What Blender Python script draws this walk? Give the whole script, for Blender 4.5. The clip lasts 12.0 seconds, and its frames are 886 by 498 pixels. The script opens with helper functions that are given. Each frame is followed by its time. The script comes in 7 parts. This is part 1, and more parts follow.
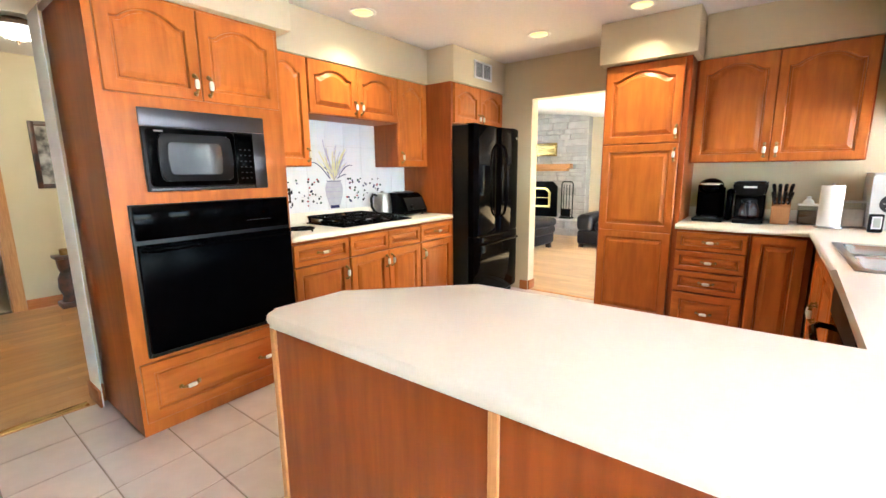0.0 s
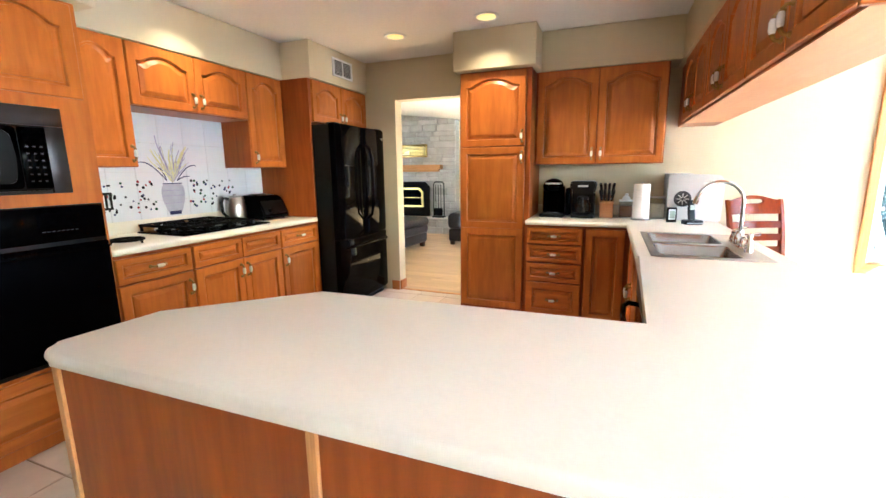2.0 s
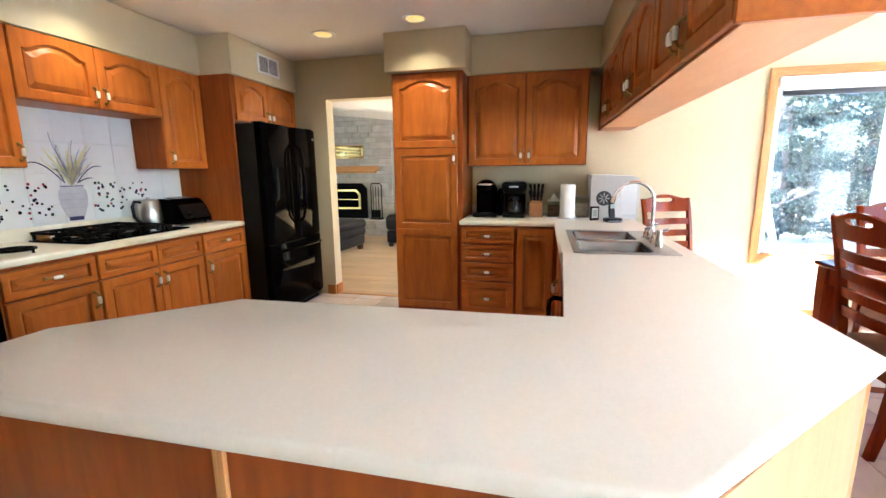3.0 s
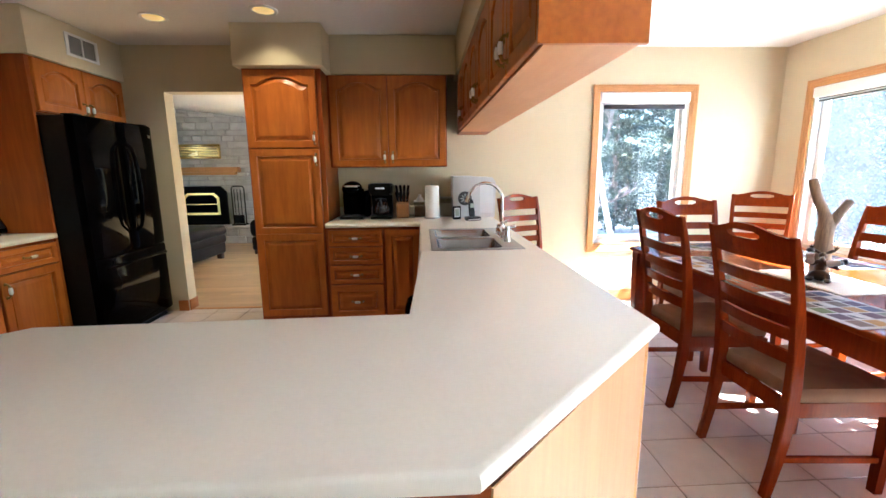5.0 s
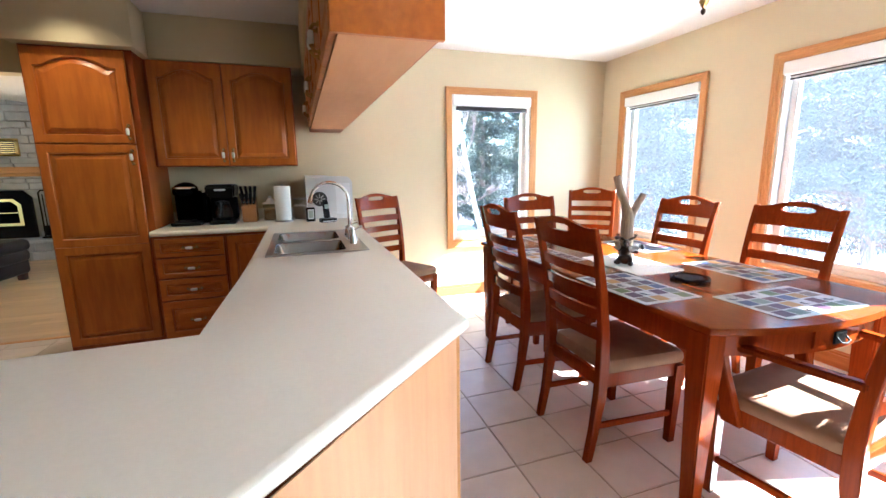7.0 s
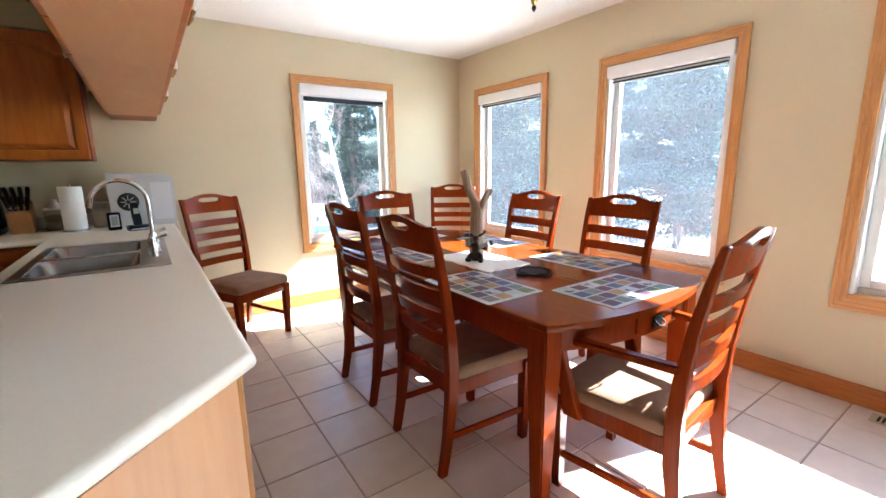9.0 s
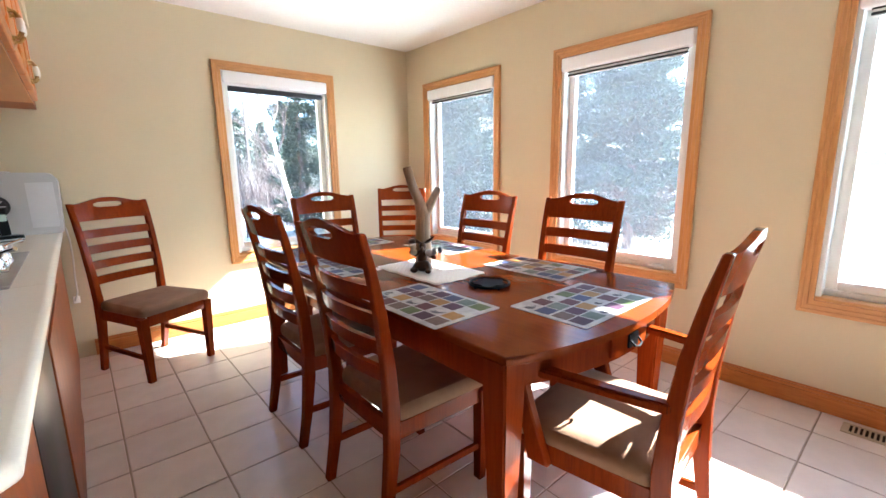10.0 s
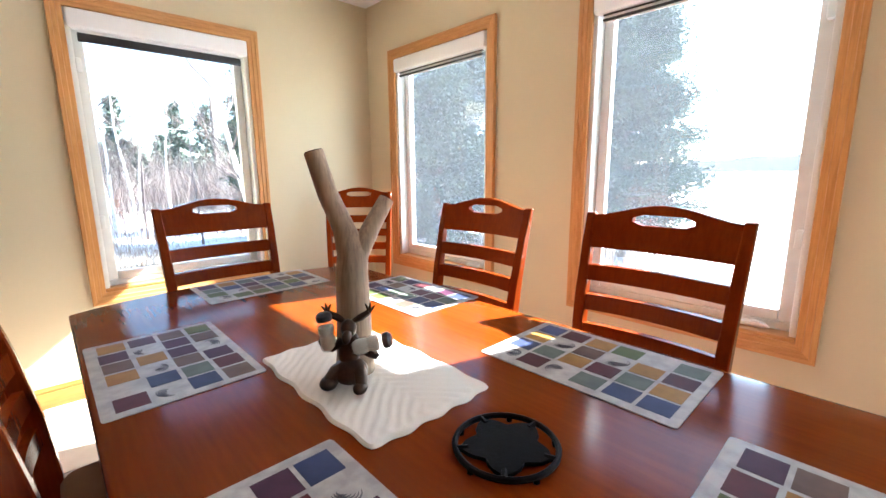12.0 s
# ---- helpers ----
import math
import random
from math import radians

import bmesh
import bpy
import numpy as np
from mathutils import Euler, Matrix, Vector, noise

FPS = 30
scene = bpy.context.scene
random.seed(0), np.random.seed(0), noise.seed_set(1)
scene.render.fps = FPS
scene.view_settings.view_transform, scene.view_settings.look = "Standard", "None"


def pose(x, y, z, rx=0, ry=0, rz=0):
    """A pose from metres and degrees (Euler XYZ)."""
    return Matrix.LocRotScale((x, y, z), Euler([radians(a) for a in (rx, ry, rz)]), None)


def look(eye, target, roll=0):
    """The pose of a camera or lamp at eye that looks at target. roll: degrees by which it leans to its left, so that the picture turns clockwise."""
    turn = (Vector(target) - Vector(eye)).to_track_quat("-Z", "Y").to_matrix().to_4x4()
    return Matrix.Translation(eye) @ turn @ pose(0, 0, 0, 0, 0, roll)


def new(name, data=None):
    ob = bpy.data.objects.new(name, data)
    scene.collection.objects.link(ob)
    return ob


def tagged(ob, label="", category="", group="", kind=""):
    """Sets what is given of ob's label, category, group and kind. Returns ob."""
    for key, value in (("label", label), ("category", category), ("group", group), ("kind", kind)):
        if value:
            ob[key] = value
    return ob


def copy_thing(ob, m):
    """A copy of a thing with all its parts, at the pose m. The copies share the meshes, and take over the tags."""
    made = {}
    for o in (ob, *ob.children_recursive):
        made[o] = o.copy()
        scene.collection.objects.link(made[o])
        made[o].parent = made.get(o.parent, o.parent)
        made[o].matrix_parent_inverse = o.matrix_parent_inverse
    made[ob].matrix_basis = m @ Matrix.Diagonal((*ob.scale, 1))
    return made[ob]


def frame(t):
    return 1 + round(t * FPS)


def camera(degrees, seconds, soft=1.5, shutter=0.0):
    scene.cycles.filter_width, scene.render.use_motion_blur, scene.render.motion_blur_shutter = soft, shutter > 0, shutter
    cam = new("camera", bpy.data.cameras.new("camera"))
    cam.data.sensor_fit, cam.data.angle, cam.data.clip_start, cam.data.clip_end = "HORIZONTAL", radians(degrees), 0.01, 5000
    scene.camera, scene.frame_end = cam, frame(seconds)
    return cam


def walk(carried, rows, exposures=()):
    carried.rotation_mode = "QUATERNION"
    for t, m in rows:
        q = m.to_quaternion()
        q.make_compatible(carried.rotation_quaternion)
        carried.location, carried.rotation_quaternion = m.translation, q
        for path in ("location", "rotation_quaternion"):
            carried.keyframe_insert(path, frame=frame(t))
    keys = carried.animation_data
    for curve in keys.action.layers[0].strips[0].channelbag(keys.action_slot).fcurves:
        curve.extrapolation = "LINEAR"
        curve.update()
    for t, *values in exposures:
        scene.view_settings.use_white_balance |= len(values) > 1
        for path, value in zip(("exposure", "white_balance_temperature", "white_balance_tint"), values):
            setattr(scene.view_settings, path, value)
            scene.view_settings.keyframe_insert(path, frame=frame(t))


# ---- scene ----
# ---------------------------------------------------------------- camera
cam = camera(92.7, 12.0)
PATH = [
    (0, (-0.445, -0.632, 1.319), (-1.645, 0.927, 0.959), -0.6),
    (0.5, (-0.418, -0.602, 1.321), (-1.508, 1.035, 0.959), -0.7),
    (1, (-0.395, -0.582, 1.321), (-1.369, 1.127, 0.959), -0.7),
    (1.5, (-0.369, -0.564, 1.322), (-1.219, 1.21, 0.96), -0.6),
    (2, (-0.345, -0.541, 1.323), (-1.067, 1.288, 0.959), -0.6),
    (2.5, (-0.316, -0.527, 1.323), (-0.911, 1.347, 0.959), -0.7),
    (3, (-0.3, -0.523, 1.32), (-0.759, 1.39, 0.96), -0.6),
    (5, (-0.191, -0.519, 1.32), (-0.099, 1.446, 0.961), -0.6),
    (5.5, (-0.149, -0.51, 1.322), (0.08, 1.444, 0.96), -0.7),
    (6, (-0.096, -0.508, 1.323), (0.266, 1.424, 0.958), -0.7),
    (6.5, (-0.04, -0.498, 1.317), (0.456, 1.406, 0.952), -0.9),
    (7, (0.028, -0.486, 1.311), (0.652, 1.379, 0.945), -0.8),
    (7.5, (0.101, -0.477, 1.3), (0.85, 1.34, 0.933), -0.8),
    (9.5, (0.396, -0.284, 1.274), (1.609, 1.262, 0.899), -0.9),
    (10, (0.535, -0.155, 1.249), (1.816, 1.337, 0.883), -0.9),
    (10.5, (0.71, 0.026, 1.257), (2.023, 1.488, 0.889), -0.8),
    (11, (0.896, 0.22, 1.232), (2.226, 1.668, 0.87), -0.9),
    (11.5, (1.101, 0.436, 1.229), (2.439, 1.879, 0.871), -0.8),
    (12, (1.312, 0.651, 1.22), (2.661, 2.083, 0.86), -0.5),
]
EXPOSURES = [(0, 5.95, 5100, 4), (2, 5.55, 5100, 4), (3.2, 5.05, 5100, 4), (5, 4.63, 5100, 4), (7.5, 4.25, 5100, 4), (9.5, 3.82, 5300, 4), (11, 3.82, 5500, 4), (12, 3.66, 5600, 4)]
walk(cam, [(t, look(eye, target, roll)) for t, eye, target, roll in PATH], EXPOSURES)

# ---------------------------------------------------------------- light
SUN_FROM = Vector((1.32, -0.396, 1.0))
world = bpy.data.worlds.new("sky")
scene.world = world
world.use_nodes = True
sky = world.node_tree.nodes.new("ShaderNodeTexSky")
sky.sky_type, sky.sun_disc = "NISHITA", False
sky.sun_elevation, sky.sun_rotation = radians(35.9), radians(106.7)
world.node_tree.nodes["Background"].inputs["Strength"].default_value = 0.09
world.node_tree.links.new(sky.outputs[0], world.node_tree.nodes["Background"].inputs["Color"])
sun = new("sun", bpy.data.lights.new("sun", "SUN"))
sun.data.energy, sun.data.angle, sun.data.color = 5.0, radians(0.6), (1.0, 0.93, 0.82)
sun.matrix_basis = look(SUN_FROM * 10, (0, 0, 0))

# recessed ceiling lights and the hall lamp
DOWNLIGHTS = [(-2.89, 1.63), (-2.12, 2.90), (-1.28, 2.75)]
for x, y in DOWNLIGHTS:
    ob = new("downlight_lamp", bpy.data.lights.new("downlight_lamp", "SPOT"))
    ob.data.energy, ob.data.color, ob.data.spot_size, ob.data.spot_blend, ob.data.shadow_soft_size = 1.35, (1.0, 0.76, 0.44), radians(125), 0.9, 0.05
    ob.location = (x, y, 2.425)
ob = new("hall_lamp", bpy.data.lights.new("hall_lamp", "POINT"))
ob.data.energy, ob.data.color, ob.data.shadow_soft_size = 0.55, (1.0, 0.8, 0.5), 0.08
ob.location = (-4.95, 0.12, 2.20)

# ---------------------------------------------------------------- materials
def mat(name, base, rough=0.5, metal=0.0, spots=None, spot_scale=6.0, spot_mix=0.5, grain=None, grain_scale=(40, 40, 3), grain_mix=0.5,
        bump=0.0, bump_scale=120.0, coat=0.0, vary=0.0, emit=0.0, island=False, rough_var=0.0, shine=0.5):
    """A surface: base colour, large soft spots, stretched grain, fine relief, and a change from piece to piece."""
    m = bpy.data.materials.new(name)
    m.use_nodes = True
    nt = m.node_tree
    p = nt.nodes["Principled BSDF"]
    p.inputs["Roughness"].default_value, p.inputs["Metallic"].default_value = rough, metal
    p.inputs["Coat Weight"].default_value, p.inputs["Coat Roughness"].default_value = coat, 0.26
    p.inputs["Specular IOR Level"].default_value = shine
    link = nt.links.new
    coord = nt.nodes.new("ShaderNodeTexCoord")

    def mix(fac, a, b):
        n = nt.nodes.new("ShaderNodeMix")
        n.data_type = "RGBA"
        for sock, v in ((n.inputs[0], fac), (n.inputs[6], a), (n.inputs[7], b)):
            if isinstance(v, bpy.types.NodeSocket):
                link(v, sock)
            elif isinstance(v, (int, float)):
                sock.default_value = v
            else:
                sock.default_value = (*v, 1)
        return n.outputs[2]

    def noise_tex(scale, detail=4.0, stretch=None, shift=None, warp=0.0):
        n = nt.nodes.new("ShaderNodeTexNoise")
        n.inputs["Scale"].default_value, n.inputs["Detail"].default_value, n.inputs["Distortion"].default_value = scale, detail, warp
        mp = nt.nodes.new("ShaderNodeMapping")
        link(coord.outputs["Object"], mp.inputs[0])
        if stretch:
            mp.inputs["Scale"].default_value = stretch
        if shift is not None:
            link(shift, mp.inputs["Location"])
        link(mp.outputs[0], n.inputs["Vector"])
        return n.outputs[0]

    def ramp(sock, lo, hi):
        n = nt.nodes.new("ShaderNodeMapRange")
        n.inputs[1].default_value, n.inputs[2].default_value = lo, hi
        link(sock, n.inputs[0])
        return n.outputs[0]

    rnd = None
    if vary or grain:
        src = nt.nodes.new("ShaderNodeNewGeometry") if island else nt.nodes.new("ShaderNodeObjectInfo")
        rnd = src.outputs["Random Per Island"] if island else src.outputs["Random"]
    color = base
    if spots:
        color = mix(ramp(noise_tex(spot_scale, 5), 0.4, 0.62), color, spots)
        if spot_mix != 1:
            color = mix(spot_mix, base, color)
    if grain:
        far = nt.nodes.new("ShaderNodeVectorMath")
        far.operation = "SCALE"
        far.inputs[0].default_value = (37, 23, 51)
        link(rnd, far.inputs["Scale"])
        g = noise_tex(1.0, 6, grain_scale, far.outputs[0], 0.7)
        fine = noise_tex(1.0, 3, tuple(3.2 * s for s in grain_scale), far.outputs[0])
        both = mix(0.45, g, fine)
        color = mix(mix(grain_mix, (0, 0, 0), ramp(both, 0.40, 0.62)), color, grain)
    if vary:
        hs = nt.nodes.new("ShaderNodeHueSaturation")
        v = nt.nodes.new("ShaderNodeMapRange")
        v.inputs[3].default_value, v.inputs[4].default_value = 1 - vary, 1 + vary
        link(rnd, v.inputs[0])
        link(v.outputs[0], hs.inputs["Value"])
        if isinstance(color, bpy.types.NodeSocket):
            link(color, hs.inputs["Color"])
        else:
            hs.inputs["Color"].default_value = (*color, 1)
        color = hs.outputs[0]
    if isinstance(color, bpy.types.NodeSocket):
        link(color, p.inputs["Base Color"])
    else:
        p.inputs["Base Color"].default_value = (*color, 1)
    if rough_var:
        n = nt.nodes.new("ShaderNodeMapRange")
        n.inputs[3].default_value, n.inputs[4].default_value = rough - rough_var, rough + rough_var
        link(noise_tex(3.5, 5), n.inputs[0])
        link(n.outputs[0], p.inputs["Roughness"])
    if bump:
        b = nt.nodes.new("ShaderNodeBump")
        b.inputs["Strength"].default_value, b.inputs["Distance"].default_value = bump, 0.002
        link(g if grain else noise_tex(bump_scale, 5), b.inputs["Height"])
        link(b.outputs[0], p.inputs["Normal"])
    if emit:
        p.inputs["Emission Color"].default_value, p.inputs["Emission Strength"].default_value = (*base, 1), emit
    return m


WALL = mat("cream_wall_paint", (0.625, 0.543, 0.358), 0.75, spots=(0.59, 0.512, 0.334), spot_scale=1.5, bump=0.15, bump_scale=260)
CEIL = mat("white_ceiling_paint", (0.78, 0.76, 0.73), 0.9, spots=(0.73, 0.71, 0.68), spot_scale=40, bump=0.5, bump_scale=160)
WHITE = mat("white_trim_paint", (0.80, 0.80, 0.79), 0.45, spots=(0.74, 0.74, 0.73), spot_scale=9)
OAK = mat("honey_oak", (0.55, 0.164, 0.018), 0.34, spots=(0.44, 0.112, 0.011), spot_scale=2.5, grain=(0.27, 0.065, 0.007), grain_scale=(14, 14, 1.7), grain_mix=0.44, bump=0.12, vary=0.10, coat=0.06, shine=0.32)
OAKH = mat("honey_oak_crosswise", (0.55, 0.164, 0.018), 0.34, spots=(0.44, 0.112, 0.011), spot_scale=2.5, grain=(0.27, 0.065, 0.007), grain_scale=(1.7, 14, 14), grain_mix=0.44, bump=0.12, vary=0.10, coat=0.06, shine=0.32)
TRIM = mat("golden_oak_trim", (0.60, 0.30, 0.095), 0.4, grain=(0.40, 0.165, 0.04), grain_scale=(60, 60, 4), grain_mix=0.6, bump=0.1, vary=0.06, coat=0.1)
TRIMH = mat("golden_oak_trim_crosswise", (0.60, 0.30, 0.095), 0.4, grain=(0.40, 0.165, 0.04), grain_scale=(4, 4, 60), grain_mix=0.6, bump=0.1, vary=0.06, coat=0.1)
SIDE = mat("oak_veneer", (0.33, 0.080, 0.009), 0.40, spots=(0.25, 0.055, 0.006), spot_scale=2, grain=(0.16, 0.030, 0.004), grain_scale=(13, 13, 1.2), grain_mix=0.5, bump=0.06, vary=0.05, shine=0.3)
PALE = mat("pale_oak_veneer", (0.64, 0.32, 0.135), 0.5, spots=(0.58, 0.27, 0.10), spot_scale=3, grain=(0.54, 0.24, 0.09), grain_scale=(2, 14, 14), grain_mix=0.35)
CHERRY = mat("cherry_wood", (0.20, 0.030, 0.003), 0.20, spots=(0.150, 0.021, 0.0022), spot_scale=4, grain=(0.10, 0.014, 0.002), grain_scale=(50, 50, 3), grain_mix=0.5, bump=0.05, vary=0.12, shine=0.085)
TABLETOP = mat("cherry_table_top", (0.185, 0.033, 0.0025), 0.16, spots=(0.135, 0.022, 0.002), spot_scale=3, grain=(0.095, 0.014, 0.0015), grain_scale=(34, 2.4, 34), grain_mix=0.42, bump=0.03, shine=0.10, rough_var=0.04)
# lighter oak for the angled end: its sunlight is partly put into the colour
PALEV = mat("pale_sunlit_oak_panel", (0.57, 0.305, 0.125), 0.45, spots=(0.58, 0.325, 0.165), spot_scale=2.5, grain=(0.44, 0.20, 0.085), grain_scale=(16, 16, 1.4), grain_mix=0.4)
COUNTER = mat("cream_laminate", (0.84, 0.80, 0.69), 0.34, spots=(0.79, 0.75, 0.64), spot_scale=90, spot_mix=0.3, rough_var=0.05)
TILE = mat("beige_floor_tile", (0.60, 0.495, 0.42), 0.32, spots=(0.53, 0.43, 0.36), spot_scale=9, bump=0.12, bump_scale=60, vary=0.05, rough_var=0.08)
GROUT = mat("grey_grout", (0.34, 0.26, 0.19), 0.9, spots=(0.25, 0.19, 0.14), spot_scale=20, bump=0.5, bump_scale=400)
BLACK = mat("black_gloss_enamel", (0.001, 0.001, 0.0014), 0.07, spots=(0.002, 0.002, 0.002), spot_scale=5, shine=0.02)
BLACKSATIN = mat("black_satin_plastic", (0.004, 0.004, 0.0045), 0.36, spots=(0.006, 0.006, 0.006), spot_scale=30, bump=0.08, bump_scale=500, shine=0.18)
REGISTER = mat("tan_painted_metal", (0.42, 0.34, 0.22), 0.4, spots=(0.34, 0.27, 0.17), spot_scale=30)
IRON = mat("black_cast_iron", (0.004, 0.004, 0.004), 0.5, spots=(0.007, 0.0065, 0.006), spot_scale=40, bump=0.4, bump_scale=300, shine=0.06)
DARKGLASS = mat("dark_oven_glass", (0.001, 0.001, 0.0015), 0.22, shine=0.012)
MIDGLASS = mat("grey_mirrored_glass", (0.085, 0.08, 0.075), 0.06, metal=0.5)
STEEL = mat("brushed_steel", (0.46, 0.455, 0.45), 0.36, metal=1.0, grain=(0.40, 0.39, 0.37), grain_scale=(4, 160, 160), grain_mix=0.5, rough_var=0.06)
SINKSTEEL = mat("polished_sink_steel", (0.27, 0.268, 0.265), 0.17, metal=1.0, spots=(0.22, 0.218, 0.215), spot_scale=14, rough_var=0.05)
BROWNFOOD = mat("brown_dry_food", (0.20, 0.105, 0.05), 0.9, spots=(0.12, 0.06, 0.03), spot_scale=80)
GREYSTEEL = mat("dark_grey_steel", (0.07, 0.07, 0.075), 0.3, metal=0.9, grain=(0.09, 0.09, 0.10), grain_scale=(160, 4, 160), grain_mix=0.5)
CHROME = mat("chrome", (0.80, 0.80, 0.80), 0.07, metal=1.0)
BRASS = mat("aged_brass", (0.34, 0.21, 0.075), 0.3, metal=1.0, spots=(0.16, 0.09, 0.035), spot_scale=60)
GOLD = mat("polished_brass", (0.75, 0.55, 0.22), 0.15, metal=1.0, spots=(0.66, 0.46, 0.17), spot_scale=30)
PORCELAIN = mat("white_porcelain", (0.82, 0.80, 0.74), 0.15)
VINYL = mat("white_window_vinyl", (0.74, 0.74, 0.71), 0.4, spots=(0.66, 0.66, 0.63), spot_scale=12)
SHADE = mat("white_shade_fabric", (0.82, 0.82, 0.82), 0.7, bump=0.2, bump_scale=700)
DARKBAR = mat("dark_hem_bar", (0.02, 0.02, 0.024), 0.4)
FABRIC = mat("brown_suede_fabric", (0.24, 0.135, 0.075), 0.95, spots=(0.17, 0.09, 0.05), spot_scale=11, bump=0.5, bump_scale=500)
LEATHER = mat("black_leather", (0.012, 0.011, 0.012), 0.36, spots=(0.02, 0.018, 0.02), spot_scale=14, bump=0.35, bump_scale=220, shine=0.15)
STONE = mat("grey_ledge_stone", (0.52, 0.51, 0.49), 0.85, spots=(0.38, 0.37, 0.35), spot_scale=7, bump=0.8, bump_scale=50, vary=0.12)
MORTAR = mat("stone_mortar", (0.36, 0.35, 0.33), 0.95, bump=0.6, bump_scale=90)
PLANK = mat("oak_floor_plank", (0.58, 0.30, 0.10), 0.28, spots=(0.50, 0.24, 0.075), spot_scale=3, grain=(0.38, 0.17, 0.05), grain_scale=(40, 3, 40), grain_mix=0.5, vary=0.16, coat=0.25)
PLANKX = mat("oak_floor_boards", (0.56, 0.38, 0.19), 0.3, spots=(0.50, 0.33, 0.155), spot_scale=3, grain=(0.42, 0.26, 0.11), grain_scale=(3, 40, 40), grain_mix=0.4, vary=0.15, coat=0.25, island=True)
CARPET = mat("beige_carpet", (0.52, 0.44, 0.34), 1.0, spots=(0.45, 0.38, 0.29), spot_scale=30, bump=0.8, bump_scale=500)
PAPER = mat("white_paper_towel", (0.84, 0.83, 0.80), 0.95, bump=0.5, bump_scale=200)
BLOCKWOOD = mat("beech_block", (0.36, 0.155, 0.05), 0.5, grain=(0.27, 0.11, 0.035), grain_scale=(60, 60, 5), grain_mix=0.5)
SILVERPLASTIC = mat("silver_grey_plastic", (0.60, 0.60, 0.60), 0.32, spots=(0.55, 0.55, 0.55), spot_scale=5)
PALEPLASTIC = mat("pale_grey_plastic", (0.70, 0.70, 0.71), 0.3, spots=(0.66, 0.66, 0.67), spot_scale=5)
KEYGREY = mat("dim_grey_print", (0.04, 0.04, 0.042), 0.5, shine=0.1)
LCD = mat("grey_lcd", (0.42, 0.46, 0.40), 0.25)
SUGAR = mat("pale_flour", (0.72, 0.64, 0.52), 0.9, spots=(0.62, 0.52, 0.40), spot_scale=60)
BARK = mat("driftwood_bark", (0.42, 0.30, 0.20), 0.75, spots=(0.28, 0.19, 0.12), spot_scale=11, grain=(0.15, 0.10, 0.07), grain_scale=(70, 70, 4), grain_mix=0.6, bump=0.7)
CUTWOOD = mat("cut_branch_end", (0.06, 0.045, 0.035), 0.9)
BRONZE = mat("dark_bronze", (0.04, 0.023, 0.014), 0.35, metal=0.7, spots=(0.08, 0.045, 0.025), spot_scale=50)
CLOTH = mat("white_quilted_cloth", (0.72, 0.68, 0.61), 0.95, bump=0.3, bump_scale=600)
TILEWHITE = mat("white_glazed_tile", (0.80, 0.82, 0.85), 0.12, spots=(0.76, 0.78, 0.82), spot_scale=4, vary=0.015)
GROUTPALE = mat("pale_grout", (0.72, 0.73, 0.75), 0.9)
FAINT = mat("vase_glaze_grey", (0.50, 0.51, 0.60), 0.15, spots=(0.60, 0.61, 0.68), spot_scale=16)
NAVY = mat("glaze_navy", (0.05, 0.055, 0.16), 0.15)
LILAC = mat("glaze_lilac", (0.42, 0.40, 0.58), 0.15, spots=(0.58, 0.57, 0.70), spot_scale=40)
STRAW = mat("glaze_straw", (0.76, 0.72, 0.36), 0.15, spots=(0.80, 0.79, 0.60), spot_scale=40)
GLAZEGREEN = mat("glaze_green", (0.03, 0.10, 0.06), 0.15)
BASEOAK = mat("red_oak_baseboard", (0.46, 0.17, 0.04), 0.4, grain=(0.30, 0.09, 0.018), grain_scale=(4, 4, 60), grain_mix=0.6, bump=0.1, vary=0.06, shine=0.3)
GLAZERED = mat("glaze_red", (0.33, 0.05, 0.06), 0.15)
GLAZEBLACK = mat("glaze_black", (0.02, 0.02, 0.03), 0.15)
WOODTOOL = mat("wooden_spoon", (0.55, 0.30, 0.10), 0.6, spots=(0.45, 0.23, 0.07), spot_scale=20)
ALABASTER = mat("lit_alabaster", (1.0, 0.84, 0.55), 0.3, emit=0.07)
BULB = mat("lit_bulb", (1.0, 0.68, 0.22), 0.3, emit=0.024)
SNOW = mat("snow", (0.80, 0.79, 0.77), 0.9, spots=(0.46, 0.39, 0.31), spot_mix=0.7, spot_scale=1.1, bump=0.6, bump_scale=5)
DRYGRASS = mat("dry_grass", (0.32, 0.24, 0.17), 0.9, spots=(0.22, 0.16, 0.12), spot_scale=2, island=True, vary=0.3)
NEEDLES = mat("evergreen_needles", (0.048, 0.066, 0.052), 0.9, spots=(0.074, 0.094, 0.058), spot_scale=1.2, island=True, vary=0.2, shine=0.1)
FARNEEDLES = mat("far_evergreen", (0.065, 0.09, 0.065), 0.85, spots=(0.09, 0.11, 0.07), spot_scale=0.6, island=True, vary=0.35)
TRUNK = mat("grey_bark", (0.14, 0.11, 0.09), 0.9, spots=(0.08, 0.06, 0.05), spot_scale=9, bump=0.8, bump_scale=40)
BIRCH = mat("white_birch_bark", (0.66, 0.62, 0.57), 0.8, spots=(0.22, 0.19, 0.17), spot_scale=7, spot_mix=0.6, bump=0.4, bump_scale=60)
TWIG = mat("bare_twigs", (0.150, 0.112, 0.100), 0.9, spots=(0.10, 0.072, 0.066), spot_scale=3, island=True, vary=0.35)
FARSHORE = mat("far_shore_woods", (0.006, 0.010, 0.014), 1.0, spots=(0.004, 0.007, 0.010), spot_scale=0.05)
MATWHITE = mat("placemat_pale_print", (0.42, 0.395, 0.37), 0.4, spots=(0.20, 0.19, 0.19), spot_scale=26, shine=0.2)
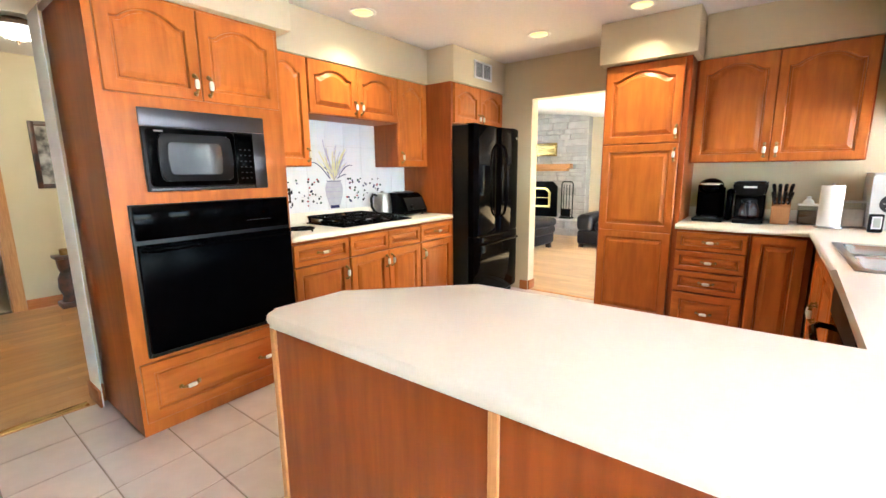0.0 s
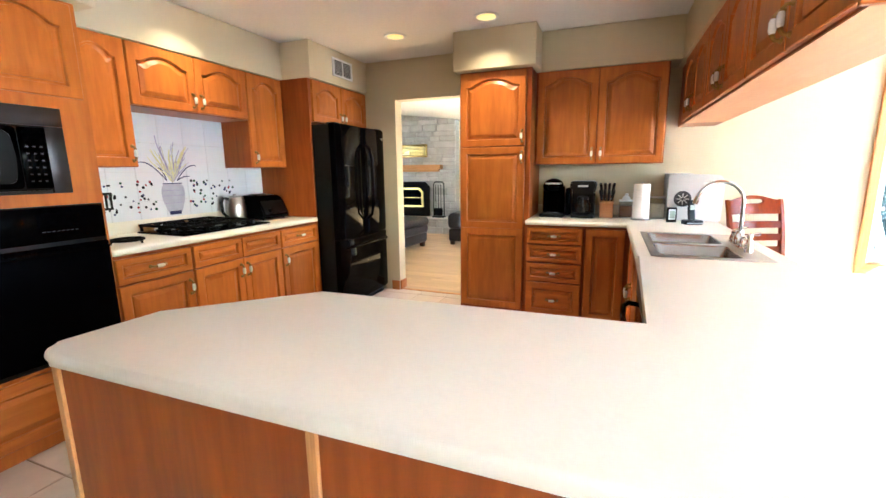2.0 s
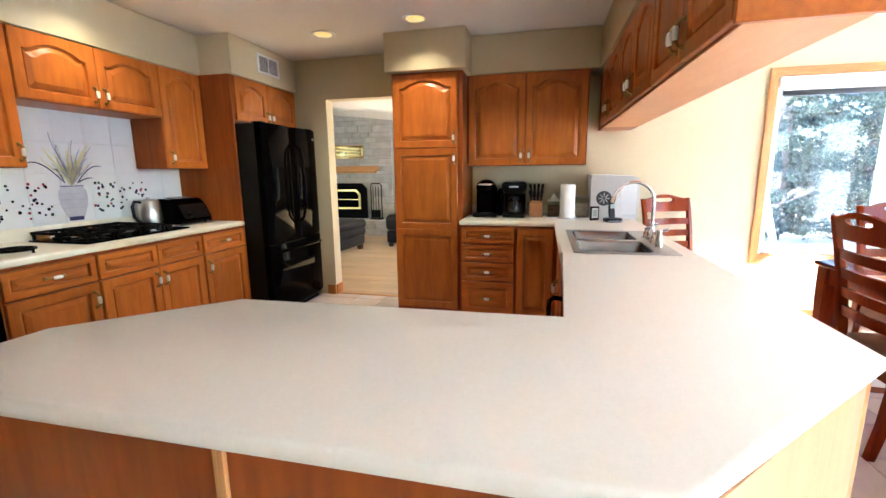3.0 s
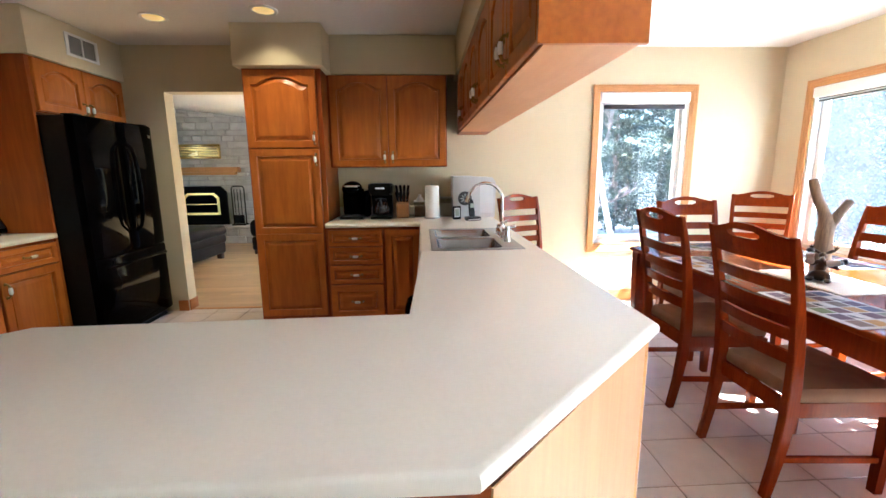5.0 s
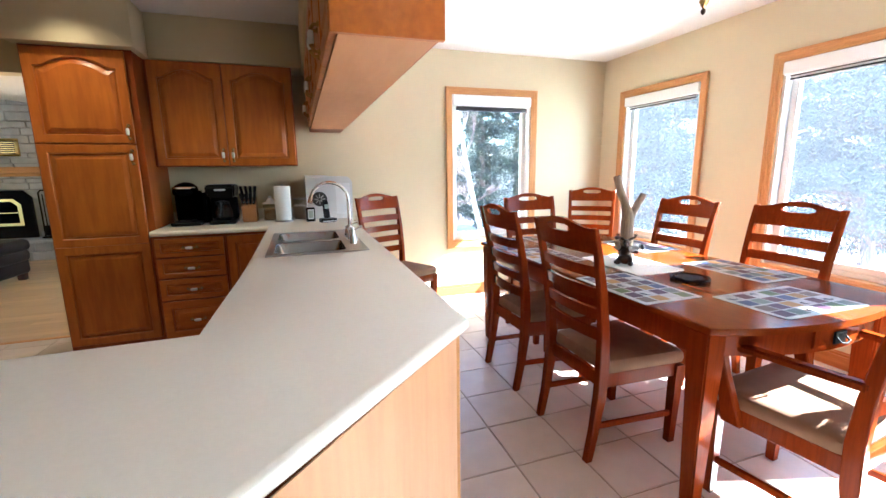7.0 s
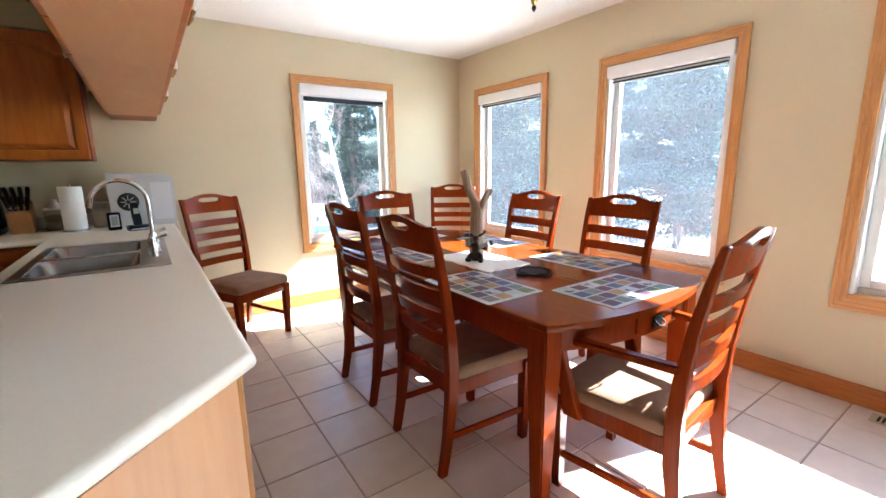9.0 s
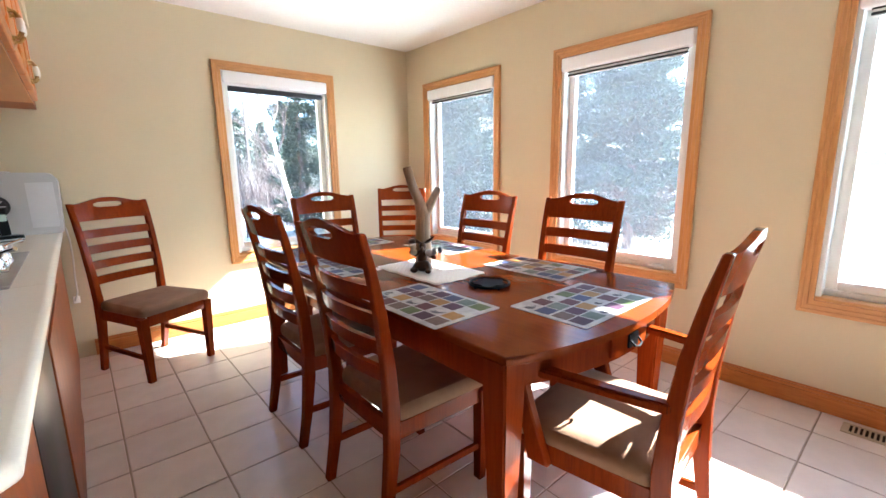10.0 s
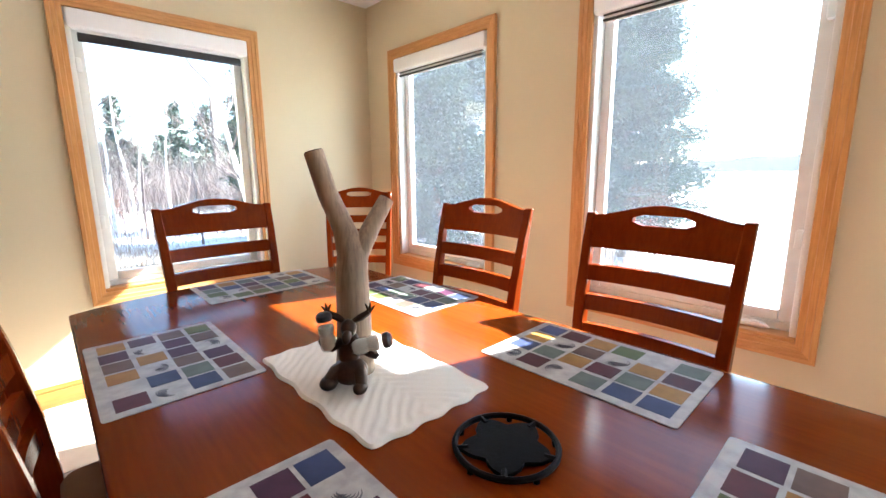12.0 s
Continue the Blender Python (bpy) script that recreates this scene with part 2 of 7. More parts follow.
MATINK = mat("placemat_grey_ink", (0.11, 0.105, 0.12), 0.5, spots=(0.06, 0.055, 0.07), spot_scale=60, shine=0.15)
MATCOLORS = [mat("placemat_" + n, tuple(0.85 * v for v in c), 0.5, spots=tuple(0.5 * v for v in c), spot_scale=22, vary=0.15, shine=0.15) for n, c in (
    ("blue", (0.05, 0.065, 0.15)), ("plum", (0.07, 0.022, 0.05)), ("olive", (0.10, 0.13, 0.035)),
    ("ochre", (0.38, 0.20, 0.045)), ("sage", (0.14, 0.17, 0.14)), ("taupe", (0.15, 0.095, 0.07)), ("maroon", (0.095, 0.02, 0.026)))]
ART = mat("dark_art_print", (0.42, 0.38, 0.32), 0.5, spots=(0.05, 0.045, 0.04), spot_scale=9, spot_mix=1.0)
DARKWOOD = mat("dark_stained_wood", (0.035, 0.022, 0.016), 0.4, spots=(0.16, 0.045, 0.02), spot_scale=12)


def glass_mat(name, tint, gloss=0.03, haze=0.0):
    """Clear sheet glass: light goes straight through, with mirror gloss by angle and a pale blue film that imitates
    haze.
    """
    m = bpy.data.materials.new(name)
    m.use_nodes = True
    nt = m.node_tree
    nt.nodes.remove(nt.nodes["Principled BSDF"])
    clear, shine = nt.nodes.new("ShaderNodeBsdfTransparent"), nt.nodes.new("ShaderNodeBsdfGlossy")
    facing, power, scale, blend = nt.nodes.new("ShaderNodeLayerWeight"), nt.nodes.new("ShaderNodeMath"), nt.nodes.new("ShaderNodeMath"), nt.nodes.new("ShaderNodeMixShader")
    clear.inputs[0].default_value, shine.inputs["Roughness"].default_value = (*tint, 1), 0.02
    power.operation, power.inputs[1].default_value, scale.operation, scale.inputs[1].default_value, scale.inputs[2].default_value = "POWER", 4.0, "MULTIPLY_ADD", 0.6, gloss
    nt.links.new(facing.outputs["Facing"], power.inputs[0])
    nt.links.new(power.outputs[0], scale.inputs[0])
    nt.links.new(scale.outputs[0], blend.inputs[0])
    nt.links.new(clear.outputs[0], blend.inputs[1])
    nt.links.new(shine.outputs[0], blend.inputs[2])
    # bluish translucent film mixed into the pane to imitate glare and outdoor haze
    film, veil = nt.nodes.new("ShaderNodeBsdfTranslucent"), nt.nodes.new("ShaderNodeMixShader")
    film.inputs[0].default_value, veil.inputs[0].default_value = (0.76, 0.82, 1.0, 1), haze
    nt.links.new(blend.outputs[0], veil.inputs[1])
    nt.links.new(film.outputs[0], veil.inputs[2])
    nt.links.new(veil.outputs[0], nt.nodes["Material Output"].inputs[0])
    return m


GLASS = glass_mat("window_glass", (0.95, 0.97, 0.98), haze=0.0115)
JARGLASS = glass_mat("jar_glass", (0.84, 0.86, 0.85), 0.10)

# ---------------------------------------------------------------- mesh tools
def box(bm, x0, y0, z0, x1, y1, z1, bevel=0.0, seg=2):
    """A box, with rounded edges where bevel is given."""
    lo, hi = Vector((min(x0, x1), min(y0, y1), min(z0, z1))), Vector((max(x0, x1), max(y0, y1), max(z0, z1)))
    made = bmesh.ops.create_cube(bm, size=1.0, matrix=Matrix.Translation((lo + hi) / 2) @ Matrix.Diagonal((*(hi - lo), 1)))
    if bevel:
        edges = list({e for v in made["verts"] for e in v.link_edges})
        bmesh.ops.bevel(bm, geom=edges, offset=min(bevel, 0.45 * min(hi - lo)), segments=seg, profile=0.5, affect="EDGES")
    return bm


def tube(bm, points, radii, n=10, cap=True):
    """A round bar along points, with a radius at each."""
    points = [Vector(p) for p in points]
    radii = [radii] * len(points) if isinstance(radii, (int, float)) else radii
    rings, side = [], None
    for i, p in enumerate(points):
        along = (points[min(i + 1, len(points) - 1)] - points[max(i - 1, 0)]).normalized()
        if side is None:
            side = along.orthogonal().normalized()
        side = (side - along * side.dot(along)).normalized()
        up = along.cross(side)
        rings.append([bm.verts.new(p + radii[i] * (side * math.cos(2 * math.pi * k / n) + up * math.sin(2 * math.pi * k / n))) for k in range(n)])
    for a, b in zip(rings, rings[1:]):
        for k in range(n):
            bm.faces.new((a[k], a[(k + 1) % n], b[(k + 1) % n], b[k]))
    if cap:
        bm.faces.new(rings[0][::-1])
        bm.faces.new(rings[-1])
    return bm


def bar(bm, points, sizes):
    """A rectangular bar along points; sizes: (x width, y depth) at each; rings lie level."""
    rings = []
    for (x, y, z), (w, d) in zip(points, sizes):
        rings.append([bm.verts.new((x + sx * w / 2, y + sy * d / 2, z)) for sx, sy in ((-1, -1), (1, -1), (1, 1), (-1, 1))])
    for a, b in zip(rings, rings[1:]):
        for k in range(4):
            bm.faces.new((a[k], a[(k + 1) % 4], b[(k + 1) % 4], b[k]))
    bm.faces.new(rings[0][::-1])
    bm.faces.new(rings[-1])
    return bm


def lathe(bm, profile, n=24, at=(0, 0, 0)):
    """A turned shape from (radius, height) pairs about the upright axis."""
    rings = [[bm.verts.new((at[0] + r * math.cos(2 * math.pi * k / n), at[1] + r * math.sin(2 * math.pi * k / n), at[2] + z)) for k in range(n)] for r, z in profile]
    for a, b in zip(rings, rings[1:]):
        for k in range(n):
            bm.faces.new((a[k], a[(k + 1) % n], b[(k + 1) % n], b[k]))
    bm.faces.new(rings[0][::-1])
    bm.faces.new(rings[-1])
    return bm


def slab(bm, outline, z0, z1, bevel=0.0, seg=3):
    """A flat piece of any outline, counter-clockwise, from z0 to z1, with rounded rims."""
    low = [bm.verts.new((x, y, z0)) for x, y in outline]
    high = [bm.verts.new((x, y, z1)) for x, y in outline]
    n = len(outline)
    bm.faces.new(low[::-1])
    bm.faces.new(high)
    for k in range(n):
        bm.faces.new((low[k], low[(k + 1) % n], high[(k + 1) % n], high[k]))
    if bevel:
        rims = [e for e in bm.edges if all(v in set(low) for v in e.verts) or all(v in set(high) for v in e.verts)]
        bmesh.ops.bevel(bm, geom=rims, offset=bevel, segments=seg, profile=0.5, affect="EDGES", clamp_overlap=True)
    return bm


def mesh(name, bm, *mats, smooth=True):
    if smooth:
        bm.normal_update()
        for f in bm.faces:
            f.smooth = True
        for e in bm.edges:
            e.smooth = len(e.link_faces) == 2 and e.calc_face_angle(0) < 0.62
    me = bpy.data.meshes.new(name)
    bm.to_mesh(me)
    bm.free()
    for m in mats:
        me.materials.append(m)
    return me


def part(name, bm, material, parent, label="", at=None, smooth=True):
    """One mesh object under a thing or a part. bm: a bmesh, or a mesh to share."""
    me = bm if isinstance(bm, bpy.types.Mesh) else mesh(name, bm, *(material if isinstance(material, tuple) else (material,)), smooth=smooth)
    ob = new(name, me)
    ob.parent = parent
    if at is not None:
        ob.matrix_basis = at
    return tagged(ob, label)


def thing(name, label, category, at=None, group="", kind=""):
    """The Empty at a thing's base."""
    ob = new(name)
    ob.empty_display_size = 0.1
    ob.matrix_basis = at or Matrix()
    return tagged(ob, label, category, group, kind)


def single(name, bm, material, label, category="", at=None, group="", kind="", smooth=True):
    """A thing of one mesh."""
    ob = new(name, mesh(name, bm, *(material if isinstance(material, tuple) else (material,)), smooth=smooth))
    ob.matrix_basis = at or Matrix()
    return tagged(ob, label, category, group, kind)


B = bmesh.new

# ---------------------------------------------------------------- structure
CEILING = 2.45
S_Y = -5.4


def wall(name, label, along, a, b, u0, u1, z0, z1, holes=(), material=None):
    """A wall from a to b thick, along x or y from u0 to u1, with openings (u0, u1, z0, z1) through it."""
    us = sorted({u0, u1, *(h[0] for h in holes), *(h[1] for h in holes)})
    zs = sorted({z0, z1, *(h[2] for h in holes), *(h[3] for h in holes)})
    bm = B()
    def solid(i, k):
        if not (0 <= i < len(us) - 1 and 0 <= k < len(zs) - 1):
            return False
        uc, zc = (us[i] + us[i + 1]) / 2, (zs[k] + zs[k + 1]) / 2
        return not any(h[0] < uc < h[1] and h[2] < zc < h[3] for h in holes)
    def quad(*pts):
        bm.faces.new([bm.verts.new((u, t, z) if along == "x" else (t, u, z)) for u, t, z in pts])
    for i in range(len(us) - 1):
        for k in range(len(zs) - 1):
            if not solid(i, k):
                continue
            p, q, r, s = us[i], us[i + 1], zs[k], zs[k + 1]
            quad((p, a, r), (q, a, r), (q, a, s), (p, a, s))
            quad((p, b, r), (p, b, s), (q, b, s), (q, b, r))
            if not solid(i - 1, k):
                quad((p, a, r), (p, a, s), (p, b, s), (p, b, r))
            if not solid(i + 1, k):
                quad((q, a, r), (q, b, r), (q, b, s), (q, a, s))
            if not solid(i, k - 1):
                quad((p, a, r), (p, b, r), (q, b, r), (q, a, r))
            if not solid(i, k + 1):
                quad((p, a, s), (q, a, s), (q, b, s), (p, b, s))
    bmesh.ops.remove_doubles(bm, verts=bm.verts, dist=1e-5)
    bmesh.ops.recalc_face_normals(bm, faces=bm.faces)
    return single(name, bm, material or WALL, label, "wall", kind="structure", smooth=False)


# windows: clear openings inside the casing
WIN_Z0, WIN_Z1, WIN_EZ1 = 0.575, 2.045, 2.02
WIN_A = (1.505, 2.385)
# the last east opening is unseen, added to let more light in from the south end
WIN_E = [(2.365, 3.245), (0.835, 1.715), (-0.70, 0.18), (-2.235, -1.355)]
holes_n = [(-2.505, -1.62, -0.03, 2.055), (*WIN_A, WIN_Z0, WIN_Z1)]
wall("wall_north", "cream painted wall with a doorway and a window", "x", 3.6, 3.74, -3.6, 3.46, -0.03, CEILING, holes_n)
wall("wall_east", "cream painted wall with a row of tall windows", "y", 3.3, 3.46, S_Y, 3.6, -0.03, CEILING, [(*w, WIN_Z0, WIN_EZ1) for w in WIN_E])
wall("wall_south", "plain cream painted wall behind the walk", "x", S_Y, S_Y - 0.14, -6.6, 3.46, -0.03, CEILING)
wall("wall_west", "cream painted kitchen wall ending at the hall opening", "y", -3.48, -3.59, -0.052, 3.6, -0.03, CEILING)
wall("hall_wall_west", "cream painted hall wall with a doorway", "y", -6.2, -6.32, S_Y, 3.6, -0.03, CEILING, [(-0.86, -0.05, -0.03, 2.05)])
wall("hall_wall_north", "plain cream hall end wall", "x", 2.4, 2.5, -6.2, -3.6, -0.03, CEILING)
bm = B(); box(bm, -8.6, -2.6, -0.03, -8.5, 1.6, CEILING); box(bm, -8.5, -2.7, -0.03, -6.33, -2.6, CEILING); box(bm, -8.5, 1.6, -0.03, -6.33, 1.7, CEILING)
single("back_room_wall", bm, WALL, "plain cream walls of the room beyond the hall", "wall", kind="structure", smooth=False)

# soffits and header
def soffit(name, x0, y0, x1, y1, z0=2.135):
    bm = B(); box(bm, x0, y0, z0, x1, y1, CEILING - 0.002, 0.006)
    single(name, bm, WALL, "boxed-in cream soffit above the cabinets", "soffit", kind="structure")
soffit("soffit_oven", -3.475, -0.050, -2.79, 0.965, 2.142)
soffit("soffit_header", -3.60, S_Y + 0.004, -2.79, -0.054, 2.142)
soffit("soffit_cooktop", -3.477, 0.967, -3.14, 2.655)
soffit("soffit_fridge", -3.477, 2.657, -2.835, 3.597, 2.138)
soffit("soffit_pantry", -1.632, 2.995, -0.945, 3.597, 2.14)
soffit("soffit_uppers", -0.943, 3.275, 0.110, 3.597)
soffit("soffit_peninsula", 0.112, 0.70, 0.452, 3.597)

# ceilings
bm = B(); box(bm, -6.6, S_Y - 0.14, CEILING, 3.46, 3.74, CEILING + 0.15)
single("ceiling", bm, CEIL, "white textured ceiling", "ceiling", kind="structure", smooth=False)
bm = B(); box(bm, -8.6, -2.7, CEILING, -6.6, 1.7, CEILING + 0.15)
single("back_room_ceiling", bm, CEIL, "white ceiling", "ceiling", kind="structure", smooth=False)

# baseboards
def baseboard(x0, y0, x1, y1, wall_side=""):
    """An oak board; where it stands against a long wall, with a thinner moulded cap."""
    bm = B()
    if wall_side:
        box(bm, x0, y0, 0.0, x1, y1, 0.086, 0.004)
        dx, dy = (0.006, 0.0) if wall_side == "x" else (0.0, 0.006)
        box(bm, x0 + dx, y0 + dy, 0.0865, x1, y1, 0.104, 0.003)
        box(bm, x0 + 1.7 * dx, y0 + 1.7 * dy, 0.1045, x1, y1, 0.116, 0.002, 1)
    else:
        box(bm, x0, y0, 0.0, x1, y1, 0.105, 0.004)
    single("baseboard", bm, BASEOAK, "oak baseboard along the wall", "baseboard", kind="structure")
baseboard(0.50, 3.582, 3.282, 3.598, "y")
baseboard(3.282, S_Y + 0.02, 3.298, 3.58, "x")
baseboard(-2.60, 3.584, -2.507, 3.598)
baseboard(-2.505, 3.602, -2.489, 3.738)
baseboard(-3.478, -0.050, -3.462, -0.022)
baseboard(-3.59, -0.072, -3.37, -0.0585)
bm = B(); box(bm, -3.592, -0.058, 0.0, -3.37, -0.0525, 2.140, 0.002, 1)
single("trim", bm, WHITE, "white painted board on the end of the kitchen wall", "trim", kind="structure")
baseboard(-6.198, 0.045, -6.182, 2.4)
baseboard(-6.198, S_Y + 0.02, -6.182, -0.955)

# hall doorway casing
for x0, y0, z0, y1, z1 in ((-6.2, -0.052, 0, 0.043, 2.14), (-6.2, -0.955, 0, -0.86, 2.14), (-6.2, -0.86, 2.05, -0.052, 2.14)):
    bm = B(); box(bm, x0 + 0.002, y0, z0, x0 + 0.022, y1, z1, 0.004)
    box(bm, x0 - 0.12, min(y0, y1) if y1 - y0 > 0.2 else (y0 - 0.01 if y0 > -0.5 else y1 - 0.002), z0, x0 + 0.001, y1 if y1 - y0 > 0.2 else (y0 + 0.002 if y0 > -0.5 else y1 + 0.012), z1 if z0 == 0 else z0 + 0.012)
    single("trim", bm, TRIM, "oak casing round the hall doorway", "trim", kind="structure")


def window(name, at, w, side, label):
    """A window in local axes: x across, y out through the wall, z up from the clear opening's lower edge."""
    h = (WIN_Z1 if side > 0 else WIN_EZ1) - WIN_Z0
    ob = thing(name, label, "window", at, kind="structure")
    c = 0.065
    ridge = [(0.0, 0.002), (0.0, 0.013), (0.002, 0.016), (0.022, 0.017), (0.025, 0.022), (0.044, 0.022), (0.047, 0.027), (c - 0.003, 0.027), (c, 0.024), (c, 0.002)]
    ends = [((0, 0), (-1, -1)), ((w, 0), (1, -1)), ((w, h), (1, 1)), ((0, h), (-1, 1))]
    for k in range(4):
        # mitred lengths of one moulding
        bm = B()
        rows = [[bm.verts.new((p[0] + q[0] * o, -d, p[1] + q[1] * o)) for o, d in ridge] for p, q in (ends[k], ends[(k + 1) % 4])]
        for j in range(len(ridge)):
            i = (j + 1) % len(ridge)
            bm.faces.new((rows[0][j], rows[0][i], rows[1][i], rows[1][j]))
        bm.faces.new(rows[0]); bm.faces.new(rows[1][::-1])
        bmesh.ops.recalc_face_normals(bm, faces=bm.faces)
        part("casing", bm, TRIM if k % 2 else TRIMH, ob, "moulded golden oak casing")
    # oak-lined sill, vinyl frame and sash
    bm = B(); box(bm, 0.001, -0.012, 0.0, w - 0.001, 0.075, 0.018, 0.004)
    part("window_sill", bm, TRIMH, ob, "golden oak sill")
    bm = B()
    for x0, x1 in ((0.0, 0.022), (w - 0.022, w)):
        box(bm, x0, -0.001, 0.019, x1, 0.13, h, 0.003)
    box(bm, 0.022, 0.0, h - 0.03, w - 0.022, 0.13, h, 0.003); box(bm, 0.022, 0.06, 0.019, w - 0.022, 0.13, 0.05, 0.003)
    part("window_frame", bm, VINYL, ob, "white vinyl frame")
    bm = B(); f = 0.046
    box(bm, 0.024, 0.062, 0.052, 0.024 + f, 0.102, h - 0.032, 0.006); box(bm, w - 0.024 - f, 0.062, 0.052, w - 0.024, 0.102, h - 0.032, 0.006)
    box(bm, 0.024 + f, 0.062, 0.052, w - 0.024 - f, 0.102, 0.052 + f, 0.006); box(bm, 0.024 + f, 0.062, h - 0.032 - f, w - 0.024 - f, 0.102, h - 0.032, 0.006)
    part("sash", bm, VINYL, ob, "white vinyl sash")
    bm = B(); box(bm, 0.066, 0.079, 0.094, w - 0.066, 0.085, h - 0.074)
    pane = part("pane", bm, GLASS, ob, "clear glass pane", smooth=False)
    pane.visible_shadow = False
    bm = B(); box(bm, w - 0.20, 0.028, 0.019, w - 0.10, 0.0615, 0.04, 0.008); tube(bm, [(w - 0.15, 0.045, 0.04), (w - 0.13, 0.02, 0.048), (w - 0.085, 0.012, 0.035)], 0.006, 8)
    part("crank", bm, VINYL, ob, "folded white crank handle")
    for z in (0.35, h - 0.30):
        x = 0.036 if side > 0 else w - 0.036
        bm = B(); box(bm, x - 0.012, 0.025, z, x + 0.012, 0.0615, z + 0.07, 0.005)
        part("latch", bm, VINYL, ob, "white sash latch")
    # raised roller shade, hung in the head of the opening
    sh = thing("roller_shade", "raised white roller shade with a dark hem bar", "window shade", at, "roller shades in the windows")
    bm = B(); box(bm, 0.006, -0.03, h - 0.095, w - 0.006, 0.045, h - 0.004, 0.012, 3)
    part("cassette", bm, SHADE, sh)
    bm = B(); box(bm, 0.05, 0.002, h - 0.135, w - 0.05, 0.006, h - 0.09)
    part("fabric", bm, SHADE, sh, smooth=False)
    bm = B(); box(bm, 0.045, -0.006, h - (0.155 if side > 0 else 0.128), w - 0.045, 0.014, h - (0.112 if side > 0 else 0.116), 0.004)
    part("hem_bar", bm, DARKBAR, sh, "dark metal hem bar")
    if side < 0:
        bm = B(); box(bm, 0.045, -0.004, h - 0.104, w - 0.045, 0.016, h - 0.097, 0.002, 1)
        part("hem_strip", bm, DARKBAR, sh, "thin dark strip above the hem")
    return ob


window("window_1", pose(WIN_A[0], 3.6, WIN_Z0), WIN_A[1] - WIN_A[0], 1, "tall casement window in golden oak casing over snow and woods")
# includes the unseen southern window that was added for its light
for k, (a, b) in enumerate(WIN_E):
    window(f"window_{k + 2}", pose(3.3, b, WIN_Z0, 0, 0, -90), b - a, -1, "tall casement window in golden oak casing over trees and a frozen lake")

# living room beyond the doorway
LX0, LX1, LY1 = -7.0, 0.3, 8.42
wall("living_wall_west", "plain cream living room wall", "y", LX0, LX0 - 0.12, 3.74, LY1, -0.03, 3.2)
wall("living_wall_east", "cream living room wall with a tall window opening", "y", LX1, LX1 + 0.14, 3.74, LY1, -0.03, 3.2, [(4.7, 6.4, 0.45, 2.1)])
wall("living_wall_north", "plain cream wall beside the stone fireplace", "x", LY1, LY1 + 0.12, LX0 - 0.12, LX1 + 0.14, -0.03, 3.2)
bm = B(); box(bm, LX0, 3.742, CEILING + 0.0, -2.8, 3.80, 3.2); box(bm, -2.8, 3.742, 2.43, LX1, 3.80, 2.6)
single("living_header", bm, WALL, "cream wall above the doorway on the living room side", "wall", kind="structure", smooth=False)
bm = B()
for x0, x1 in ((LX0 - 0.12, LX1 + 0.14),):
    v = [bm.verts.new((x, y, 2.41 - 0.115 * (x + 3.6) + t)) for t in (0, 0.12) for x, y in ((x0, 3.74), (x1, 3.74), (x1, LY1 + 0.12), (x0, LY1 + 0.12))]
    for q in ((0, 1, 2, 3), (7, 6, 5, 4), (0, 4, 5, 1), (1, 5, 6, 2), (2, 6, 7, 3), (3, 7, 4, 0)):
        bm.faces.new([v[k] for k in q])
bmesh.ops.recalc_face_normals(bm, faces=bm.faces)
single("living_ceiling", bm, CEIL, "white sloping living room ceiling", "ceiling", kind="structure", smooth=False)

# floors under the pieces
bm = B(); box(bm, -3.5, S_Y, -0.12, 3.4, 3.66, -0.004)
floor = single("floor", bm, GROUT, "beige square tile floor with grey grout", "floor", kind="structure", smooth=False)
bm = B(); box(bm, -6.3, S_Y, -0.12, -3.503, 2.5, 0.0)
hall_floor = single("hall_floor", bm, DARKWOOD, "golden oak strip floor in the hall", "floor", kind="structure", smooth=False)
bm = B(); box(bm, -8.6, -2.7, -0.12, -6.303, 1.7, 0.006)
single("back_room_floor", bm, CARPET, "beige carpet in the room beyond the hall", "floor", kind="structure", smooth=False)
bm = B(); box(bm, LX0, 3.662, -0.12, LX1, LY1, 0.0)
living_floor = single("living_floor", bm, DARKWOOD, "pale oak board floor in the living room", "floor", kind="structure", smooth=False)
bm = B(); box(bm, -3.52, S_Y, 0.0, -3.455, -0.1, 0.008, 0.003)
single("threshold", bm, GOLD, "narrow brass strip between the tile and the oak floor", "threshold", kind="structure")
bm = B(); box(bm, -2.505, 3.62, 0.0, -1.62, 3.665, 0.007, 0.003)
single("threshold", bm, TRIMH, "oak strip in the doorway", "threshold", kind="structure")

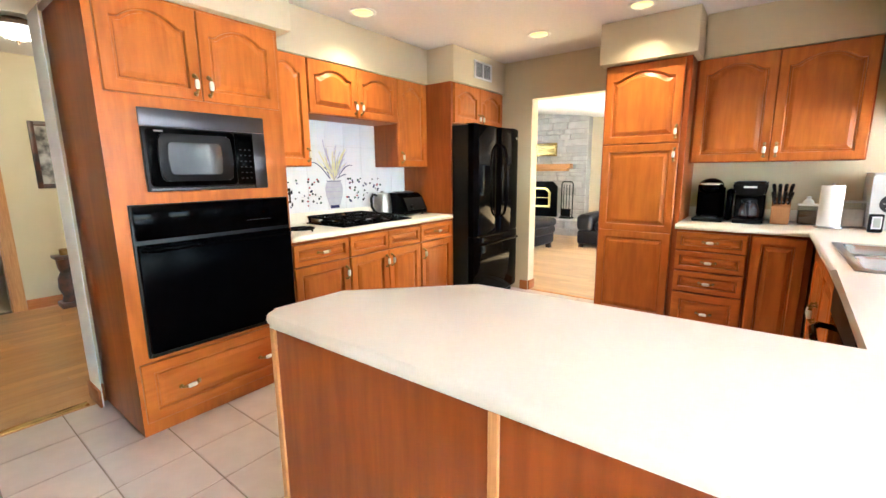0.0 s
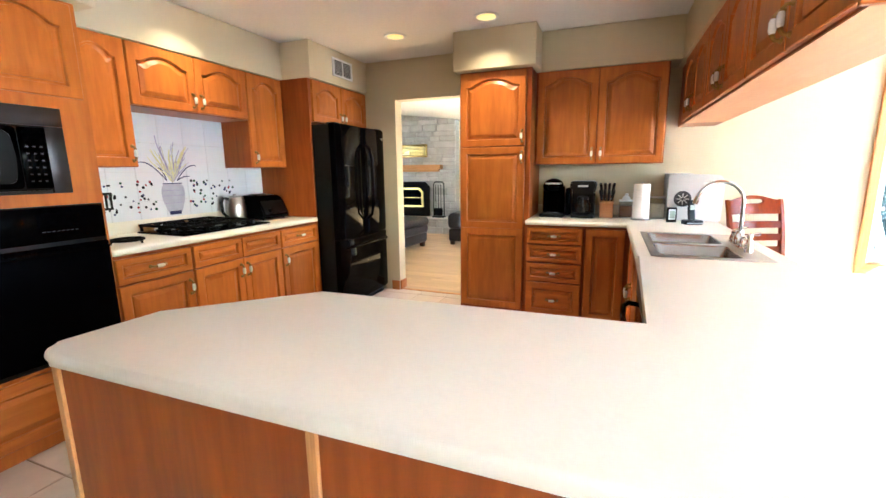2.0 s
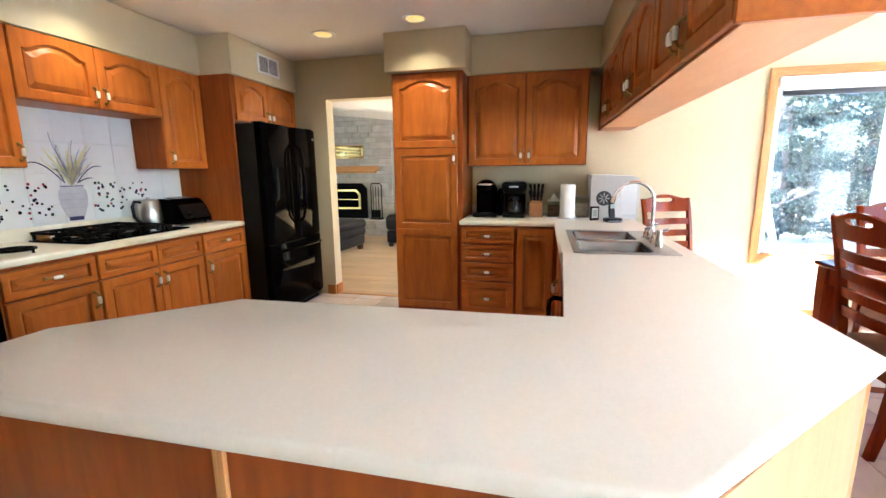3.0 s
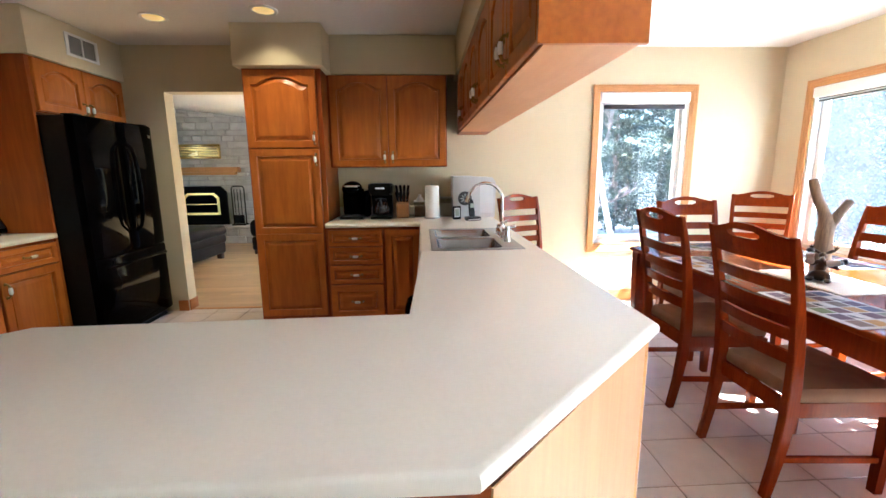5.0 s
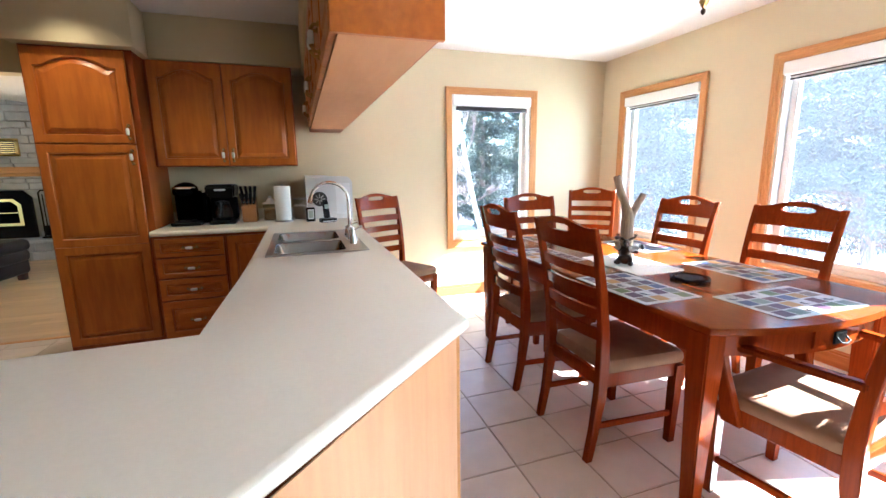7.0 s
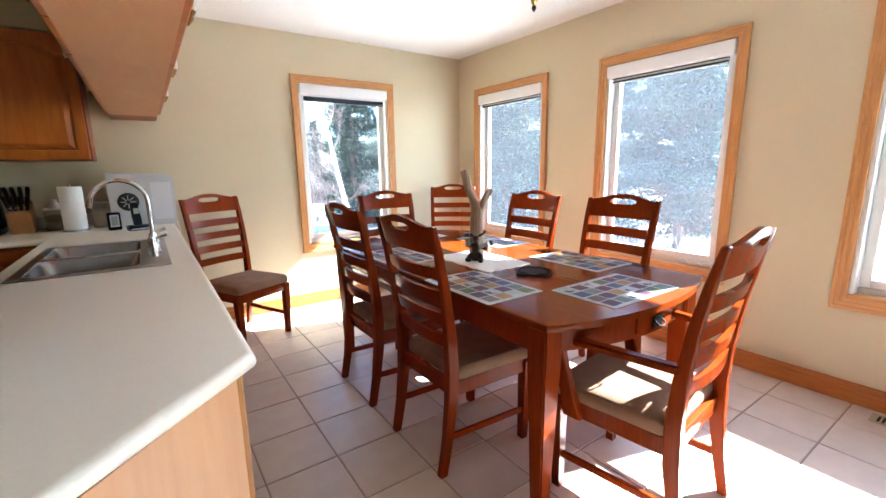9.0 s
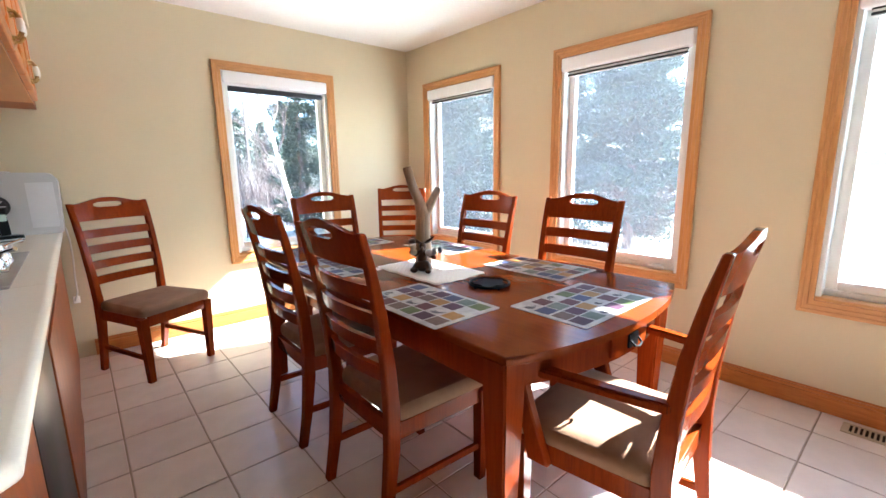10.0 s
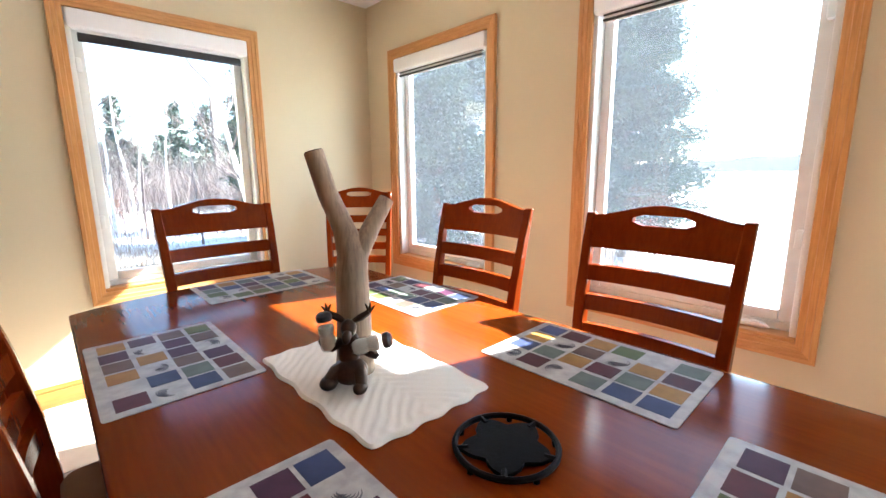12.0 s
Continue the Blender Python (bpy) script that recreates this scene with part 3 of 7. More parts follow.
# ---------------------------------------------------------------- cabinets
def door_mesh(w, h, arch, material, thick=0.021, rim=0.004):
    """A raised-panel door: x across, z up, front towards -y; arch: how far the top rail dips at its shoulders."""
    n = 18
    def contour(inset, dip, y):
        pts = [(inset, inset), (w - inset, inset)]
        for k in range(n + 1):
            u = 1 - k / n
            v = min(max((u - 0.10) / 0.80, 0), 1)
            rise = math.sin(math.pi * v) ** 0.8 if 0 < v < 1 else 0
            pts.append((inset + u * (w - 2 * inset), h - inset - dip * (1 - rise)))
        return [bm.verts.new((x, y, z)) for x, z in pts]
    bm = B()
    rail = min(0.056, 0.24 * min(w, h))
    steps = [(0.0, 0, 0.0), (0.0, 0, -thick + rim), (rim, 0, -thick), (rail - 0.004, arch, -thick), (rail, arch, -thick + 0.004), (rail + 0.002, arch, -thick + 0.018), (rail + 0.013, arch, -thick + 0.0185),
             (rail + 0.015, arch, -thick + 0.012), (rail + min(0.040, 0.22 * min(w, h)), arch, -thick + 0.002)]
    loops = [contour(*s) for s in steps]
    for a, b in zip(loops, loops[1:]):
        for k in range(len(a)):
            bm.faces.new((a[k], a[(k + 1) % len(a)], b[(k + 1) % len(a)], b[k]))
    bm.faces.new(loops[-1])
    bm.faces.new(loops[0][::-1])
    bmesh.ops.recalc_face_normals(bm, faces=bm.faces)
    for f in bm.faces:
        f.smooth = False
    return mesh("door", bm, material, smooth=False)


def handle_mesh():
    """A bail pull along z: brass feet and ends with a white porcelain grip."""
    bm = B()
    for z in (-0.044, 0.044):
        lathe_at = Matrix.Translation((0, 0, z)) @ pose(0, 0, 0, 90)
        bmesh.ops.create_cone(bm, cap_ends=True, segments=10, radius1=0.012, radius2=0.007, depth=0.008, matrix=lathe_at @ Matrix.Translation((0, 0, 0.004)))
    tube(bm, [(0, 0, -0.044), (0, -0.018, -0.042), (0, -0.026, -0.030), (0, -0.028, -0.022)], [0.006, 0.006, 0.007, 0.0085], 8)
    tube(bm, [(0, 0, 0.044), (0, -0.018, 0.042), (0, -0.026, 0.030), (0, -0.028, 0.022)], [0.006, 0.006, 0.007, 0.0085], 8)
    first = len(bm.faces)
    tube(bm, [(0, -0.028, -0.022), (0, -0.029, -0.012), (0, -0.029, 0.012), (0, -0.028, 0.022)], [0.0085, 0.0115, 0.0115, 0.0085], 10)
    bm.faces.ensure_lookup_table()
    for f in bm.faces[first:]:
        f.material_index = 1
    bmesh.ops.recalc_face_normals(bm, faces=bm.faces)
    return mesh("handle", bm, BRASS, PORCELAIN)


HANDLE = handle_mesh()


def cabinet(name, label, at, w, h, d, fronts, body=SIDE, z0=0.0, toe=0.0, group="kitchen cabinets", category="cabinet"):
    """A cabinet in local axes: x across the front, y back into the wall, z up. fronts: (kind, x0, z0, x1, z1, arch, handle x, handle z)."""
    ob = thing(name, label, category, at, group)
    bm = B()
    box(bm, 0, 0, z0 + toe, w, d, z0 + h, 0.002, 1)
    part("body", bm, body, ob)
    if toe:
        bm = B(); box(bm, 0.0, 0.06, z0, w, d, z0 + toe - 0.001)
        part("toe_kick", bm, SIDE, ob, "recessed toe kick", smooth=False)
    for kind, x0, za, x1, zb, arch, hx, hz in fronts:
        flat = kind == "drawer"
        me = door_mesh(x1 - x0, zb - za, arch, OAKH if flat else OAK)
        front = part("drawer" if flat else "door", me, None, ob, "", pose(x0, -0.001, za))
        if hx is not None:
            part("handle", HANDLE, None, front, "brass pull with a white porcelain grip", pose(hx - x0, -0.021, hz - za, 0, 90 if flat else 0, 0))
    return ob


def west(y, x=-2.87, z=0.0):
    return pose(x, y, z, 0, 0, 90)


# tall oven cabinet
oven_cab = cabinet("oven_cabinet", "tall honey oak cabinet holding a wall oven and microwave", west(-0.02, -2.84), 0.912, 2.14, 0.635, [
    ("door", 0.035, 1.69, 0.452, 2.125, 0.055, 0.42, 1.765), ("door", 0.458, 1.69, 0.885, 2.125, 0.055, 0.49, 1.765),
    ("drawer", 0.018, 0.075, 0.885, 0.385, 0, None, None)])
bm = B(); box(bm, 0.001, -0.0022, 0.002, 0.911, -0.0002, 2.138)
part("face_frame", bm, OAK, oven_cab, "honey oak face frame", smooth=False)
drawer = [c for c in oven_cab.children if c.name.startswith("drawer")][0]
for hx in (0.21, 0.65):
    part("handle", HANDLE, None, drawer, "brass pull with a white porcelain grip", pose(hx, -0.021, 0.138, 0, 90, 0))

# cooktop run: base and wall cabinets
cabinet("base_cabinet", "honey oak base cabinet with a drawer over a door", west(0.897), 0.475, 0.875, 0.605, [
    ("drawer", 0.012, 0.71, 0.465, 0.855, 0, 0.24, 0.785), ("door", 0.012, 0.11, 0.465, 0.70, 0, 0.435, 0.60)], toe=0.09)
cabinet("base_cabinet", "honey oak base cabinet under the cooktop with paired doors", west(1.374), 0.80, 0.875, 0.605, [
    ("drawer", 0.008, 0.71, 0.397, 0.855, 0, None, None), ("drawer", 0.403, 0.71, 0.792, 0.855, 0, None, None),
    ("door", 0.008, 0.11, 0.397, 0.70, 0, 0.37, 0.615), ("door", 0.403, 0.11, 0.792, 0.70, 0, 0.43, 0.615)], toe=0.09)
cabinet("base_cabinet", "honey oak base cabinet beside the fridge", west(2.176), 0.472, 0.875, 0.605, [
    ("drawer", 0.008, 0.71, 0.46, 0.855, 0, 0.235, 0.785), ("door", 0.008, 0.11, 0.46, 0.70, 0, 0.035, 0.60)], toe=0.09)
cabinet("wall_cabinet", "honey oak wall cabinet with an arched panel door", west(0.967, -3.17), 0.345, 0.765, 0.305, [("door", 0.005, 1.37, 0.338, 2.128, 0.06, 0.312, 1.45)], z0=1.366)
cabinet("wall_cabinet", "short honey oak wall cabinet above the cooktop", west(1.314, -3.17), 0.93, 0.385, 0.305, [
    ("door", 0.004, 1.752, 0.462, 2.128, 0.05, 0.432, 1.83), ("door", 0.468, 1.752, 0.926, 2.128, 0.05, 0.498, 1.83)], z0=1.746)
cabinet("wall_cabinet", "narrow honey oak wall cabinet beside the fridge panel", west(2.246, -3.17), 0.402, 0.765, 0.305, [("door", 0.006, 1.37, 0.396, 2.128, 0.06, 0.036, 1.45)], z0=1.366)
fridge_cab = cabinet("fridge_cabinet", "short honey oak cabinet above the fridge with paired doors", west(2.674), 0.92, 0.375, 0.605, [
    ("door", 0.02, 1.772, 0.452, 2.125, 0.05, 0.425, 1.83), ("door", 0.458, 1.772, 0.905, 2.125, 0.05, 0.488, 1.83)], z0=1.762)
bm = B(); box(bm, -0.024, -0.008, 0, -0.002, 0.605, 2.135, 0.002, 1)
part("side_panel", bm, SIDE, fridge_cab, "full-height oak side panel")

# pantry and north run
cabinet("pantry_cabinet", "tall honey oak pantry cabinet with raised-panel doors", pose(-1.60, 3.08, 0), 0.615, 2.137, 0.515, [
    ("door", 0.012, 1.525, 0.572, 2.125, 0.06, 0.545, 1.60), ("door", 0.012, 0.8205, 0.572, 1.515, 0, 0.545, 1.43), ("door", 0.012, 0.10, 0.572, 0.8195, 0, None, None)], toe=0.0)
cabinet("wall_cabinet", "wide honey oak wall cabinet with paired arched doors", pose(-0.983, 3.29, 0), 1.015, 0.765, 0.305, [
    ("door", 0.02, 1.372, 0.503, 2.128, 0.06, 0.472, 1.45), ("door", 0.51, 1.372, 1.005, 2.128, 0.06, 0.541, 1.45)], z0=1.366)
cabinet("drawer_cabinet", "honey oak base cabinet with four drawers", pose(-0.983, 2.97, 0), 0.462, 0.875, 0.62, [
    ("drawer", 0.012, 0.725, 0.452, 0.858, 0, 0.232, 0.79), ("drawer", 0.012, 0.57, 0.452, 0.715, 0, 0.232, 0.64),
    ("drawer", 0.012, 0.405, 0.452, 0.56, 0, 0.232, 0.482), ("drawer", 0.012, 0.11, 0.452, 0.395, 0, 0.232, 0.25)], toe=0.09)
cabinet("corner_cabinet", "honey oak corner base cabinet with a plain panel door", pose(-0.519, 2.97, 0), 0.335, 0.875, 0.62, [("door", 0.012, 0.11, 0.30, 0.858, 0, None, None)], toe=0.09)

# sink run, fronts towards the kitchen
def east_run(y, x=-0.178):
    return pose(x, y, 0, 0, 0, -90)


cabinet("sink_cabinet", "honey oak sink base cabinet with paired doors", east_run(2.60), 0.98, 0.735, 0.59, [
    ("door", 0.03, 0.11, 0.492, 0.858, 0, 0.465, 0.60), ("door", 0.498, 0.11, 0.965, 0.858, 0, 0.525, 0.60)], toe=0.09)
dw = thing("dishwasher", "black built-in dishwasher with a bar handle", "dishwasher", east_run(1.61))
bm = B(); box(bm, 0, 0.0, 0.09, 0.60, 0.585, 0.872, 0.003); part("body", bm, BLACKSATIN, dw)
bm = B(); box(bm, 0.004, -0.022, 0.12, 0.596, -0.001, 0.74, 0.006); part("door", bm, BLACK, dw)
bm = B(); box(bm, 0.004, -0.026, 0.745, 0.596, -0.001, 0.868, 0.008); part("control_panel", bm, BLACKSATIN, dw)
bm = B(); tube(bm, [(0.06, -0.02, 0.70), (0.08, -0.06, 0.71), (0.16, -0.085, 0.715), (0.30, -0.09, 0.715), (0.44, -0.085, 0.715), (0.52, -0.06, 0.71), (0.54, -0.02, 0.70)], 0.012, 10)
part("handle", bm, BLACK, dw)
bm = B(); box(bm, 0.02, 0.05, 0.0, 0.58, 0.5, 0.088); part("toe_kick", bm, BLACKSATIN, dw)

# peninsula body under the counter
pen = thing("peninsula_base", "oak-panelled peninsula base with a pale angled end", "cabinet", pose(0, 0, 0), "kitchen cabinets")
bm = B(); slab(bm, [(-1.57, 0.03), (-0.105, 0.03), (0.385, 0.535), (0.385, 0.605), (-1.28, 0.605), (-1.57, 0.31)], 0.0, 0.874)
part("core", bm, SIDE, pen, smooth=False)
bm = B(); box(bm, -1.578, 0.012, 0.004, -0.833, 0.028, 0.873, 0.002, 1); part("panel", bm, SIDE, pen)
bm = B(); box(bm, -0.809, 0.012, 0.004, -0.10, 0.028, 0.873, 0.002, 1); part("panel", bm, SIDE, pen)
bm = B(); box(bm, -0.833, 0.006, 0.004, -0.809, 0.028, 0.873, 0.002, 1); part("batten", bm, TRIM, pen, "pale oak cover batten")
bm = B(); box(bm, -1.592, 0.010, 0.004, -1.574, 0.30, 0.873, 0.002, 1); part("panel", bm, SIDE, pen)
bm = B(); box(bm, -1.596, 0.004, 0.004, -1.572, 0.026, 0.873, 0.002, 1); part("batten", bm, TRIM, pen, "pale oak cover batten")
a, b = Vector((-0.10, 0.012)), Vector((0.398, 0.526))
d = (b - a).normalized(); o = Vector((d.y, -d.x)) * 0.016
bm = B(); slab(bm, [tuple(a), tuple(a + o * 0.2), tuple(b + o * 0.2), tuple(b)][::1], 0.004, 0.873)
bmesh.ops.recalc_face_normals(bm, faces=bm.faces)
part("end_panel", bm, PALEV, pen, "oak end panel with sunlit paleness partly in its colour", smooth=False)
bm = B(); box(bm, 0.386, 0.528, 0.004, 0.412, 0.556, 0.873, 0.003); part("batten", bm, TRIM, pen, "pale oak corner batten")
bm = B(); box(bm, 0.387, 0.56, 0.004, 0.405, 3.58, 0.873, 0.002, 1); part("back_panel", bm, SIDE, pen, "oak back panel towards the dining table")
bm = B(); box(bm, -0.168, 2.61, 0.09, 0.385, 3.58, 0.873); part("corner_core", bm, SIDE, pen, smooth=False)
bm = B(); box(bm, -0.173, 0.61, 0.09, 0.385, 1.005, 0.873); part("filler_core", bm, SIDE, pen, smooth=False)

# hanging cabinets above the sink run: doors on both sides
HY0, HY1, HZ0 = 0.715, 3.275, 1.668
for k in range(3):
    y1 = HY1 - k * (HY1 - HY0) / 3
    w = (HY1 - HY0) / 3
    fronts = [("door", 0.006, HZ0 + 0.006, w / 2 - 0.003, 2.128, 0.05, w / 2 - 0.035, HZ0 + 0.09), ("door", w / 2 + 0.003, HZ0 + 0.006, w - 0.006, 2.128, 0.05, w / 2 + 0.035, HZ0 + 0.09)]
    hang = cabinet("hanging_cabinet", "honey oak hanging cabinet with doors on both sides", pose(0.151, y1, 0, 0, 0, -90), w - 0.001, 2.132 - HZ0, 0.268, fronts, z0=HZ0)
    for i in range(2):
        me = door_mesh(w / 2 - 0.009, 2.128 - HZ0 - 0.006, 0.05, OAK)
        x0 = w - 0.006 if i == 0 else w / 2 - 0.003
        dr = part("door", me, None, hang, "", pose(x0, 0.269, HZ0 + 0.006, 0, 0, 180))
        part("handle", HANDLE, None, dr, "brass pull with a white porcelain grip", pose((w / 2 - 0.035) if i == 0 else 0.03, -0.019, 0.085))
    bm = B(); box(bm, 0.0, 0.0, HZ0 - 0.006, w - 0.001, 0.268, HZ0 - 0.001)
    part("underside", bm, PALE, hang, "pale underside panel", smooth=False)
    if k == 2:
        bm = B(); box(bm, w, -0.022, HZ0 - 0.006, w + 0.018, 0.289, 2.132, 0.002, 1)
        part("end_panel", bm, OAKH, hang, "honey oak end panel")
    if k == 0:
        bm = B(); box(bm, -(3.598 - HY1), 0.0, HZ0 - 0.006, -0.001, 0.268, 2.132)
        part("filler_panel", bm, SIDE, hang, "oak filler at the wall", smooth=False)

# ---------------------------------------------------------------- counters
def rounded(pts, r, n=5):
    """An outline with rounded corners."""
    out = []
    for k, p in enumerate(pts):
        p, a, b = Vector(p), Vector(pts[k - 1]), Vector(pts[(k + 1) % len(pts)])
        u, v = (a - p).normalized(), (b - p).normalized()
        for i in range(n + 1):
            t = i / n
            out.append(tuple((1 - t) ** 2 * (p + u * r) + 2 * t * (1 - t) * p + t * t * (p + v * r)))
    return out


SINK = (-0.15, 1.64, 0.345, 2.47)
top = thing("countertop", "cream laminate countertop with rolled edges, U-shaped round the kitchen", "countertop")
bm = B()
nose = rounded([(-1.605, -0.014), (-0.118, -0.014), (-1.605, 0.290)], 0.045, 4)[:5]
slab(bm, nose + [(-0.118, -0.014), (0.442, 0.535), (0.442, SINK[1] + 0.02), (-0.2175, SINK[1] + 0.02), (-0.2175, 0.640), (-1.262, 0.640), (-1.605, 0.290)], 0.877, 0.915, 0.0175, 5)
part("peninsula_top", bm, COUNTER, top)
for x0, y0, x1, y1 in ((-0.199, SINK[3] - 0.02, 0.4235, 2.945), (-0.199, SINK[1] + 0.02, SINK[0] + 0.02, SINK[3] - 0.02), (SINK[2] - 0.02, SINK[1] + 0.02, 0.4235, SINK[3] - 0.02)):
    bm = B(); box(bm, x0, y0, 0.878, x1, y1, 0.915)
    part("sink_run_top", bm, COUNTER, top, smooth=False)
bm = B(); tube(bm, [(-0.199, 1.60, 0.8965), (-0.199, 2.945, 0.8965)], 0.0185, 12); tube(bm, [(0.4235, 1.60, 0.8965), (0.4235, 3.595, 0.8965)], 0.0185, 12); tube(bm, [(-0.985, 2.945, 0.8965), (-0.199, 2.945, 0.8965)], 0.0185, 12)
part("edge", bm, COUNTER, top, "rolled laminate edge")
bm = B(); box(bm, -0.197, SINK[1] - 0.03, 0.8785, SINK[0] + 0.019, SINK[1] + 0.06, 0.9147); box(bm, SINK[2] - 0.019, SINK[1] - 0.03, 0.8785, 0.4215, SINK[1] + 0.06, 0.9147)
part("joint", bm, COUNTER, top, smooth=False)
bm = B(); box(bm, -0.985, 2.945, 0.878, 0.4235, 3.598, 0.915)
part("wall_run_top", bm, COUNTER, top, smooth=False)
bm = B(); box(bm, -0.985, 3.578, 0.916, 0.43, 3.598, 1.0, 0.004)
part("upstand", bm, COUNTER, top)
west_top = thing("countertop", "cream laminate countertop under the tile backsplash", "countertop")
bm = B(); box(bm, -3.477, 0.898, 0.877, -2.835, 2.648, 0.915, 0.012, 3)
part("top", bm, COUNTER, west_top)
bm = B(); box(bm, -3.477, 0.90, 0.916, -3.455, 2.648, 1.0, 0.004)
part("upstand", bm, COUNTER, west_top)

# ---------------------------------------------------------------- dining furniture
def side_chair(arms=False):
    """A ladder-back chair at its own origin on the floor; it faces -y (the seat's front), with the back at +y."""
    ch = thing("armchair" if arms else "dining_chair", "cherry ladder-back %s with a brown suede seat" % ("armchair" if arms else "dining chair"), "chair", None, "chairs round the dining table")
    hw = 0.235 if arms else 0.215
    # back posts: splayed feet, upright at the seat, leaning back above
    prof = [(0.245, 0.0), (0.215, 0.16), (0.195, 0.32), (0.19, 0.47), (0.20, 0.62), (0.225, 0.80), (0.258, 0.96), (0.285, 1.065)]
    for s in (-1, 1):
        bm = B()
        bar(bm, [(s * (hw - 0.018 + 0.02 * max(0, z - 0.45) / 0.6), y, z) for y, z in prof], [(0.034, 0.036), (0.036, 0.042), (0.038, 0.052), (0.038, 0.052), (0.036, 0.046), (0.034, 0.038), (0.032, 0.03), (0.03, 0.022)])
        bmesh.ops.bevel(bm, geom=list(bm.edges), offset=0.004, segments=1, affect="EDGES")
        part("back_post", bm, CHERRY, ch)
    def back_y(z):
        for (y0, z0), (y1, z1) in zip(prof, prof[1:]):
            if z0 <= z <= z1:
                return y0 + (y1 - y0) * (z - z0) / (z1 - z0)
        return prof[-1][0]
    def slat(z0, z1, crest=False, name="slat"):
        n, bm = 14, B()
        half = hw - 0.03 + 0.02 * max(0, z0 - 0.45) / 0.6
        cols = []
        for k in range(n + 1):
            u = 2 * k / n - 1
            bow = 0.022 * (1 - u * u)
            hi = z1 + (0.036 * (math.cos(math.pi * u * 0.5) ** 1.6) - 0.006 if crest else 0)
            open_to = 0.016 if 4 < k < 10 else 0.006
            middle = z0 + 0.42 * (z1 - z0) + 0.048
            rows = [z0, hi] if not crest else [z0, middle - open_to, middle + open_to, hi]
            cols.append([(half * u, back_y(min(z, 1.064)) + bow, z) for z in rows])
        front = [[bm.verts.new((x, y - 0.010, z)) for x, y, z in c] for c in cols]
        rear = [[bm.verts.new((x, y + 0.010, z)) for x, y, z in c] for c in cols]
        m = len(cols[0])
        gap = set(range(4, 10)) if crest else set()
        for k in range(n):
            for j in range(m - 1):
                if j == 1 and k in gap and crest:
                    continue
                bm.faces.new((front[k][j], front[k + 1][j], front[k + 1][j + 1], front[k][j + 1]))
                bm.faces.new((rear[k][j], rear[k][j + 1], rear[k + 1][j + 1], rear[k + 1][j]))
            bm.faces.new((front[k][0], rear[k][0], rear[k + 1][0], front[k + 1][0]))
            bm.faces.new((front[k][-1], front[k + 1][-1], rear[k + 1][-1], rear[k][-1]))
        for k in (0, n):
            for j in range(m - 1):
                bm.faces.new((front[k][j], front[k][j + 1], rear[k][j + 1], rear[k][j]))
        if crest:
            a, b = min(gap), max(gap) + 1
            for k in gap:
                for j in (1, 2):
                    bm.faces.new((front[k][j], front[k + 1][j], rear[k + 1][j], rear[k][j]))
            for k in (a, b):
                bm.faces.new((front[k][1], front[k][2], rear[k][2], rear[k][1]))
        bmesh.ops.recalc_face_normals(bm, faces=bm.faces)
        part(name, bm, CHERRY, ch)
    slat(0.955, 1.065, True, "crest_rail")
    for z in (0.85, 0.755, 0.66, 0.565):
        slat(z, z + 0.05)
    # front legs, rails, stretchers
    fw = hw + 0.015
    for s in (-1, 1):
        bm = B()
        bar(bm, [(s * (fw - 0.03), -0.225, 0.0), (s * (fw - 0.022), -0.228, 0.40)], [(0.034, 0.034), (0.048, 0.048)])
        part("front_leg", bm, CHERRY, ch)
    bm = B(); box(bm, -fw + 0.05, -0.247, 0.345, fw - 0.05, -0.222, 0.412, 0.004); part("seat_rail", bm, CHERRY, ch)
    bm = B(); box(bm, -hw + 0.04, 0.172, 0.345, hw - 0.04, 0.195, 0.412, 0.004); part("seat_rail", bm, CHERRY, ch)
    for s in (-1, 1):
        bm = B(); slab(bm, [(s * (fw - 0.012), -0.21), (s * (fw - 0.034), -0.21), (s * (hw - 0.034), 0.175), (s * (hw - 0.012), 0.175)][::s], 0.345, 0.412, 0.003, 1)
        bmesh.ops.recalc_face_normals(bm, faces=bm.faces)
        part("seat_rail", bm, CHERRY, ch)
        bm = B()
        ends = [[bm.verts.new((x + dx, y, z + dz)) for dx, dz in ((-0.009, -0.014), (0.009, -0.014), (0.009, 0.014), (-0.009, 0.014))] for x, y, z in ((s * (fw - 0.027), -0.222, 0.150), (s * (hw - 0.02), 0.212, 0.165))]
        for k in range(4):
            bm.faces.new((ends[0][k], ends[0][(k + 1) % 4], ends[1][(k + 1) % 4], ends[1][k]))
        bm.faces.new(ends[0][::-1]); bm.faces.new(ends[1])
        bmesh.ops.recalc_face_normals(bm, faces=bm.faces)
        bmesh.ops.bevel(bm, geom=list(bm.edges), offset=0.003, segments=1, affect="EDGES")
        part("stretcher", bm, CHERRY, ch)
    # padded seat
    bm = B()
    edge = rounded([(-fw + 0.002, -0.262), (fw - 0.002, -0.262), (hw - 0.008, 0.175), (-hw + 0.008, 0.175)], 0.035, 4)
    rings = []
    for k, (grow, z) in enumerate(((0.985, 0.413), (1.0, 0.43), (0.99, 0.452), (0.94, 0.466), (0.80, 0.474), (0.5, 0.478))):
        rings.append([bm.verts.new((x * grow, -0.04 + (y + 0.04) * grow, z)) for x, y in edge])
    for p, q in zip(rings, rings[1:]):
        for k in range(len(p)):
            bm.faces.new((p[k], p[(k + 1) % len(p)], q[(k + 1) % len(p)], q[k]))
    bm.faces.new(rings[-1]); bm.faces.new(rings[0][::-1])
    part("seat", bm, FABRIC, ch, "padded brown suede seat")
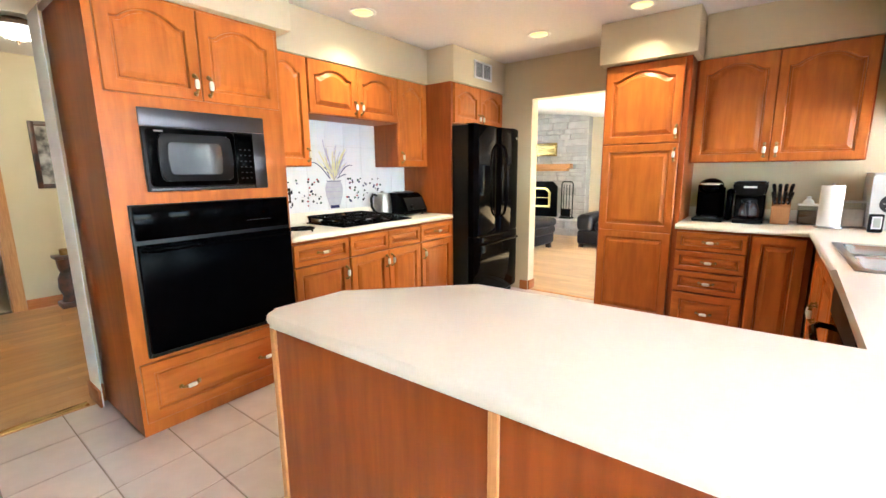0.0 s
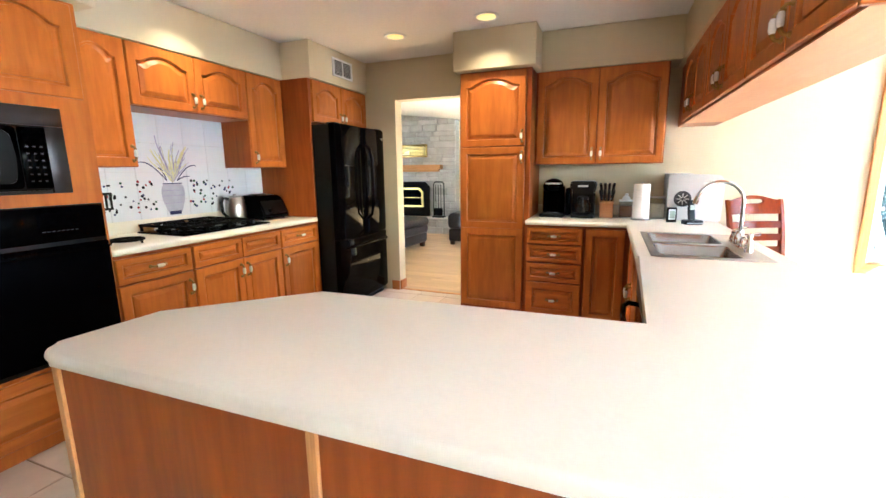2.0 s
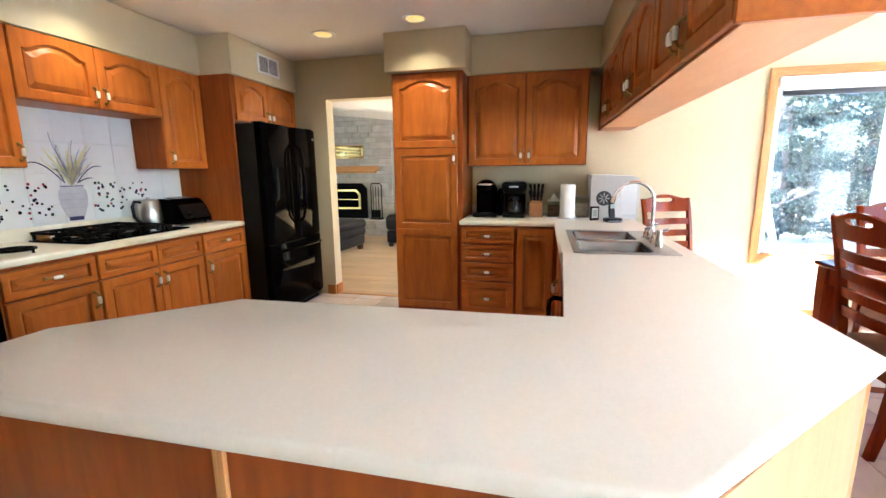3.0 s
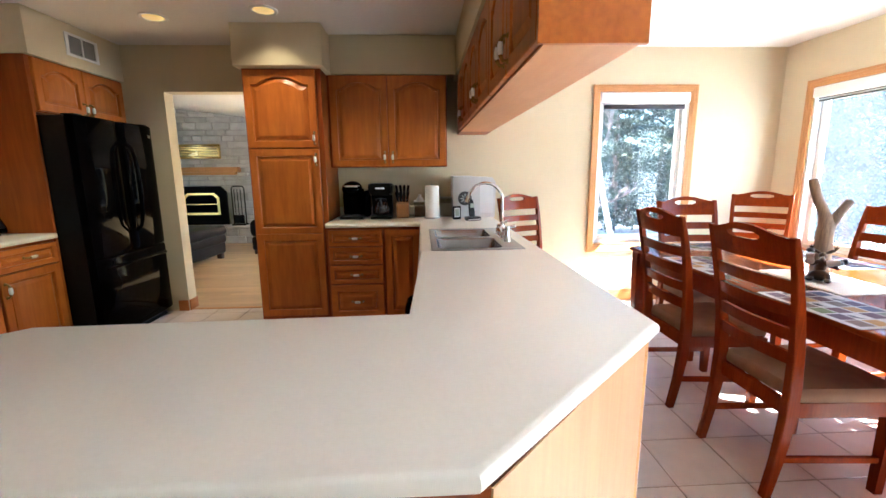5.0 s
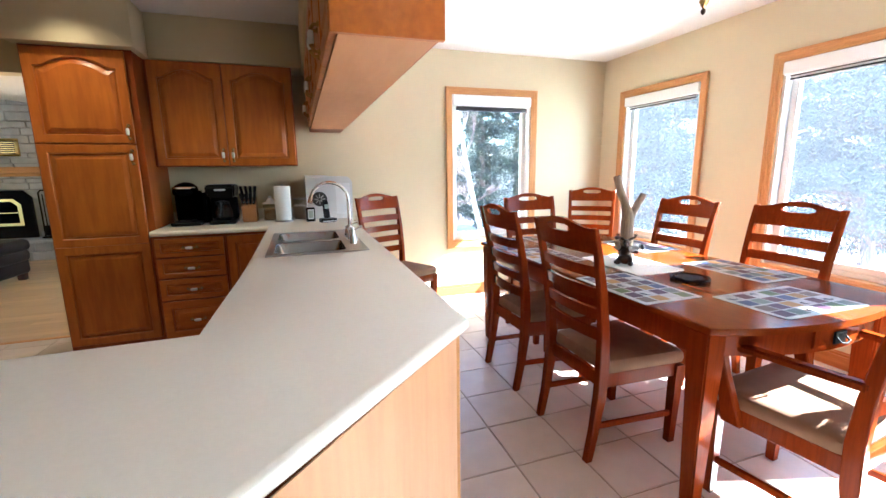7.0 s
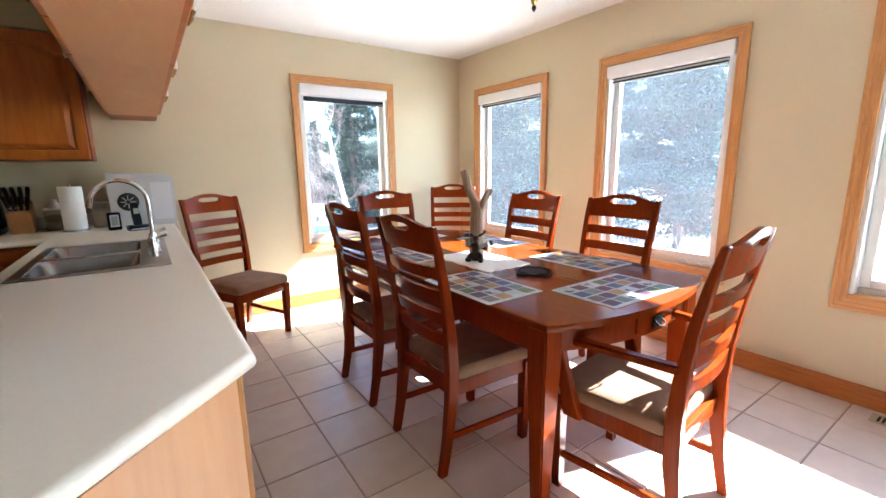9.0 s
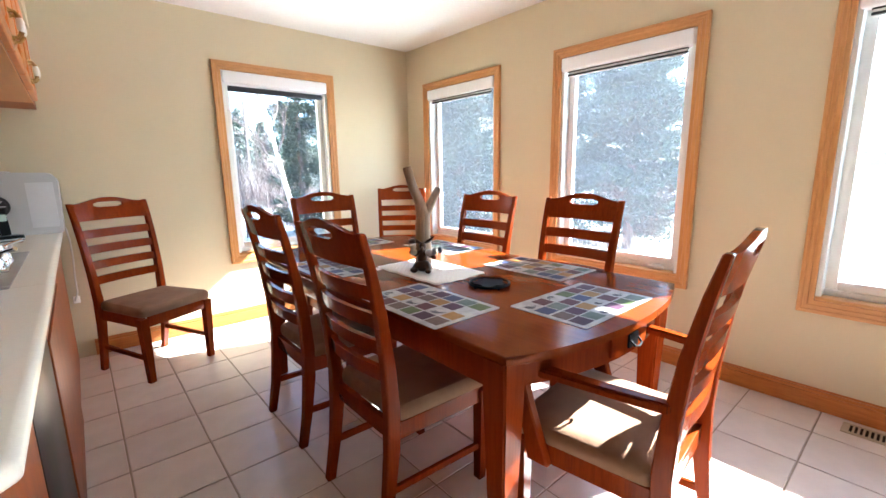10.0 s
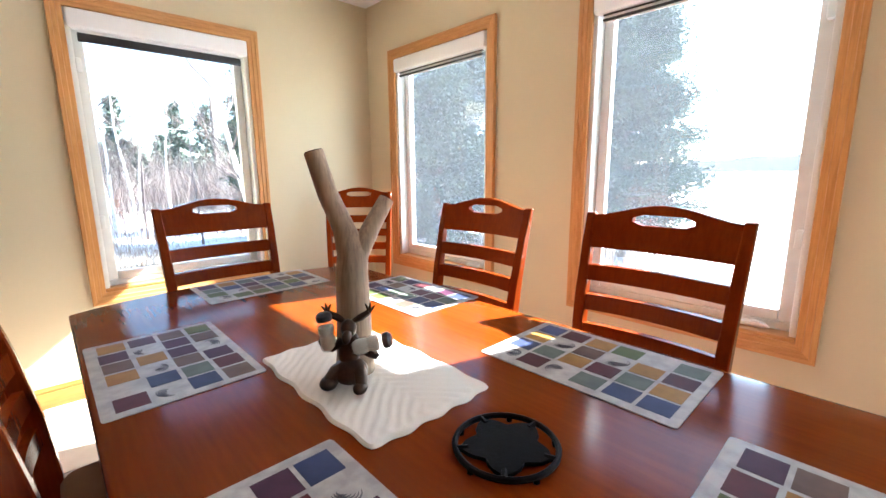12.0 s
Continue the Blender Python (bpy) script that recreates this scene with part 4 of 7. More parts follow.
    if arms:
        for s in (-1, 1):
            bm = B()
            pts = [(s * (hw - 0.0), 0.20, 0.665), (s * (hw + 0.025), 0.05, 0.67), (s * (hw + 0.04), -0.10, 0.672), (s * (hw + 0.04), -0.185, 0.662), (s * (hw + 0.036), -0.215, 0.63)]
            n = 6
            rings = []
            for (x, y, z), (ww, hh) in zip(pts, ((0.034, 0.03), (0.042, 0.026), (0.046, 0.026), (0.046, 0.03), (0.042, 0.034))):
                rings.append([bm.verts.new((x + dx * ww / 2, y, z + dz * hh / 2)) for dx, dz in ((-1, -1), (1, -1), (1, 1), (-1, 1))])
            for p, q in zip(rings, rings[1:]):
                for k in range(4):
                    bm.faces.new((p[k], p[(k + 1) % 4], q[(k + 1) % 4], q[k]))
            bm.faces.new(rings[0]); bm.faces.new(rings[-1][::-1])
            bmesh.ops.recalc_face_normals(bm, faces=bm.faces)
            bmesh.ops.bevel(bm, geom=list(bm.edges), offset=0.006, segments=2, affect="EDGES")
            part("arm", bm, CHERRY, ch)
            bm = B(); bar(bm, [(s * (fw - 0.002), -0.150, 0.35), (s * (fw + 0.010), -0.165, 0.44), (s * (hw + 0.030), -0.196, 0.55), (s * (hw + 0.037), -0.208, 0.61), (s * (hw + 0.039), -0.198, 0.658)], [(0.032, 0.075), (0.034, 0.06), (0.036, 0.05), (0.038, 0.05), (0.04, 0.046)])
            bmesh.ops.bevel(bm, geom=list(bm.edges), offset=0.005, segments=1, affect="EDGES")
            part("arm_support", bm, CHERRY, ch)
    return ch


# seat centres and turns: rz turns the chair's facing from -y
chair = side_chair()
# west side, facing +x
CHAIR_SIZE = Matrix.Diagonal((1.01, 1.0, 1.008, 1))
chair.matrix_basis = pose(1.425, 1.135, 0, 0, 0, 90) @ CHAIR_SIZE
def seat_copy(x, y, rz, label="", rx=0):
    c = copy_thing(chair, pose(x, y, 0, 0, 0, rz) @ CHAIR_SIZE)
    tagged(c, label)
seat_copy(1.425, 1.81, 90)
seat_copy(2.368, 1.117, -90, "cherry ladder-back dining chair drawn up under the window")
seat_copy(2.345, 1.80, -90)
seat_copy(1.86, 2.40, 0, "cherry ladder-back dining chair at the far end of the table")
seat_copy(2.80, 3.10, -41, "spare cherry ladder-back dining chair in the corner between windows")
seat_copy(0.82, 3.13, 27, "spare cherry ladder-back dining chair against the cream wall")
arm = side_chair(True)
tagged(arm, "cherry ladder-back armchair with a brown suede seat at the table's end")
arm.matrix_basis = pose(1.785, 0.425, 0, 0, 0, 180 + 6)

TOP_Z = 0.765
table = thing("dining_table", "large cherry dining table with bowed ends and square tapered legs", "table", pose(1.865, 1.495, 0))
def bowed(hx, hy, bow, n=16):
    pts = [(hx * (2 * k / n - 1), -hy - bow * (1 - (2 * k / n - 1) ** 2)) for k in range(n + 1)]
    return pts + [(-x, -y) for x, y in pts]
bm = B(); slab(bm, bowed(0.54, 0.975, 0.105), TOP_Z - 0.026, TOP_Z, 0.008, 3); part("tabletop", bm, TABLETOP, table)
for s in (-1, 1):
    bm = B(); box(bm, s * 0.505 - 0.011, -0.87, TOP_Z - 0.125, s * 0.505 + 0.011, 0.87, TOP_Z - 0.027, 0.003); part("apron", bm, CHERRY, table)
    bm = B()
    n = 14
    rows = []
    for k in range(n + 1):
        u = 2 * k / n - 1
        y = s * (0.935 + 0.100 * (1 - u * u))
        rows.append([bm.verts.new((0.44 * u, y + t, z)) for t, z in ((0.011, TOP_Z - 0.125), (-0.011, TOP_Z - 0.125), (-0.011, TOP_Z - 0.027), (0.011, TOP_Z - 0.027))])
    for p, q in zip(rows, rows[1:]):
        for k in range(4):
            bm.faces.new((p[k], p[(k + 1) % 4], q[(k + 1) % 4], q[k]))
    bm.faces.new(rows[0]); bm.faces.new(rows[-1])
    bmesh.ops.recalc_face_normals(bm, faces=bm.faces)
    part("apron", bm, CHERRY, table)
    for t in (-1, 1):
        bm = B(); bar(bm, [(s * 0.484, t * 0.918, 0.0), (s * 0.484, t * 0.918, 0.45), (s * 0.484, t * 0.918, 0.60), (s * 0.484, t * 0.918, TOP_Z - 0.027)], [(0.055, 0.055), (0.078, 0.078), (0.088, 0.088), (0.088, 0.088)])
        bmesh.ops.bevel(bm, geom=[e for e in bm.edges], offset=0.006, segments=2, affect="EDGES")
        part("leg", bm, CHERRY, table)
n = 8
drw = B()
rows = []
for k in range(n + 1):
    x = -0.12 + 0.24 * k / n
    u = x / 0.44
    y = -(0.935 + 0.100 * (1 - u * u)) - 0.011
    rows.append([drw.verts.new((x, y + t, z)) for t, z in ((0.0, TOP_Z - 0.107), (-0.008, TOP_Z - 0.107), (-0.008, TOP_Z - 0.039), (0.0, TOP_Z - 0.039))])
for p, q in zip(rows, rows[1:]):
    for k in range(4):
        drw.faces.new((p[k], p[(k + 1) % 4], q[(k + 1) % 4], q[k]))
drw.faces.new(rows[0]); drw.faces.new(rows[-1])
bmesh.ops.recalc_face_normals(drw, faces=drw.faces)
front = part("drawer", drw, CHERRY, table, "small end drawer")
bm = B(); box(bm, -0.032, -1.062, TOP_Z - 0.098, 0.032, -1.053, TOP_Z - 0.050, 0.004); tube(bm, [(-0.026, -1.062, TOP_Z - 0.07), (-0.024, -1.076, TOP_Z - 0.084), (0.0, -1.08, TOP_Z - 0.090), (0.024, -1.076, TOP_Z - 0.084), (0.026, -1.062, TOP_Z - 0.07)], 0.004, 8)
part("handle", bm, IRON, front, "dark bail handle")


# ---------------------------------------------------------------- appliances
oven = thing("wall_oven", "black glass built-in wall oven with a long handle", "oven", west(0.05, -2.838))
bm = B(); box(bm, -0.008, -0.018, 0.41, 0.822, 0.0, 1.178, 0.004); part("trim_frame", bm, BLACKSATIN, oven)
bm = B(); box(bm, 0.0, -0.032, 1.005, 0.814, -0.0185, 1.172, 0.006); panel = part("control_panel", bm, BLACK, oven, "glossy black control panel")
bm = B(); box(bm, 0.53, -0.0335, 1.075, 0.70, -0.0325, 1.145, 0.0004, 1); part("display", bm, DARKGLASS, panel)
for k in range(8):
    bm = B(); box(bm, 0.545 + 0.019 * k, -0.0345, 1.055, 0.557 + 0.019 * k, -0.0325, 1.0595); part("button", bm, KEYGREY, panel, "pale printed key mark", smooth=False)
bm = B(); box(bm, 0.0, -0.045, 0.435, 0.814, -0.0185, 0.985, 0.008); odoor = part("door", bm, DARKGLASS, oven, "black glass oven door")
bm = B(); tube(bm, [(0.02, -0.045, 0.955), (0.03, -0.078, 0.96), (0.08, -0.086, 0.962), (0.73, -0.086, 0.962), (0.785, -0.078, 0.96), (0.795, -0.045, 0.955)], 0.011, 10); part("handle", bm, BLACK, odoor)
bm = B(); box(bm, 0.0, -0.030, 0.412, 0.814, -0.0185, 0.431, 0.003); part("vent_strip", bm, BLACKSATIN, oven)

mw = thing("microwave", "black built-in microwave in a dark grey steel surround", "microwave", west(0.132, -2.838))
bm = B()
box(bm, 0.0, -0.010, 1.548, 0.626, 0.0, 1.634, 0.002); box(bm, 0.545, -0.010, 1.236, 0.626, 0.0, 1.547, 0.002)
part("surround", bm, GREYSTEEL, mw, "dark grey steel surround")
bm = B(); box(bm, 0.0, -0.03, 1.236, 0.544, 0.0, 1.546, 0.006); body = part("body", bm, BLACKSATIN, mw)
bm = B()
out = rounded([(0.012, 1.262), (0.428, 1.262), (0.428, 1.536), (0.012, 1.536)], 0.02, 4)
slab(bm, [(x, z) for x, z in out], 0.0, 0.014, 0.004)
part("door", bm, BLACK, mw, "", pose(0, -0.03, 0, 90))
bm = B(); slab(bm, rounded([(0.06, 1.285), (0.40, 1.285), (0.41, 1.40), (0.40, 1.515), (0.06, 1.515), (0.05, 1.40)], 0.03, 4), 0.0, 0.012, 0.004)
door_ring = part("door_bezel", bm, BLACKSATIN, mw, "", pose(0, -0.044, 0, 90))
bm = B(); slab(bm, rounded([(0.098, 1.318), (0.345, 1.318), (0.352, 1.40), (0.345, 1.475), (0.098, 1.475), (0.091, 1.40)], 0.02, 4), 0.0, 0.002)
part("window_glass", bm, MIDGLASS, mw, "grey reflecting window", pose(0, -0.0562, 0, 90))
bm = B(); box(bm, 0.436, -0.040, 1.262, 0.538, -0.0305, 1.536, 0.004); cp = part("control_panel", bm, BLACK, mw)
bm = B(); box(bm, 0.448, -0.0415, 1.495, 0.528, -0.0403, 1.522, 0.0004, 1); part("display", bm, DARKGLASS, cp)
for r in range(6):
    for c in range(3):
        bm = B(); box(bm, 0.455 + 0.026 * c, -0.0415, 1.292 + 0.031 * r, 0.465 + 0.026 * c, -0.0403, 1.298 + 0.031 * r); part("key", bm, KEYGREY, cp, smooth=False)
bm = B(); box(bm, 0.045, -0.0455, 1.522, 0.085, -0.0443, 1.529); part("badge", bm, SILVERPLASTIC, mw, "small pale badge", smooth=False)
bm = B(); box(bm, 0.012, -0.036, 1.240, 0.532, -0.0305, 1.252, 0.002); part("grille", bm, GREYSTEEL, mw)

# fridge: french doors above a freezer drawer
fr = thing("fridge", "glossy black french-door fridge with a freezer drawer", "fridge", west(2.688, -2.70))
FW = 0.868
bm = B(); box(bm, 0.0, 0.0, 0.03, FW, 0.74, 1.742, 0.008); part("body", bm, BLACKSATIN, fr)
def bulged(x0, z0, x1, z1, name):
    bm = B(); n = 12
    cols = []
    for k in range(n + 1):
        u = k / n
        e = min(u, 1 - u)
        y = -0.062 - 0.020 * (1 - (2 * u - 1) ** 2) - (0.010 if e > 0.04 else 0.0)
        cols.append([bm.verts.new((x0 + u * (x1 - x0), yy, z)) for yy, z in ((-0.004, z0), (y + 0.008, z0), (y, z0 + 0.012), (y, z1 - 0.012), (y + 0.008, z1), (-0.004, z1))])
    for p, q in zip(cols, cols[1:]):
        for j in range(6):
            bm.faces.new((p[j], q[j], q[(j + 1) % 6], p[(j + 1) % 6]))
    bm.faces.new(cols[0]); bm.faces.new(cols[-1][::-1])
    bmesh.ops.recalc_face_normals(bm, faces=bm.faces)
    return part(name, bm, BLACK, fr)
d1 = bulged(0.002, 0.70, FW / 2 - 0.002, 1.745, "door")
d2 = bulged(FW / 2 + 0.002, 0.70, FW - 0.002, 1.745, "door")
d3 = bulged(0.002, 0.07, FW - 0.002, 0.692, "freezer_drawer")
for x, d in ((FW / 2 - 0.045, d1), (FW / 2 + 0.045, d2)):
    s = -1 if d is d1 else 1
    bm = B(); tube(bm, [(x, -0.08, 0.86), (x, -0.125, 0.90), (x + s * 0.012, -0.14, 1.0), (x + s * 0.018, -0.145, 1.22), (x + s * 0.012, -0.14, 1.44), (x, -0.125, 1.54), (x, -0.08, 1.58)], [0.012, 0.015, 0.016, 0.017, 0.016, 0.015, 0.012], 12)
    part("handle", bm, BLACK, d)
bm = B(); tube(bm, [(0.08, -0.075, 0.615), (0.12, -0.13, 0.625), (0.25, -0.148, 0.63), (FW / 2, -0.152, 0.632), (FW - 0.25, -0.148, 0.63), (FW - 0.12, -0.13, 0.625), (FW - 0.08, -0.075, 0.615)], 0.014, 12)
part("handle", bm, BLACK, d3)
bm = B(); box(bm, FW - 0.10, -0.091, 1.64, FW - 0.06, -0.087, 1.665, 0.001, 1); part("badge", bm, CHROME, d2, "small bright badge")
for x in (0.03, FW - 0.11):
    bm = B(); box(bm, x, -0.05, 1.746, x + 0.08, 0.04, 1.758, 0.003); part("hinge_cover", bm, BLACKSATIN, fr)
bm = B(); box(bm, 0.03, -0.02, 0.0, FW - 0.03, 0.5, 0.029); part("kick_grille", bm, BLACKSATIN, fr)

# wall register in the fridge soffit
reg = thing("air_register", "white metal wall register with louvres", "vent", west(2.985, -2.832))
bm = B()
box(bm, 0.0, -0.010, 2.212, 0.325, 0.0, 2.232, 0.003); box(bm, 0.0, -0.010, 2.36, 0.325, 0.0, 2.38, 0.003); box(bm, 0.0, -0.010, 2.232, 0.03, 0.0, 2.36, 0.003); box(bm, 0.295, -0.010, 2.232, 0.325, 0.0, 2.36, 0.003); box(bm, 0.157, -0.010, 2.232, 0.168, 0.0, 2.36, 0.002)
part("frame", bm, WHITE, reg)
bm = B(); box(bm, 0.03, -0.002, 2.232, 0.295, 0.0, 2.36); part("backing", bm, IRON, reg, "dark duct opening", smooth=False)
for k in range(9):
    bm = B(); box(bm, 0.031, -0.008, 2.238 + 0.0135 * k, 0.156, -0.003, 2.2415 + 0.0135 * k); part("louvre", bm, SILVERPLASTIC, reg, smooth=False)
    bm = B(); box(bm, 0.169, -0.008, 2.238 + 0.0135 * k, 0.294, -0.003, 2.2415 + 0.0135 * k); part("louvre", bm, SILVERPLASTIC, reg, smooth=False)

# ---------------------------------------------------------------- cooktop counter
CT = 0.916
ct = thing("gas_cooktop", "black gas cooktop with cast-iron grates", "cooktop", pose(-3.155, 1.765, CT) @ Matrix.Diagonal((1, 0.90, 1, 1)))
bm = B(); box(bm, -0.235, -0.42, 0.0, 0.235, 0.42, 0.012, 0.006); part("glass_base", bm, BLACK, ct)
for i, y in enumerate((-0.30, -0.10, 0.10)):
    for x in (-0.115, 0.105):
        bm = B(); lathe(bm, [(0.05, 0.0), (0.05, 0.010), (0.036, 0.012), (0.036, 0.022), (0.0, 0.024)][:4] + [(0.004, 0.024)], 16, (x, y, 0.0125)); part("burner", bm, IRON, ct)
for y0, y1 in ((-0.405, -0.205), (-0.2, 0.0), (0.005, 0.205)):
    bm = B()
    ym = (y0 + y1) / 2
    for x0, ya, x1, yb in ((-0.215, y0 + 0.008, 0.205, y0 + 0.008), (-0.215, y1 - 0.008, 0.205, y1 - 0.008), (-0.215, y0, -0.215, y1), (0.205, y0, 0.205, y1), (-0.005, y0, -0.005, y1)):
        box(bm, x0 - 0.006, ya - 0.006, 0.045, x1 + 0.007, yb + 0.006, 0.064, 0.003, 1)
    for x in (-0.215, -0.005, 0.205):
        for y in (y0 + 0.01, y1 - 0.01):
            box(bm, x - 0.007, y - 0.007, 0.0125, x + 0.007, y + 0.007, 0.05)
    for x in (-0.115, 0.105):
        box(bm, x - 0.10, ym - 0.005, 0.046, x - 0.025, ym + 0.005, 0.06); box(bm, x + 0.025, ym - 0.005, 0.046, x + 0.10, ym + 0.005, 0.06)
        box(bm, x - 0.005, y0, 0.046, x + 0.005, ym - 0.025, 0.06); box(bm, x - 0.005, ym + 0.025, 0.046, x + 0.005, y1, 0.06)
    part("grate", bm, IRON, ct, "cast-iron grate")
for k in range(4):
    bm = B(); lathe(bm, [(0.019, 0.0), (0.018, 0.02), (0.012, 0.024), (0.002, 0.0245)], 16, (-0.15 + 0.10 * k, 0.31, 0.0125)); part("knob", bm, BLACKSATIN, ct)

tr = thing("trivet", "round black iron trivet on small feet", "trivet", pose(-3.02, 1.09, CT))
bm = B(); ring = [(0.085 * math.cos(a), 0.085 * math.sin(a), 0.022) for a in np.linspace(0, 2 * math.pi, 33)]; tube(bm, ring, 0.007, 8); part("ring", bm, IRON, tr)
for a in (0.0, 1.05, 2.1):
    bm = B(); tube(bm, [(-0.083 * math.cos(a), -0.083 * math.sin(a), 0.022), (0.083 * math.cos(a), 0.083 * math.sin(a), 0.022)], 0.005, 6); part("bar", bm, IRON, tr)
for k in range(3):
    a = 2.1 * k + 0.4
    bm = B(); tube(bm, [(0.085 * math.cos(a), 0.085 * math.sin(a), 0.022), (0.088 * math.cos(a), 0.088 * math.sin(a), 0.0)], 0.006, 6); part("foot", bm, IRON, tr)

ket = thing("electric_kettle", "brushed steel electric kettle with a black handle", "kettle", pose(-3.31, 2.17, CT, 0, 0, 180) @ Matrix.Diagonal((1.12, 1.12, 1.0, 1)))
bm = B(); lathe(bm, [(0.078, 0.0), (0.08, 0.015), (0.078, 0.022)], 24); part("base", bm, BLACKSATIN, ket)
bm = B(); lathe(bm, [(0.074, 0.0225), (0.077, 0.04), (0.074, 0.12), (0.066, 0.19), (0.06, 0.205), (0.03, 0.215), (0.012, 0.218), (0.012, 0.232), (0.003, 0.234)], 28); part("body", bm, STEEL, ket)
bm = B(); tube(bm, [(0, 0.064, 0.195), (0, 0.105, 0.205), (0, 0.125, 0.17), (0, 0.12, 0.09), (0, 0.09, 0.05), (0, 0.072, 0.05)], 0.011, 10); part("handle", bm, BLACKSATIN, ket)
bm = B(); bar(bm, [(0, -0.066, 0.165), (0, -0.085, 0.20)], [(0.035, 0.02), (0.03, 0.03)]); part("spout", bm, STEEL, ket)

ts = thing("toaster", "black and steel toaster oven with a rounded top", "toaster", pose(-3.245, 2.40, CT))
bm = B()
prof = [(-0.155, 0.012), (0.155, 0.012), (0.160, 0.05), (0.10, 0.165), (0.05, 0.205), (-0.05, 0.215), (-0.12, 0.19), (-0.155, 0.14)]
prof = rounded(prof, 0.02, 3)
slab(bm, prof, -0.15, 0.15, 0.014, 2)
part("body", bm, BLACK, ts, "", pose(0, 0, 0, 90, 0, 0))
bm = B(); slab(bm, rounded([(0.164, 0.052), (0.108, 0.163), (0.112, 0.166), (0.169, 0.054)], 0.002, 2), -0.13, 0.13); part("front_plate", bm, BLACKSATIN, ts, "black front plate", pose(0, 0, 0, 90, 0, 0))
bm = B(); slab(bm, rounded([(0.06, 0.208), (-0.06, 0.219), (-0.06, 0.221), (0.06, 0.210)], 0.001, 2), -0.09, 0.09); part("top_plate", bm, GREYSTEEL, ts, "", pose(0, 0, 0, 90, 0, 0))
bm = B(); tube(bm, [(0.163, -0.08, 0.085), (0.185, -0.08, 0.09)], [0.02, 0.017], 14); part("dial", bm, BLACKSATIN, ts)
for x in (-0.12, 0.12):
    for y in (-0.12, 0.12):
        bm = B(); lathe(bm, [(0.014, 0.0), (0.012, 0.013)], 10, (x, y, 0)); part("foot", bm, BLACKSATIN, ts)

# tools by the backsplash
def slotted_head(y, z):
    bm = B()
    for k in range(4):
        box(bm, -0.004, y - 0.05 + 0.029 * k, z - 0.045, 0.004, y - 0.037 + 0.029 * k, z + 0.045, 0.002, 1)
    for z0 in (z - 0.055, z + 0.043):
        box(bm, -0.0045, y - 0.052, z0, 0.0045, y + 0.052, z0 + 0.014, 0.003, 1)
    tube(bm, [(0, y - 0.02, z - 0.05), (0, -0.005, 0.03)], 0.006, 8)
    return bm
ho = thing("utensil_holder", "dark wire utensil basket with black spatula and spoons", "utensil holder", pose(-3.33, 1.09, CT))
bm = B(); lathe(bm, [(0.05, 0.0), (0.052, 0.12), (0.046, 0.12), (0.044, 0.006), (0.002, 0.006)], 18); part("crock", bm, IRON, ho)
part("slotted_turner", slotted_head(0.085, 0.235), BLACKSATIN, ho, "black slotted turner")
for k, (dx, dy, h) in enumerate(((0.01, -0.015, 0.30), (-0.02, 0.0, 0.27), (0.02, -0.02, 0.26))):
    bm = B(); tube(bm, [(dx * 0.5, dy * 0.5, 0.01), (dx * 2.4, dy * 2.4, h - 0.07)], 0.005, 8); box(bm, dx * 2.4 - 0.006, dy * 2.4 - 0.034, h - 0.075, dx * 2.4 + 0.006, dy * 2.4 + 0.034, h + 0.03, 0.005); part("spatula", bm, BLACKSATIN, ho)
for k, (x, y) in enumerate(((-3.41, 1.42), (-3.41, 1.68))):
    sp = thing("spoon_rest", "small wooden spoon rest behind the cooktop", "spoon rest", pose(x, y + 0.06, CT))
    bm = B(); lathe(bm, [(0.02, 0.0), (0.05, 0.03), (0.058, 0.055), (0.05, 0.053), (0.018, 0.012), (0.002, 0.010)], 18); part("bowl", bm, WOODTOOL, sp)

# ---------------------------------------------------------------- sink counter
sx0, sy0, sx1, sy1 = SINK
sink = thing("kitchen_sink", "stainless steel double-bowl drop-in sink", "sink", pose(0, 0, CT))
def bowl(x0, y0, x1, y1):
    bm = B(); rings = []
    for inset, z in ((0.0, 0.004), (0.006, -0.006), (0.012, -0.10), (0.022, -0.155), (0.05, -0.168)):
        rings.append([bm.verts.new((x, y, z)) for x, y in rounded([(x0 + inset, y0 + inset), (x1 - inset, y0 + inset), (x1 - inset, y1 - inset), (x0 + inset, y1 - inset)], 0.055, 5)])
    for p, q in zip(rings, rings[1:]):
        for k in range(len(p)):
            bm.faces.new((p[k], q[k], q[(k + 1) % len(p)], p[(k + 1) % len(p)]))
    bm.faces.new(rings[-1])
    part("bowl", bm, SINKSTEEL, sink)
    bm = B(); lathe(bm, [(0.042, 0.0), (0.038, 0.004), (0.02, 0.002), (0.002, 0.002)], 20, ((x0 + x1) / 2, (y0 + y1) / 2, -0.1675)); part("drain", bm, CHROME, sink)
ym = (sy0 + sy1) / 2
bowls = [(sx0 + 0.035, sy0 + 0.035, sx1 - 0.105, ym - 0.018), (sx0 + 0.035, ym + 0.018, sx1 - 0.105, sy1 - 0.035)]
for b4 in bowls:
    bowl(*b4)
bm = B()
outer = rounded([(sx0, sy0), (sx1, sy0), (sx1, sy1), (sx0, sy1)], 0.03, 5)
